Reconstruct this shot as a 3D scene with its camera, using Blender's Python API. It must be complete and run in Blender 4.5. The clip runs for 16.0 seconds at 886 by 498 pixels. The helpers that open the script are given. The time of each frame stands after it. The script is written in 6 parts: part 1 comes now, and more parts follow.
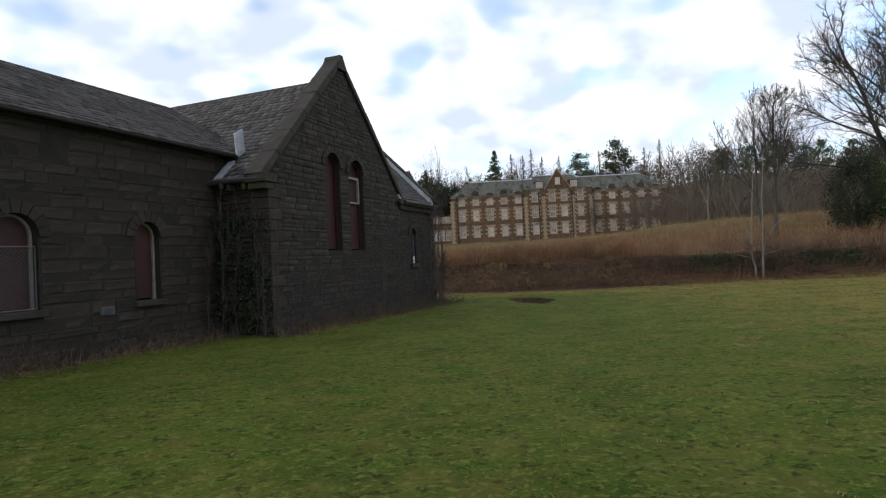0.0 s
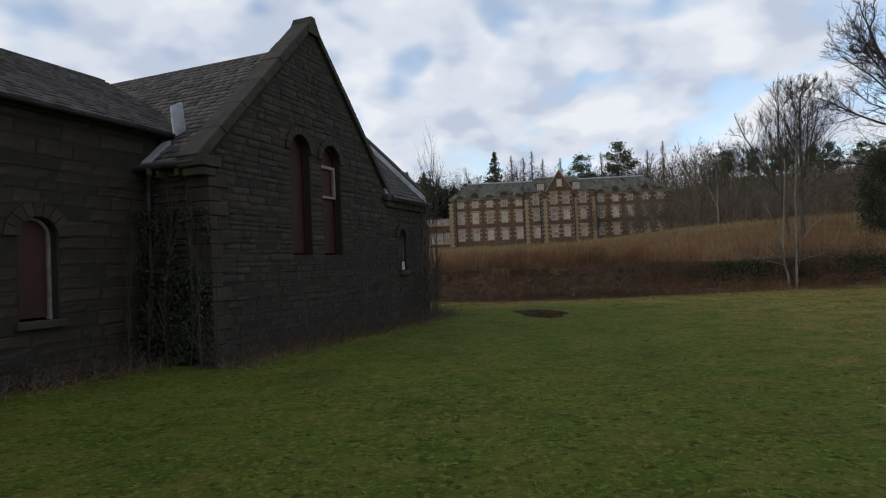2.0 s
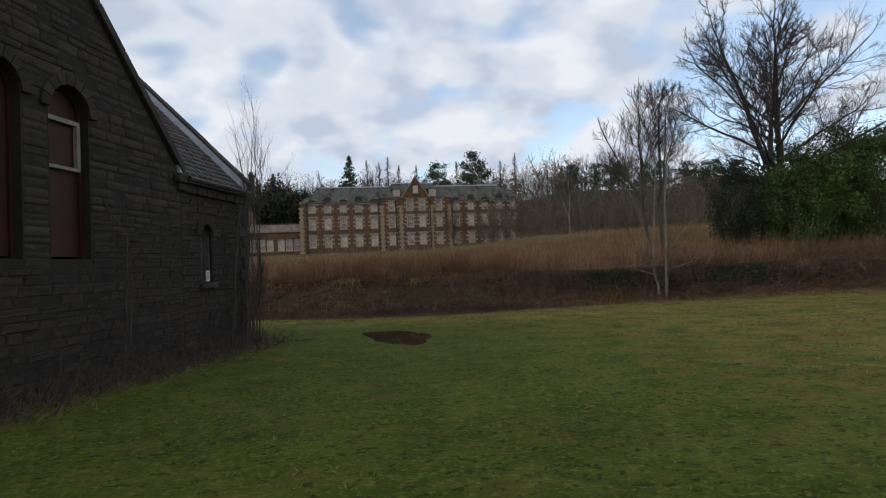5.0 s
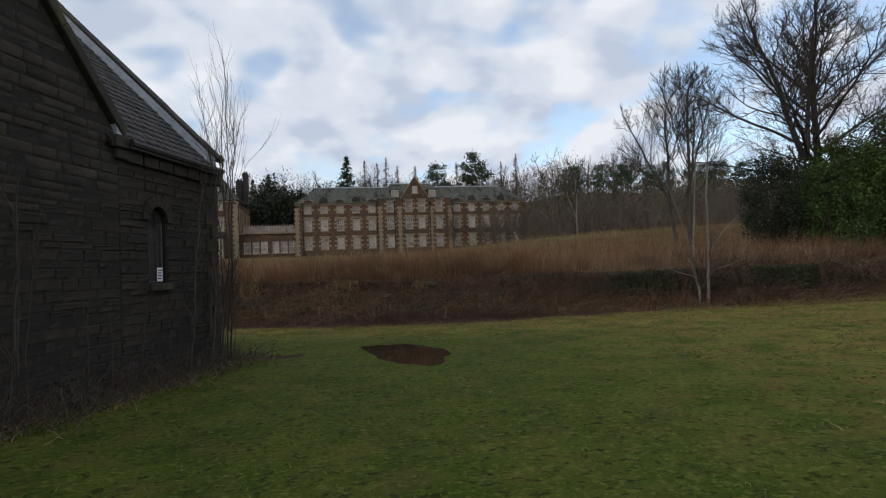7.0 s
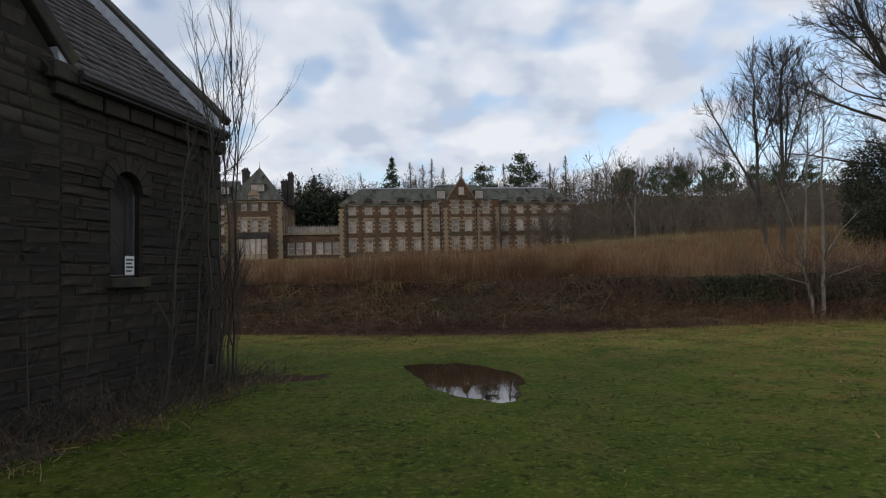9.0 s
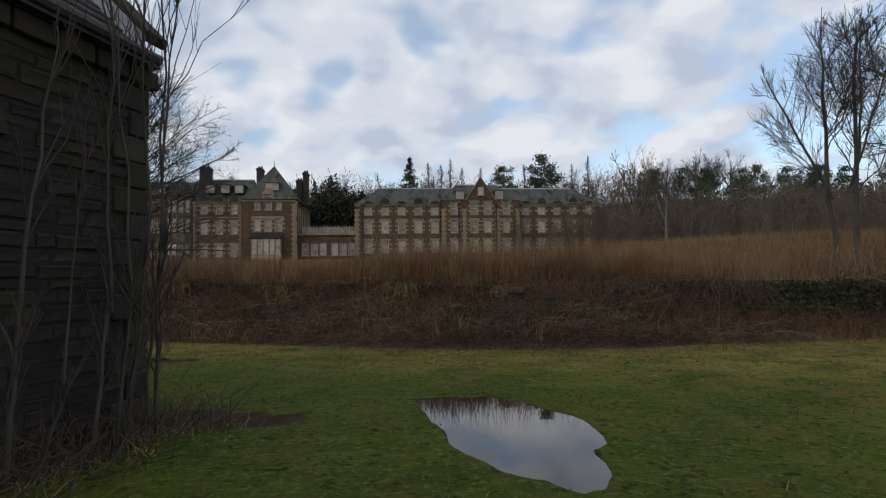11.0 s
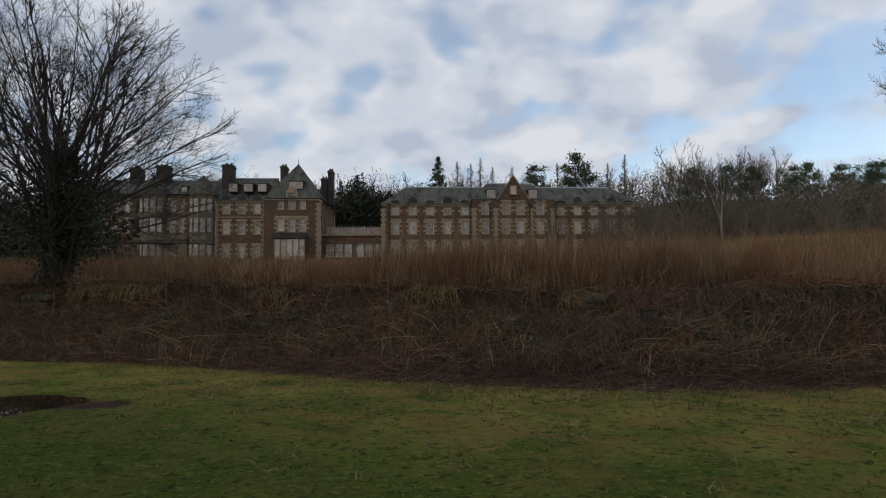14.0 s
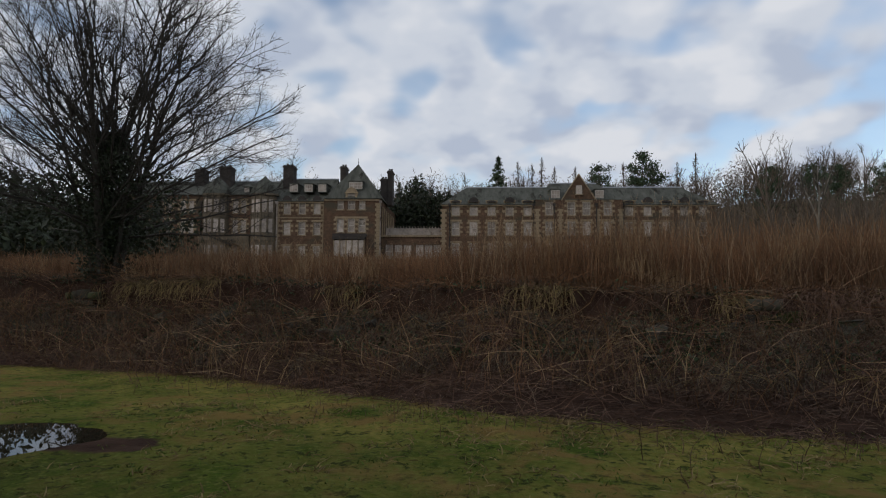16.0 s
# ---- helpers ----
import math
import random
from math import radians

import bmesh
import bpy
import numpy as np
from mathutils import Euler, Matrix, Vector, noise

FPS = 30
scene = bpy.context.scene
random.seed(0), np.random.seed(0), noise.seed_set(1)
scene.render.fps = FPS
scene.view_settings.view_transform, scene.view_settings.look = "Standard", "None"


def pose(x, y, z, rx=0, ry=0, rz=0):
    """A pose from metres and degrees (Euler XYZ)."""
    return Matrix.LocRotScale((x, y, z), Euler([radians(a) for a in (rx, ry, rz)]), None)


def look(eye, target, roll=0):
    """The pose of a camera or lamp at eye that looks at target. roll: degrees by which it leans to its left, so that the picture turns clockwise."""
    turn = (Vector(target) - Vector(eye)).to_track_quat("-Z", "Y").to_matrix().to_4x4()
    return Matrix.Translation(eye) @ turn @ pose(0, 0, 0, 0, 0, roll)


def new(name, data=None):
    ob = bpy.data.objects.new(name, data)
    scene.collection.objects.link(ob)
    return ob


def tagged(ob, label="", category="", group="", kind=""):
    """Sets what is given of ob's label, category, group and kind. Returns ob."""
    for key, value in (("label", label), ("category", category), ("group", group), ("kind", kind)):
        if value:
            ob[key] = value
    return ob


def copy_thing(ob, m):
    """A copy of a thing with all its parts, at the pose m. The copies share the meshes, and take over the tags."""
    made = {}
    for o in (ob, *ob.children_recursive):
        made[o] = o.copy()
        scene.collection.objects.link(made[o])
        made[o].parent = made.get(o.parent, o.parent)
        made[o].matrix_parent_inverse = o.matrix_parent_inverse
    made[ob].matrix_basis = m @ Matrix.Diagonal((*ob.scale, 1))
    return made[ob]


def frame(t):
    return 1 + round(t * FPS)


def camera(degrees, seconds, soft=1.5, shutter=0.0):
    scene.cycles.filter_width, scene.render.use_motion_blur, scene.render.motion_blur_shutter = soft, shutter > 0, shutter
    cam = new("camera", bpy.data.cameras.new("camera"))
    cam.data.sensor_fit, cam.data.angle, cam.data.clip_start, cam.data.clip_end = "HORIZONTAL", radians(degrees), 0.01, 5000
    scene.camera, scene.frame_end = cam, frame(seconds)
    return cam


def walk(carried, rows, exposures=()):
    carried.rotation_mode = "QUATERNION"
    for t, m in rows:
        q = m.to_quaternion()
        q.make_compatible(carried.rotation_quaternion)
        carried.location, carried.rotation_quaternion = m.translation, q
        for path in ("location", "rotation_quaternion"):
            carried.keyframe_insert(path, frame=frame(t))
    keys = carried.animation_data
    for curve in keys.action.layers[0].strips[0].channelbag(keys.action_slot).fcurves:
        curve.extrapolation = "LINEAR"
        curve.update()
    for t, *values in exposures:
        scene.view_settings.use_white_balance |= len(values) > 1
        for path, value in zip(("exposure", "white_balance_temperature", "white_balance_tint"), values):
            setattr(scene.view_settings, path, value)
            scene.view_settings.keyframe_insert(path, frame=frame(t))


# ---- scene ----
cam = camera(72.4, 16.0, soft=1.15)
METRES, EYE, TILT, LEAN, TURN = 27.966, 1.65, 0.0, 0.0, 2.4
ROWS = [
    (0.0, 0.0, 0.0, 0.0, 0.06, 1.19, 2.85),
    (0.5, 0.0007, 0.0325, 0.0034, 0.18, 1.23, 2.77),
    (1.0, -0.0005, 0.0648, 0.0033, 0.21, 1.31, 2.67),
    (1.5, 0.0028, 0.0973, 0.0039, 0.2, 1.39, 2.61),
    (2.0, 0.0059, 0.1305, 0.0039, -0.04, 1.49, 2.61),
    (2.5, 0.0125, 0.1604, 0.0049, -1.24, 1.56, 2.57),
    (3.0, 0.017, 0.1901, 0.006, -2.98, 1.56, 2.56),
    (3.5, 0.0251, 0.2174, 0.0056, -6.74, 1.58, 2.63),
    (4.0, 0.0294, 0.2477, 0.0053, -11.43, 1.49, 2.72),
    (6.5, 0.0409, 0.4142, 0.0012, -14.31, 1.87, 2.42),
    (7.0, 0.0449, 0.4454, 0.0001, -13.97, 2.01, 2.28),
    (7.5, 0.0475, 0.4781, -0.0007, -13.11, 2.13, 2.12),
    (8.0, 0.0514, 0.5101, -0.0015, -12.12, 2.28, 1.96),
    (8.5, 0.056, 0.5415, -0.0021, -10.8, 2.42, 1.76),
    (9.0, 0.0589, 0.5729, -0.0041, -9.83, 2.56, 1.41),
    (11.5, 0.0764, 0.73, -0.0072, -7.54, 2.97, 0.69),
    (12.0, 0.0764, 0.7611, -0.007, -6.66, 3.01, 0.53),
    (12.5, 0.0774, 0.792, -0.0085, -6.22, 3.09, 0.43),
    (13.0, 0.0775, 0.8227, -0.0073, -5.88, 3.14, 0.44),
    (13.5, 0.0792, 0.8521, -0.0075, -5.8, 3.2, 0.4),
    (14.0, 0.0806, 0.8812, -0.0074, -5.68, 3.25, 0.4),
    (14.5, 0.0789, 0.9098, -0.0083, -5.48, 3.31, 0.29),
    (15.0, 0.0762, 0.9382, -0.0091, -4.68, 3.38, 0.2),
    (15.5, 0.0675, 0.9636, -0.0094, -2.72, 3.46, -0.01),
    (16.0, 0.0525, 0.9882, -0.0104, -0.51, 3.57, -0.25),
]
walk(cam, [(t, pose(0, 0, EYE, TILT, LEAN, TURN) @ pose(METRES * x, METRES * y, METRES * z, 90 + pitch, roll, yaw)) for t, x, y, z, yaw, pitch, roll in ROWS],
     exposures=[(0.0, 0.45), (0.6, 0.2), (1.5, -0.08), (4.0, -0.08), (9.0, -0.1), (12.0, -0.23), (16.0, -0.35)])

# ---- world and sun ----
SUN_ROT, SUN_ELEV = radians(238), radians(24)
world = bpy.data.worlds.new("sky")
scene.world = world
world.use_nodes = True
wn, wl = world.node_tree.nodes, world.node_tree.links
wn.clear()
w_out = wn.new("ShaderNodeOutputWorld")
sky = wn.new("ShaderNodeTexSky")
sky.sky_type, sky.sun_disc, sky.sun_elevation, sky.sun_rotation = "NISHITA", False, SUN_ELEV, SUN_ROT
b_sky, b_cloud, w_mix = wn.new("ShaderNodeBackground"), wn.new("ShaderNodeBackground"), wn.new("ShaderNodeMixShader")
b_sky.inputs[1].default_value = 0.2
b_cloud.inputs[1].default_value = 0.9
coord, sep = wn.new("ShaderNodeTexCoord"), wn.new("ShaderNodeSeparateXYZ")
wl.new(coord.outputs["Generated"], sep.inputs[0])
lift = wn.new("ShaderNodeMath")
lift.operation, lift.inputs[1].default_value = "ADD", 0.42
wl.new(sep.outputs[2], lift.inputs[0])
flat = wn.new("ShaderNodeVectorMath")
flat.operation = "DIVIDE"
wl.new(coord.outputs["Generated"], flat.inputs[0])
wl.new(lift.outputs[0], flat.inputs[1])


def sky_noise(scale, detail, rough, offset):
    tex, mp = wn.new("ShaderNodeTexNoise"), wn.new("ShaderNodeMapping")
    mp.inputs["Location"].default_value = offset
    mp.inputs["Scale"].default_value = (1.0, 1.0, 0.3)
    wl.new(flat.outputs[0], mp.inputs[0])
    wl.new(mp.outputs[0], tex.inputs["Vector"])
    tex.inputs["Scale"].default_value, tex.inputs["Detail"].default_value, tex.inputs["Roughness"].default_value = scale, detail, rough
    return tex.outputs["Fac"]


def sky_ramp(src, stops):
    ramp = wn.new("ShaderNodeValToRGB")
    ramp.color_ramp.interpolation = "EASE"
    while len(ramp.color_ramp.elements) < len(stops):
        ramp.color_ramp.elements.new(0.5)
    for el, (p, c) in zip(ramp.color_ramp.elements, stops):
        el.position, el.color = p, (*c, 1)
    wl.new(src, ramp.inputs[0])
    return ramp.outputs[0]


# broken cloud in small cells, opening to clearer blue in the north-east
clear = wn.new("ShaderNodeVectorMath")
clear.operation, clear.inputs[1].default_value = "DOT_PRODUCT", (0.66, 0.70, 0.27)
wl.new(coord.outputs["Generated"], clear.inputs[0])
thin = wn.new("ShaderNodeMapRange")
thin.inputs[1].default_value, thin.inputs[2].default_value, thin.inputs[4].default_value = 0.962, 1.0, 0.15
wl.new(clear.outputs["Value"], thin.inputs[0])
less = wn.new("ShaderNodeMath")
less.operation = "SUBTRACT"
wl.new(sky_noise(6.4, 2.2, 0.42, (3.3, 1.7, 0)), less.inputs[0])
wl.new(thin.outputs[0], less.inputs[1])
cover = sky_ramp(less.outputs[0], [(0.3, (0.25, 0.25, 0.25)), (0.5, (1, 1, 1))])
tone = sky_ramp(sky_noise(6.2, 3, 0.45, (8.1, 4.4, 2)), [(0.34, (0.62, 0.7, 0.86)), (0.5, (0.82, 0.88, 0.99)), (0.64, (0.98, 1.01, 1.08))])
wl.new(sky.outputs[0], b_sky.inputs[0])
wl.new(tone, b_cloud.inputs[0])
wl.new(cover, w_mix.inputs[0])
wl.new(b_sky.outputs[0], w_mix.inputs[1])
wl.new(b_cloud.outputs[0], w_mix.inputs[2])
wl.new(w_mix.outputs[0], w_out.inputs[0])

sun_data = bpy.data.lights.new("sun", "SUN")
sun_data.energy, sun_data.angle, sun_data.color = 0.55, radians(14), (1.0, 0.93, 0.82)
sun = new("sun", sun_data)
sun_from = Vector((math.sin(SUN_ROT) * math.cos(SUN_ELEV), math.cos(SUN_ROT) * math.cos(SUN_ELEV), math.sin(SUN_ELEV)))
sun.matrix_world = look(sun_from * 100, (0, 0, 0))

# ---- materials ----


def surface(name, dark, light, scale=4.0, rough=0.85, bump=0.3, fine=40.0, spots=None, spot_scale=1.5, spot_edge=0.55, per_piece=0.0, island=0.0, metallic=0.0, spec=0.35, stretch=(1, 1, 1)):
    """Colour between dark and light at two scales, patches of a third colour, relief, and variation from piece to piece."""
    m = bpy.data.materials.new(name)
    m.use_nodes = True
    n, l = m.node_tree.nodes, m.node_tree.links
    bsdf = n["Principled BSDF"]
    bsdf.inputs["Roughness"].default_value = rough
    bsdf.inputs["Metallic"].default_value = metallic
    bsdf.inputs["Specular IOR Level"].default_value = spec
    tc, mp = n.new("ShaderNodeTexCoord"), n.new("ShaderNodeMapping")
    mp.inputs["Scale"].default_value = stretch
    l.new(tc.outputs["Object"], mp.inputs[0])

    def noise_at(sc, detail=6, off=0.0):
        t = n.new("ShaderNodeTexNoise")
        t.inputs["Scale"].default_value, t.inputs["Detail"].default_value, t.inputs["Roughness"].default_value = sc, detail, 0.6
        src = mp.outputs[0]
        if off:
            add = n.new("ShaderNodeVectorMath")
            add.inputs[1].default_value = (off, off * 0.7, off * 1.3)
            l.new(src, add.inputs[0])
            src = add.outputs[0]
        l.new(src, t.inputs["Vector"])
        return t.outputs["Fac"]

    def mix(fac, a, b, mode="MIX"):
        x = n.new("ShaderNodeMix")
        x.data_type, x.blend_type = "RGBA", mode
        for sock, val in ((x.inputs[0], fac), (x.inputs[6], a), (x.inputs[7], b)):
            if isinstance(val, (int, float)):
                sock.default_value = val
            elif isinstance(val, tuple):
                sock.default_value = (*val, 1)
            else:
                l.new(val, sock)
        return x.outputs[2]

    def step(src, lo, hi):
        r = n.new("ShaderNodeMapRange")
        r.inputs[1].default_value, r.inputs[2].default_value = lo, hi
        l.new(src, r.inputs[0])
        return r.outputs[0]

    col = mix(step(noise_at(scale), 0.3, 0.7), dark, light)
    col = mix(step(noise_at(fine, 3, 7.0), 0.3, 0.75), col, mix(0.5, col, light))
    if spots:
        col = mix(step(noise_at(spot_scale, 5, 19.0), spot_edge, spot_edge + 0.14), col, spots)
    if per_piece or island:
        if per_piece:
            info = n.new("ShaderNodeObjectInfo")
            rnd, amount = info.outputs["Random"], per_piece
        else:
            geo = n.new("ShaderNodeNewGeometry")
            rnd, amount = geo.outputs["Random Per Island"], island
        r = n.new("ShaderNodeMapRange")
        r.inputs[3].default_value, r.inputs[4].default_value = 1 - amount, 1 + amount
        l.new(rnd, r.inputs[0])
        hsv = n.new("ShaderNodeHueSaturation")
        l.new(col, hsv.inputs["Color"])
        l.new(r.outputs[0], hsv.inputs["Value"])
        col = hsv.outputs[0]
    l.new(col, bsdf.inputs["Base Color"])
    if bump:
        b = n.new("ShaderNodeBump")
        b.inputs["Strength"].default_value, b.inputs["Distance"].default_value = bump, 0.02
        l.new(noise_at(fine * 0.7, 5, 3.0), b.inputs["Height"])
        l.new(b.outputs[0], bsdf.inputs["Normal"])
    return m


M_STONE = surface("sooty_sandstone", (0.011, 0.009, 0.007), (0.043, 0.033, 0.0245), 2.2, 0.88, 0.7, 30, (0.027, 0.03, 0.013), 0.6, 0.54, per_piece=0.26)
M_STONE_J = surface("sooty_sandstone_rest", (0.011, 0.009, 0.007), (0.043, 0.033, 0.0245), 2.2, 0.88, 0.7, 30, (0.027, 0.03, 0.013), 0.6, 0.54, island=0.26)
M_MORTAR = surface("dark_mortar", (0.010, 0.0085, 0.0065), (0.025, 0.021, 0.016), 3, 0.95, 0.6, 50)
M_COPING = surface("mossy_coping", (0.014, 0.012, 0.01), (0.045, 0.038, 0.029), 2.5, 0.9, 0.6, 35, (0.055, 0.062, 0.02), 1.2, 0.56)
M_SLATE = surface("roof_slate", (0.027, 0.025, 0.025), (0.088, 0.078, 0.072), 3.0, 0.75, 0.4, 45, (0.06, 0.06, 0.035), 2.0, 0.62, island=0.5)
M_SLATE_P = surface("roof_slate_piece", (0.027, 0.025, 0.025), (0.088, 0.078, 0.072), 3.0, 0.75, 0.4, 45, (0.06, 0.06, 0.035), 2.0, 0.62, per_piece=0.4)
M_LEAD = surface("lead_sheet", (0.2, 0.21, 0.23), (0.42, 0.44, 0.47), 4, 0.5, 0.25, 30, metallic=0.3)
M_REDBOARD = surface("maroon_board", (0.02, 0.005, 0.004), (0.042, 0.0095, 0.0078), 1.2, 0.6, 0.15, 30, (0.03, 0.011, 0.009), 2.0, 0.6)
M_IRON = surface("dark_iron", (0.015, 0.014, 0.014), (0.04, 0.036, 0.034), 6, 0.6, 0.3, 40)
M_PALEWOOD = surface("weathered_white_frame", (0.12, 0.105, 0.09), (0.26, 0.23, 0.2), 5, 0.7, 0.3, 40)
M_PAPER = surface("white_notice", (0.6, 0.6, 0.6), (0.75, 0.75, 0.74), 5, 0.6, 0.0, 30)
M_MESH = surface("galvanised_mesh", (0.06, 0.06, 0.06), (0.12, 0.12, 0.12), 5, 0.5, 0.1, 40, metallic=0.4)
M_WATER = bpy.data.materials.new("puddle_water")
M_WATER.use_nodes = True
wb = M_WATER.node_tree.nodes["Principled BSDF"]
wb.inputs["Base Color"].default_value, wb.inputs["Roughness"].default_value, wb.inputs["IOR"].default_value = (0.02, 0.016, 0.01, 1), 0.015, 1.33
M_MUD = surface("wet_mud", (0.012, 0.009, 0.006), (0.03, 0.026, 0.016), 3, 0.62, 0.8, 14, (0.02, 0.032, 0.006), 2.5, 0.5)
M_BARK = surface("grey_bark", (0.03, 0.026, 0.021), (0.08, 0.071, 0.057), 3, 0.9, 0.6, 25, (0.07, 0.08, 0.04), 1.5, 0.6, stretch=(1, 1, 0.3))
M_BARKD = surface("dark_bark", (0.02, 0.017, 0.014), (0.055, 0.047, 0.038), 3, 0.92, 0.6, 25, stretch=(1, 1, 0.3))
M_TWIG = surface("dark_twig", (0.03, 0.024, 0.02), (0.075, 0.06, 0.05), 2, 0.9, 0.0, 25, island=0.3)
M_BIRCH = surface("pale_birch_bark", (0.085, 0.072, 0.055), (0.22, 0.195, 0.155), 4, 0.8, 0.4, 20, (0.05, 0.045, 0.04), 3, 0.6, stretch=(1, 1, 0.5))
M_FARTWIG = surface("brown_twig_mass", (0.055, 0.044, 0.034), (0.15, 0.118, 0.088), 0.15, 0.95, 0.0, 12, island=0.3)
M_IVY = surface("ivy_leaf", (0.012, 0.02, 0.007), (0.04, 0.06, 0.02), 2, 0.6, 0.0, 10, island=0.4)
M_TRUNKIVY = surface("trunk_ivy_leaf", (0.008, 0.012, 0.005), (0.028, 0.038, 0.015), 2, 0.6, 0.0, 10, island=0.4)
M_GREYTWIG = surface("grey_twig", (0.05, 0.042, 0.034), (0.12, 0.1, 0.08), 2, 0.9, 0.0, 25, island=0.3)
M_LAUREL = surface("laurel_leaf", (0.02, 0.04, 0.008), (0.075, 0.125, 0.024), 0.5, 0.6, 0.0, 10, island=0.45)
M_CONIFER = surface("conifer_needles", (0.024, 0.04, 0.02), (0.065, 0.095, 0.046), 0.6, 0.9, 0.0, 8, island=0.35)
M_STEM = surface("dead_red_stem", (0.074, 0.034, 0.016), (0.22, 0.116, 0.056), 0.45, 0.9, 0.0, 10, (0.32, 0.225, 0.12), 0.6, 0.55, island=0.4)
M_STRAW = surface("straw_grass", (0.12, 0.085, 0.033), (0.24, 0.175, 0.075), 0.7, 0.95, 0.0, 10, island=0.35)
M_BANKGRASS = surface("limp_brown_grass", (0.035, 0.026, 0.017), (0.12, 0.092, 0.058), 0.8, 0.95, 0.0, 10, (0.16, 0.13, 0.08), 1.4, 0.56, island=0.45)
M_BRAMBLE = surface("bramble_cane", (0.04, 0.019, 0.012), (0.125, 0.07, 0.043), 0.6, 0.85, 0.0, 10, (0.2, 0.15, 0.095), 1.1, 0.58, island=0.4)
M_BLADE = surface("grass_blade", (0.035, 0.063, 0.006), (0.09, 0.13, 0.018), 0.5, 0.9, 0.0, 6, (0.19, 0.155, 0.045), 0.45, 0.52, island=0.5)
M_RUBBLE = surface("mossy_rubble", (0.018, 0.015, 0.011), (0.075, 0.065, 0.05), 2.5, 0.95, 0.9, 25, (0.035, 0.042, 0.012), 1.0, 0.47, per_piece=0.4)
M_RUBBLE_J = surface("mossy_rubble_rest", (0.018, 0.015, 0.011), (0.075, 0.065, 0.05), 2.5, 0.95, 0.9, 25, (0.035, 0.042, 0.012), 1.0, 0.47, island=0.4)
M_HWALL = surface("red_brown_rubble_wall", (0.04, 0.026, 0.017), (0.15, 0.092, 0.06), 1.6, 0.95, 0.9, 5, (0.075, 0.062, 0.044), 0.3, 0.52, spec=0.1, stretch=(1, 1, 1.8))
M_QUOIN = surface("buff_dressed_stone", (0.17, 0.126, 0.078), (0.36, 0.275, 0.175), 0.8, 0.9, 0.3, 8, (0.09, 0.075, 0.055), 0.5, 0.58, island=0.25)
M_HSLATE = surface("old_grey_slate", (0.04, 0.041, 0.034), (0.115, 0.116, 0.098), 0.9, 0.95, 0.6, 5, (0.028, 0.027, 0.021), 0.7, 0.53, spec=0.06, stretch=(1.4, 0.45, 0.45))
M_BOARD = surface("pale_window_board", (0.19, 0.158, 0.134), (0.46, 0.395, 0.34), 1.3, 0.85, 0.2, 6, (0.1, 0.075, 0.06), 0.9, 0.58, per_piece=0.35, spec=0.15)
M_SASH = surface("sash_paint", (0.28, 0.25, 0.215), (0.52, 0.47, 0.41), 1.5, 0.6, 0.0, 8)
M_GREYSTONE = surface("weathered_grey_stone", (0.05, 0.04, 0.028), (0.17, 0.135, 0.092), 1.3, 0.9, 0.3, 8, (0.05, 0.045, 0.035), 0.5, 0.55)
M_VENT = surface("dull_vent_metal", (0.06, 0.06, 0.065), (0.13, 0.13, 0.14), 6, 0.6, 0.2, 40)
# pale dead stems; the paleness also carries the highlight on stems catching light
M_PALE_LIT_STEM = surface("pale_lit_dead_stem", (0.1, 0.06, 0.034), (0.3, 0.2, 0.115), 0.6, 0.9, 0.0, 10, island=0.45)
M_CHIM = surface("sooty_chimney", (0.02, 0.017, 0.016), (0.06, 0.05, 0.043), 0.8, 0.93, 0.4, 6)


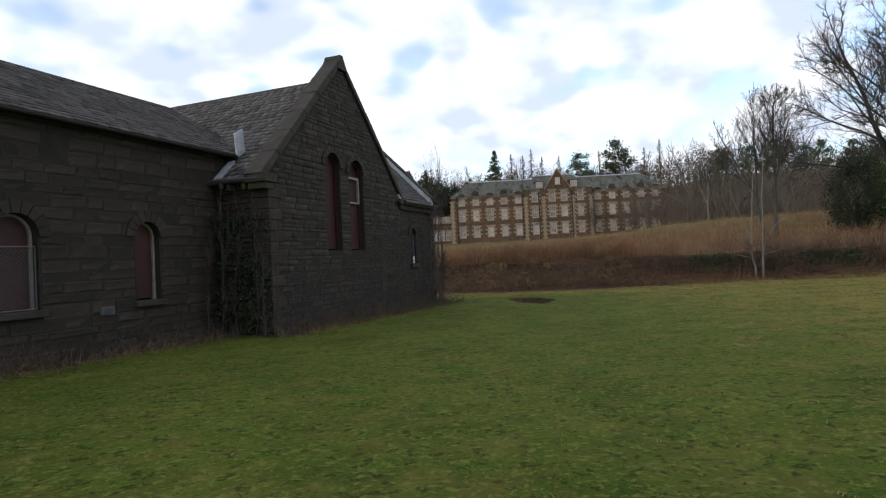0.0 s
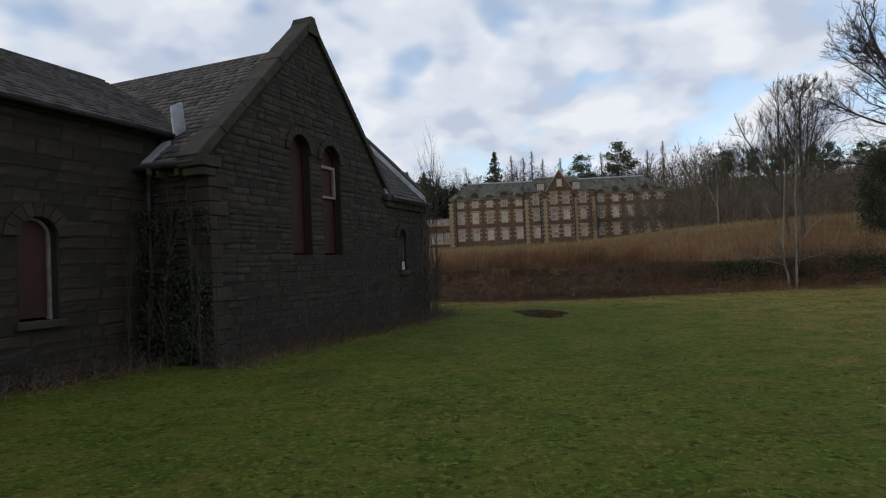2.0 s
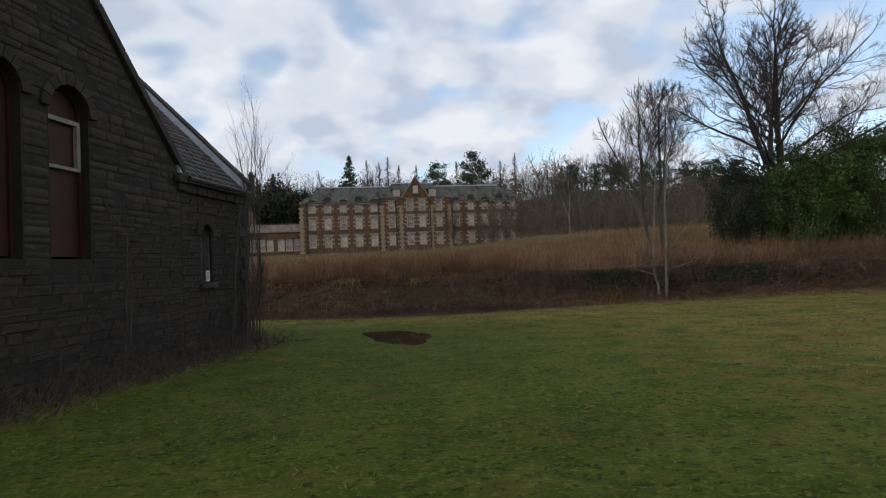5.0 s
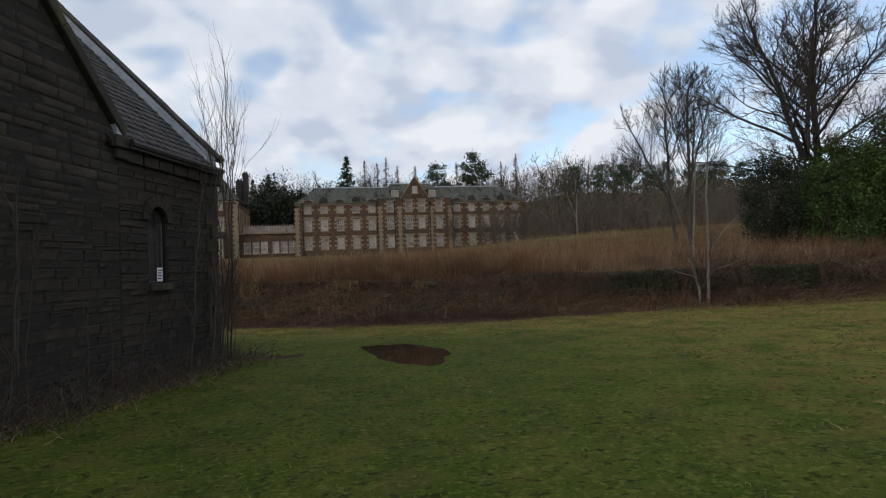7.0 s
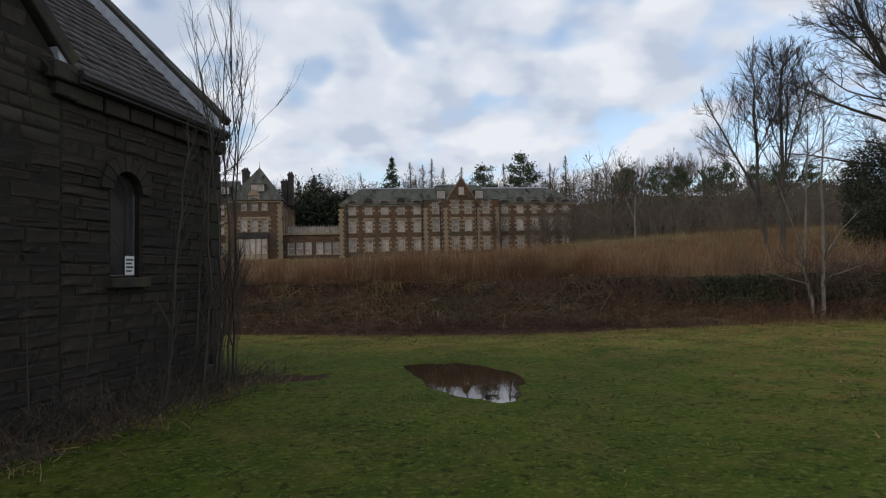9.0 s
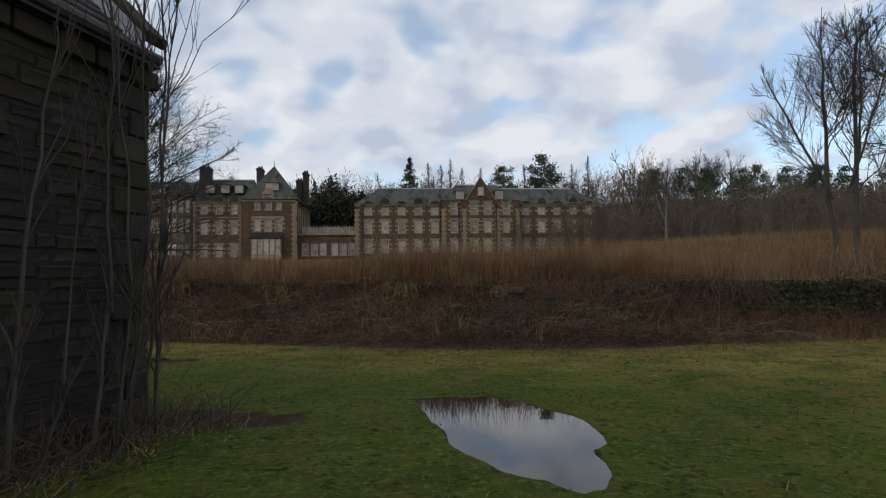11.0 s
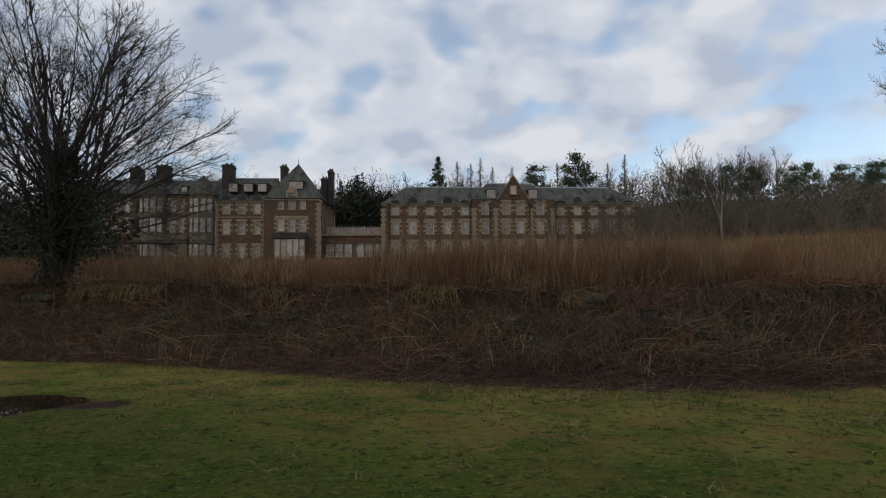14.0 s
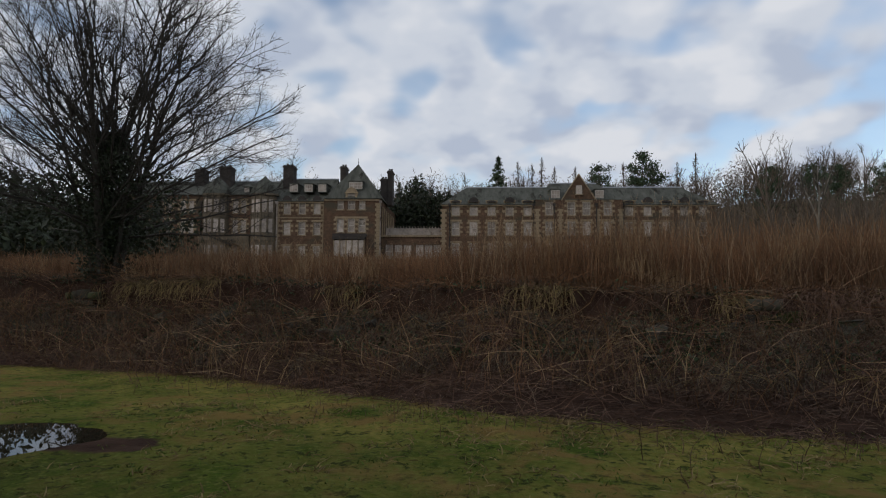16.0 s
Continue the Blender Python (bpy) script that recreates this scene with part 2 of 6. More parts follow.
def ground_material():
    """Lawn, litter under the brambles and rough dry field, by the attributes 'litter' and 'dry' of the sheet; 'dry'
    also brightens the lawn clear of the hall's shade.
    """
    m = bpy.data.materials.new("winter_ground")
    m.use_nodes = True
    n, l = m.node_tree.nodes, m.node_tree.links
    bsdf = n["Principled BSDF"]
    bsdf.inputs["Roughness"].default_value, bsdf.inputs["Specular IOR Level"].default_value = 0.95, 0.08
    tc = n.new("ShaderNodeTexCoord")

    def nz(sc, detail=5, rough=0.6):
        t = n.new("ShaderNodeTexNoise")
        t.inputs["Scale"].default_value, t.inputs["Detail"].default_value, t.inputs["Roughness"].default_value = sc, detail, rough
        l.new(tc.outputs["Object"], t.inputs["Vector"])
        return t.outputs["Fac"]

    def rng(src, a, b):
        r = n.new("ShaderNodeMapRange")
        r.inputs[1].default_value, r.inputs[2].default_value = a, b
        l.new(src, r.inputs[0])
        return r.outputs[0]

    def mix(fac, a, b):
        x = n.new("ShaderNodeMix")
        x.data_type = "RGBA"
        l.new(fac, x.inputs[0])
        for s, v in ((x.inputs[6], a), (x.inputs[7], b)):
            if isinstance(v, tuple):
                s.default_value = (*v, 1)
            else:
                l.new(v, s)
        return x.outputs[2]

    def calc(op, a, b):
        x = n.new("ShaderNodeMath")
        x.operation = op
        for s, v in ((x.inputs[0], a), (x.inputs[1], b)):
            if isinstance(v, (int, float)):
                s.default_value = v
            else:
                l.new(v, s)
        return x.outputs[0]

    def attr(name):
        a = n.new("ShaderNodeAttribute")
        a.attribute_name = name
        return a.outputs["Fac"]

    green = mix(rng(nz(0.5), 0.35, 0.65), (0.024, 0.051, 0.003), (0.052, 0.092, 0.006))
    green = mix(rng(nz(4.0, 8, 0.75), 0.42, 0.72), green, (0.1, 0.128, 0.018))
    green = mix(rng(nz(1.8, 8, 0.8), 0.5, 0.7), green, (0.016, 0.028, 0.004))
    green = mix(rng(nz(22, 4, 0.7), 0.45, 0.8), green, (0.014, 0.024, 0.004))
    dry_bright_amount = calc("MULTIPLY", attr("dry"), rng(nz(0.9, 6, 0.65), 0.34, 0.6))
    lawn = mix(dry_bright_amount, green, mix(rng(nz(9, 4), 0.3, 0.7), (0.13, 0.13, 0.02), (0.26, 0.205, 0.055)))
    # dark gaps and light tops of the tufts: their shading put into the colour
    lawn = mix(calc("MULTIPLY", rng(nz(8.0, 4, 0.65), 0.54, 0.62), 0.9), lawn, (0.022, 0.03, 0.005))
    lawn = mix(calc("MULTIPLY", rng(nz(13, 3, 0.6), 0.55, 0.63), 0.7), lawn, (0.13, 0.145, 0.03))
    lawn = mix(calc("MULTIPLY", rng(nz(1.5, 5, 0.62), 0.5, 0.62), calc("MULTIPLY", attr("dry"), 0.9)), lawn, (0.18, 0.115, 0.036))
    earth = mix(rng(nz(3, 6), 0.3, 0.7), (0.026, 0.014, 0.01), (0.07, 0.04, 0.027))
    field = mix(rng(nz(0.35, 6), 0.35, 0.65), (0.075, 0.06, 0.02), (0.15, 0.105, 0.045))
    field = mix(rng(nz(6, 4), 0.45, 0.7), field, (0.07, 0.042, 0.018))
    lit = rng(calc("ADD", attr("litter"), calc("MULTIPLY", calc("SUBTRACT", nz(2.2), 0.5), 0.9)), 0.4, 0.6)
    col = mix(lit, lawn, earth)
    col = mix(rng(attr("field"), 0.2, 0.8), col, field)
    l.new(col, bsdf.inputs["Base Color"])
    b = n.new("ShaderNodeBump")
    b.inputs["Strength"].default_value, b.inputs["Distance"].default_value = 0.9, 0.06
    l.new(nz(11, 6, 0.7), b.inputs["Height"])
    l.new(b.outputs[0], bsdf.inputs["Normal"])
    return m


M_GROUND = ground_material()

# ---- building tools ----
rng = np.random.default_rng(7)


def thing(name, m, label, category, group="", kind=""):
    ob = new(name)
    ob.matrix_world = m
    return tagged(ob, label, category, group, kind)


def link_mesh(name, me, parent, label, mats):
    for mt in mats if isinstance(mats, (list, tuple)) else [mats]:
        me.materials.append(mt)
    ob = new(name, me)
    if parent:
        ob.parent = parent
    if label:
        ob["label"] = label
    return ob


def part(name, bm, material, parent=None, label=""):
    """Links a bmesh as one mesh object under a thing or a part."""
    bmesh.ops.recalc_face_normals(bm, faces=bm.faces)
    me = bpy.data.meshes.new(name)
    bm.to_mesh(me)
    bm.free()
    return link_mesh(name, me, parent, label, material)


def array_mesh(name, verts, quads, smooth=False):
    """A mesh from arrays; a quad whose last two corners agree is a triangle."""
    me = bpy.data.meshes.new(name)
    verts = np.asarray(verts, np.float32)
    quads = np.asarray(quads, np.int32)
    k = quads.shape[1]
    me.vertices.add(len(verts))
    me.vertices.foreach_set("co", verts.ravel())
    me.loops.add(quads.size)
    me.loops.foreach_set("vertex_index", quads.ravel())
    me.polygons.add(len(quads))
    me.polygons.foreach_set("loop_start", np.arange(0, quads.size, k, dtype=np.int32))
    me.polygons.foreach_set("loop_total", np.full(len(quads), k, np.int32))
    if smooth:
        me.polygons.foreach_set("use_smooth", np.ones(len(quads), bool))
    me.update(calc_edges=True)
    return me


def array_part(name, verts, quads, material, parent=None, label="", smooth=False):
    return link_mesh(name, array_mesh(name, verts, quads, smooth), parent, label, material)


def box(bm, x0, x1, y0, y1, z0, z1):
    v = [bm.verts.new(p) for p in ((x0, y0, z0), (x1, y0, z0), (x1, y1, z0), (x0, y1, z0), (x0, y0, z1), (x1, y0, z1), (x1, y1, z1), (x0, y1, z1))]
    for f in ((3, 2, 1, 0), (4, 5, 6, 7), (0, 1, 5, 4), (1, 2, 6, 5), (2, 3, 7, 6), (3, 0, 4, 7)):
        bm.faces.new([v[i] for i in f])
    return v


def hexa(bm, pts):
    """A solid from eight corners: four below, four above, in the same turn."""
    v = [bm.verts.new(p) for p in pts]
    for f in ((3, 2, 1, 0), (4, 5, 6, 7), (0, 1, 5, 4), (1, 2, 6, 5), (2, 3, 7, 6), (3, 0, 4, 7)):
        bm.faces.new([v[i] for i in f])


def rod(bm, a, b, r, sides=8, r2=None):
    a, b = Vector(a), Vector(b)
    d = (b - a).normalized()
    s = d.orthogonal().normalized()
    w = d.cross(s)
    rings = []
    for p, q in ((a, r), (b, r if r2 is None else r2)):
        rings.append([bm.verts.new(p + (s * math.cos(2 * math.pi * i / sides) + w * math.sin(2 * math.pi * i / sides)) * q) for i in range(sides)])
    for i in range(sides):
        j = (i + 1) % sides
        bm.faces.new((rings[0][i], rings[0][j], rings[1][j], rings[1][i]))
    bm.faces.new(rings[0][::-1])
    bm.faces.new(rings[1])


def canes(p0, way, length, r0, r1, droop=None, segs=2, sides=3, wob=0.0):
    """Many tapered, bent rods at once: start points, unit directions, lengths, end radii and a bend vector each. Returns corners, quads."""
    count = len(p0)
    s = np.linspace(0, 1, segs + 1)
    droop = np.zeros((count, 3)) if droop is None else droop
    pts = p0[:, None, :] + way[:, None, :] * (length[:, None] * s)[:, :, None] + droop[:, None, :] * (length[:, None] * s ** 2)[:, :, None]
    if wob:
        pts[:, 1:] += rng.normal(0, 1, (count, segs, 3)) * (wob * length)[:, None, None]
    helper = np.where(np.abs(way[:, 2:3]) < 0.9, np.array([[0, 0, 1.0]]), np.array([[1.0, 0, 0]]))
    a = np.cross(way, helper)
    a /= np.linalg.norm(a, axis=1, keepdims=True) + 1e-9
    b = np.cross(way, a)
    turn = rng.uniform(0, 6.28, count)
    rad = r0[:, None] * (1 - s) + r1[:, None] * s
    rings = []
    for k in range(sides):
        ang = turn + 2 * np.pi * k / sides
        off = a * np.cos(ang)[:, None] + b * np.sin(ang)[:, None]
        rings.append(pts + off[:, None, :] * rad[:, :, None])
    verts = np.stack(rings, 2)
    n_ring = segs + 1
    base = (np.arange(count) * n_ring * sides)[:, None, None]
    i, k = np.meshgrid(np.arange(segs), np.arange(sides if sides > 2 else 1), indexing="ij")
    kk = (k + 1) % sides
    quad = np.stack([i * sides + k, i * sides + kk, (i + 1) * sides + kk, (i + 1) * sides + k], -1).reshape(1, -1, 4)
    return verts.reshape(-1, 3), (base + quad).reshape(-1, 4), pts


def merge(chunks):
    verts, quads, at = [], [], 0
    for v, q in chunks:
        verts.append(v)
        quads.append(q + at)
        at += len(v)
    return np.concatenate(verts), np.concatenate(quads)


def unit(v):
    return v / (np.linalg.norm(v, axis=-1, keepdims=True) + 1e-9)


def leaves(centres, size, flatness=0.0, long=1.6):
    """Small folded leaves, turned at random, round given points."""
    count = len(centres)
    d = unit(rng.normal(0, 1, (count, 3)))
    e = unit(np.cross(d, unit(rng.normal(0, 1, (count, 3)))))
    up = np.cross(d, e)
    sz = size * rng.uniform(0.6, 1.3, count)[:, None]
    mid0, mid1 = centres - d * sz * long * 0.5, centres + d * sz * long * 0.5
    left, right = centres + e * sz * 0.5 + up * sz * 0.18, centres - e * sz * 0.5 + up * sz * 0.18
    verts = np.stack([mid0, left, mid1, right], 1).reshape(-1, 3)
    q = np.arange(count)[:, None] * 4
    return verts, np.concatenate([np.concatenate([q, q + 1, q + 2], 1), np.concatenate([q, q + 2, q + 3], 1)])


def room_in(env, p, way):
    """How far one can go from p along way inside an ellipsoid crown (centre height, radius, half height)."""
    scale = np.array([env[1], env[1], env[2]])
    a, b = (p - np.array([0, 0, env[0]])) / scale, way / scale
    qa, qb, qc = (b * b).sum(1), (a * b).sum(1), (a * a).sum(1) - 1
    return (-qb + np.sqrt(np.maximum(qb * qb - qa * qc, 0))) / qa * (qc < 0)


def grow(stems, levels, up=0.25, env=None, lift=0.28):
    """Branches level by level. stems: (start, direction, length, radius); a level: (children, from, angle, length ratio, radius ratio, segs, sides)."""
    p0 = np.array([s[0] for s in stems], float)
    way = unit(np.array([s[1] for s in stems], float))
    length = np.array([s[2] for s in stems], float)
    r0 = np.array([s[3] for s in stems], float)
    out = []
    bend = rng.normal(0, 0.04, (len(p0), 3))
    segs, sides = 6, 6
    for level in [None] + list(levels):
        if level:
            kids, start, angle, l_ratio, r_ratio, segs, sides = level
            par = np.repeat(np.arange(len(p0)), kids)
            s = rng.uniform(start, 1.0, len(par)) ** 0.9
            s[np.arange(len(par)) % kids == 0] = 1.0
            f = s * (pts.shape[1] - 1)
            i0 = np.minimum(f.astype(int), pts.shape[1] - 2)
            fr = (f - i0)[:, None]
            q = pts[par, i0] * (1 - fr) + pts[par, i0 + 1] * fr
            tang = unit(pts[par, i0 + 1] - pts[par, i0])
            side = unit(np.cross(tang, unit(rng.normal(0, 1, (len(par), 3)))))
            ang = np.radians(rng.normal(angle, angle * 0.25, len(par)))
            ang[s == 1.0] *= 0.35
            nway = tang * np.cos(ang)[:, None] + side * np.sin(ang)[:, None]
            nway[:, 2] += up * rng.uniform(0.3, 1.0, len(par))
            r_here = r0[par] * (1 - s) + r1[par] * s
            length = length[par] * l_ratio * rng.uniform(0.6, 1.2, len(par)) * (1.15 - 0.5 * s)
            r0 = np.minimum(r0[par] * r_ratio, r_here * 0.95)
            p0, way = q, unit(nway)
            bend = np.concatenate([rng.normal(0, 0.12, (len(p0), 2)), rng.uniform(-0.02, lift, (len(p0), 1))], 1)
            if env:
                length = np.minimum(length, room_in(env, p0, way) * rng.uniform(0.6, 1.08, len(p0)))
                keep = length > 0.1
                p0, way, length, r0, bend = p0[keep], way[keep], length[keep], r0[keep], bend[keep]
        r1 = r0 * 0.42
        v, qd, pts = canes(p0, way, length, r0, r1, bend, segs, sides, 0.016 if level else 0.006)
        out.append((v, qd))
    return out, pts


def bare_tree(name, m, stems, levels, bark, twig, label, up=0.25, wood=2, group="", env=None, lift=0.28):
    tree = thing(name, m, label, "tree", group)
    out, tips = grow(stems, levels, up, env, lift)
    array_part("trunk", *merge(out[:wood]), bark, tree, smooth=True)
    array_part("crown", *merge(out[wood:]), twig, tree, "fine bare twigs")
    return tree


def smooth_step(a, b, x):
    t = np.clip((np.asarray(x, float) - a) / (b - a), 0, 1)
    return t * t * (3 - 2 * t)

# ---- ground ----
FOOT = ([-60, -8, -4.2, 0.1, 3.6, 6.9, 11, 15.7, 20, 30, 60], [46, 40.4, 39.2, 36.2, 34.8, 34.2, 34.9, 35.2, 34.3, 33.0, 30])
FACE = ([-60, -9.5, -5.4, 3.4, 7, 12.2, 14.6, 19.3, 25, 60], [56, 43.6, 42.1, 38.4, 37.8, 37.0, 36.3, 35.6, 34.9, 31])
# centre, half lengths, turn, level
PUDDLES = [(2.65, 26.45, 0.82, 1.95, 8.0, -0.215), (-0.95, 27.5, 1.3, 0.6, -12.0, -0.235), (-4.75, 34.1, 0.98, 0.9, 10.0, -0.31), (-0.2, 30.5, 0.21, 0.085, 14.0, -0.262)]


def puddle_reach(x, y, p):
    """1 on the puddle's edge, less inside."""
    cx, cy, a, b, turn, _ = p
    c, s = math.cos(radians(turn)), math.sin(radians(turn))
    dx, dy = x - cx, y - cy
    u, v = (dx * c + dy * s) / a, (-dx * s + dy * c) / b
    ang = np.arctan2(v, u)
    edge = 1 + 0.1 * np.sin(3 * ang + 1.0) + 0.07 * np.sin(5 * ang + cx) + 0.035 * np.sin(11 * ang + cy)
    return np.hypot(u, v) / edge


def height(x, y):
    x, y = np.asarray(x, float), np.asarray(y, float)
    lawn = 0.10 - 0.0118 * np.clip(y, -30, 45) + 0.02 * np.sin(x * 0.7 + 1.3) * np.sin(y * 0.55) + 0.012 * np.sin(x * 2.1 + y * 1.3) + 0.014 * np.sin(x * 5.3 + 2 * np.sin(y * 1.9)) * np.sin(y * 4.7 + 2 * np.sin(x * 2.3))
    for p in PUDDLES:
        q = puddle_reach(x, y, p)
        bowl = np.where(q < 1, p[5] - 0.04 * (1 - q ** 3), p[5] + 0.05 * (q - 1))
        lawn = np.where(q < 1.7, bowl * (1 - smooth_step(1.1, 1.7, q)) + lawn * smooth_step(1.1, 1.7, q), lawn)
    foot, face = np.interp(x, *FOOT), np.interp(x, *FACE)
    slump = lawn + (1.0 - 0.65 * smooth_step(9, 12, x)) * (1.1 + 0.12 * np.sin(x * 1.7) * np.sin(x * 0.6 + 1)) * np.clip((y - foot) / (face - foot + 1e-6), 0, 1) ** 1.25 * (y < face + 0.2)
    mound = 2.2 * smooth_step(4, 34, x) * smooth_step(40, 62, y) * (1 - smooth_step(74, 108, y)) + 1.2 * smooth_step(34, 70, x) * smooth_step(35, 60, y)
    bench = 1.22 + 0.06 * np.sin(x * 0.8) + 0.0465 * np.clip(y - 38, 0, 92) + mound
    hill = 5.0 * smooth_step(42, 75, x) * smooth_step(88, 130, y) + 5.0 * smooth_step(-40, -75, x) * smooth_step(70, 120, y) + 11.0 * smooth_step(134, 180, y) + 25.0 * smooth_step(190, 500, y)
    step = smooth_step(0.15, 0.4, y - face)
    return slump * (1 - step) + (bench + hill) * step


def spread(lo, hi, step, far, growth=1.22):
    mid = list(np.arange(lo, hi, step))
    out, d = [mid[-1]], step
    while out[-1] < far:
        d *= growth
        out.append(out[-1] + d)
    back, d = [mid[0]], step
    while back[-1] > -far:
        d *= growth
        back.append(back[-1] - d)
    return np.array(back[:0:-1] + mid + out[1:])


gx, gy = spread(-9, 22, 0.2, 2500), spread(3, 46, 0.2, 2500)
GX, GY = np.meshgrid(gx, gy)
GZ = height(GX, GY)
rows_n, cols_n = GX.shape
idx = np.arange(rows_n * cols_n).reshape(rows_n, cols_n)
ground_me = array_mesh("ground", np.stack([GX, GY, GZ], -1).reshape(-1, 3), np.stack([idx[:-1, :-1], idx[:-1, 1:], idx[1:, 1:], idx[1:, :-1]], -1).reshape(-1, 4), True)
foot_g, face_g = np.interp(GX, *FOOT), np.interp(GX, *FACE)
litter_g = smooth_step(-0.5, 0.35, GY - foot_g)
for k, p in enumerate(PUDDLES):
    litter_g = np.maximum(litter_g, (0.66 if k == 1 else 0.85) * (1 - smooth_step(0.9, 1.15, puddle_reach(GX, GY, p))))
litter_g = np.maximum(litter_g, 0.75 * (1 - smooth_step(0.7, 1.2, np.hypot((GX + 3.5) / 0.75, (GY - 34.0) / 0.42))))
hall_v, hall_u = GX * math.cos(radians(18.643)) - GY * math.sin(radians(18.643)) + 10.1105, GX * math.sin(radians(18.643)) + GY * math.cos(radians(18.643))
near_wall = np.where(hall_u > 13.3, hall_v, hall_v + 1.73)
litter_g = np.maximum(litter_g, np.where((hall_u < 25.8) & (hall_u > -4), 0.8 * (1 - smooth_step(0.15, 0.95, near_wall)), 0))
# dry by the bank; towards +x also light beyond the hall's shade, as colour
dry_bright_g = np.clip(0.2 + 0.8 * smooth_step(-6.5, -1.5, GY - foot_g) + 0.65 * smooth_step(3, 13, GX), 0, 1)
for key, values in (("litter", litter_g), ("dry", dry_bright_g), ("field", smooth_step(0.3, 6.0, GY - face_g))):
    at = ground_me.attributes.new(key, "FLOAT", "POINT")
    at.data.foreach_set("value", values.astype(np.float32).ravel())
tagged(link_mesh("ground", ground_me, None, "", M_GROUND), "damp mown winter lawn rising to a rough field", "ground", kind="structure")

for k, p in enumerate(PUDDLES):
    if k == 1:
        continue
    bm = bmesh.new()
    ring = []
    for i in range(48):
        ang = 2 * math.pi * i / 48
        c, s = math.cos(radians(p[4])), math.sin(radians(p[4]))
        u, v = p[2] * math.cos(ang), p[3] * math.sin(ang)
        edge = 1.03 * (1 + 0.1 * math.sin(3 * ang + 1.0) + 0.07 * math.sin(5 * ang + p[0]) + 0.035 * math.sin(11 * ang + p[1]))
        ring.append(bm.verts.new((p[0] + (u * c - v * s) * edge, p[1] + (u * s + v * c) * edge, p[5])))
    bm.faces.new(ring)
    tagged(part("puddle", bm, M_WATER), "shallow still puddle of rainwater on the lawn", "puddle", "puddles", "structure")

# ---- dark stone hall with its cross gable ----
# its own axes: x out from the gable wall towards the lawn, y along it
hall = thing("stone_hall", pose(-10.1105 * math.cos(radians(18.643)), 10.1105 * math.sin(radians(18.643)), 0, 0, 0, -18.643), "dark sooty stone hall with slate roofs and boarded windows", "building")
G0, G1, GM, APEX, A1 = 13.43, 21.75, 17.55, 8.36, 25.15
WING_X, WING_EAVE, AISLE_EAVE = -1.73, 5.06, 4.2


def gable_top(y):
    return APEX - 0.02 - abs(y - GM) * (APEX - 4.3) / (GM - G0)


# (middle, half width, sill, springing) of each arched opening
GABLE_OPEN = [(16.78, 0.44, 2.18, 4.86), (18.28, 0.48, 2.18, 4.78)]
AISLE_OPEN = [(22.86, 0.28, 1.62, 2.8)]
WING_OPEN = [(7.9, 0.45, 1.08, 2.55), (11.02, 0.36, 1.08, 2.6), (4.9, 0.45, 1.08, 2.55), (2.0, 0.45, 1.08, 2.55)]


def arch_z(o, y):
    return o[3] + math.sqrt(max(o[1] ** 2 - (y - o[0]) ** 2, 0))


def wall_mesh(y0, y1, x_out, thick, top, openings):
    """A wall along y with arched openings cut right through."""
    bm = bmesh.new()
    cuts = {y0, y1}
    for o in openings:
        for i in range(13):
            cuts.add(o[0] - o[1] * math.cos(math.pi * i / 12))
    if y0 < GM < y1:
        cuts.add(GM)
    cuts = sorted(cuts)
    for a, b in zip(cuts, cuts[1:]):
        hit = [o for o in openings if abs((a + b) / 2 - o[0]) < o[1]]
        spans = [((-0.7, -0.7), (top(a), top(b)))]
        if hit:
            o = hit[0]
            spans = [((-0.7, -0.7), (o[2], o[2])), ((arch_z(o, a), arch_z(o, b)), (top(a), top(b)))]
        for (la, lb), (ha, hb) in spans:
            xi = x_out - thick
            hexa(bm, [(xi, a, la), (x_out, a, la), (x_out, b, lb), (xi, b, lb), (xi, a, ha), (x_out, a, ha), (x_out, b, hb), (xi, b, hb)])
    bmesh.ops.remove_doubles(bm, verts=bm.verts, dist=0.001)
    return bm


def stone_meshes(count, seed, rough=0.05, material=None):
    """Unit blocks with worn edges, 0..1 along y and z, face near x = 1."""
    r = random.Random(seed)
    out = []
    for _ in range(count):
        bm = bmesh.new()
        back = [(0, 0, 0), (0, 1, 0), (0, 1, 1), (0, 0, 1)]
        e = 0.13
        rim = [(0.72, r.uniform(0, e) * 0.4, r.uniform(0, e)), (0.72, 1 - r.uniform(0, e) * 0.4, r.uniform(0, e)), (0.72, 1 - r.uniform(0, e) * 0.4, 1 - r.uniform(0, e)), (0.72, r.uniform(0, e) * 0.4, 1 - r.uniform(0, e))]
        front = [(1 + r.uniform(-0.45, 0.3), y + (0.5 - y) * r.uniform(0.08, 0.3), z + (0.5 - z) * r.uniform(0.2, 0.5)) for _, y, z in back]
        rings = [[bm.verts.new(p) for p in ring] for ring in (back, rim, front)]
        for a, b in zip(rings, rings[1:]):
            for i in range(4):
                j = (i + 1) % 4
                bm.faces.new((a[i], a[j], b[j], b[i]))
        bm.faces.new(rings[2])
        bmesh.ops.recalc_face_normals(bm, faces=bm.faces)
        me = bpy.data.meshes.new("stone")
        bm.to_mesh(me)
        bm.free()
        if material:
            me.materials.append(material)
        out.append(me)
    return out


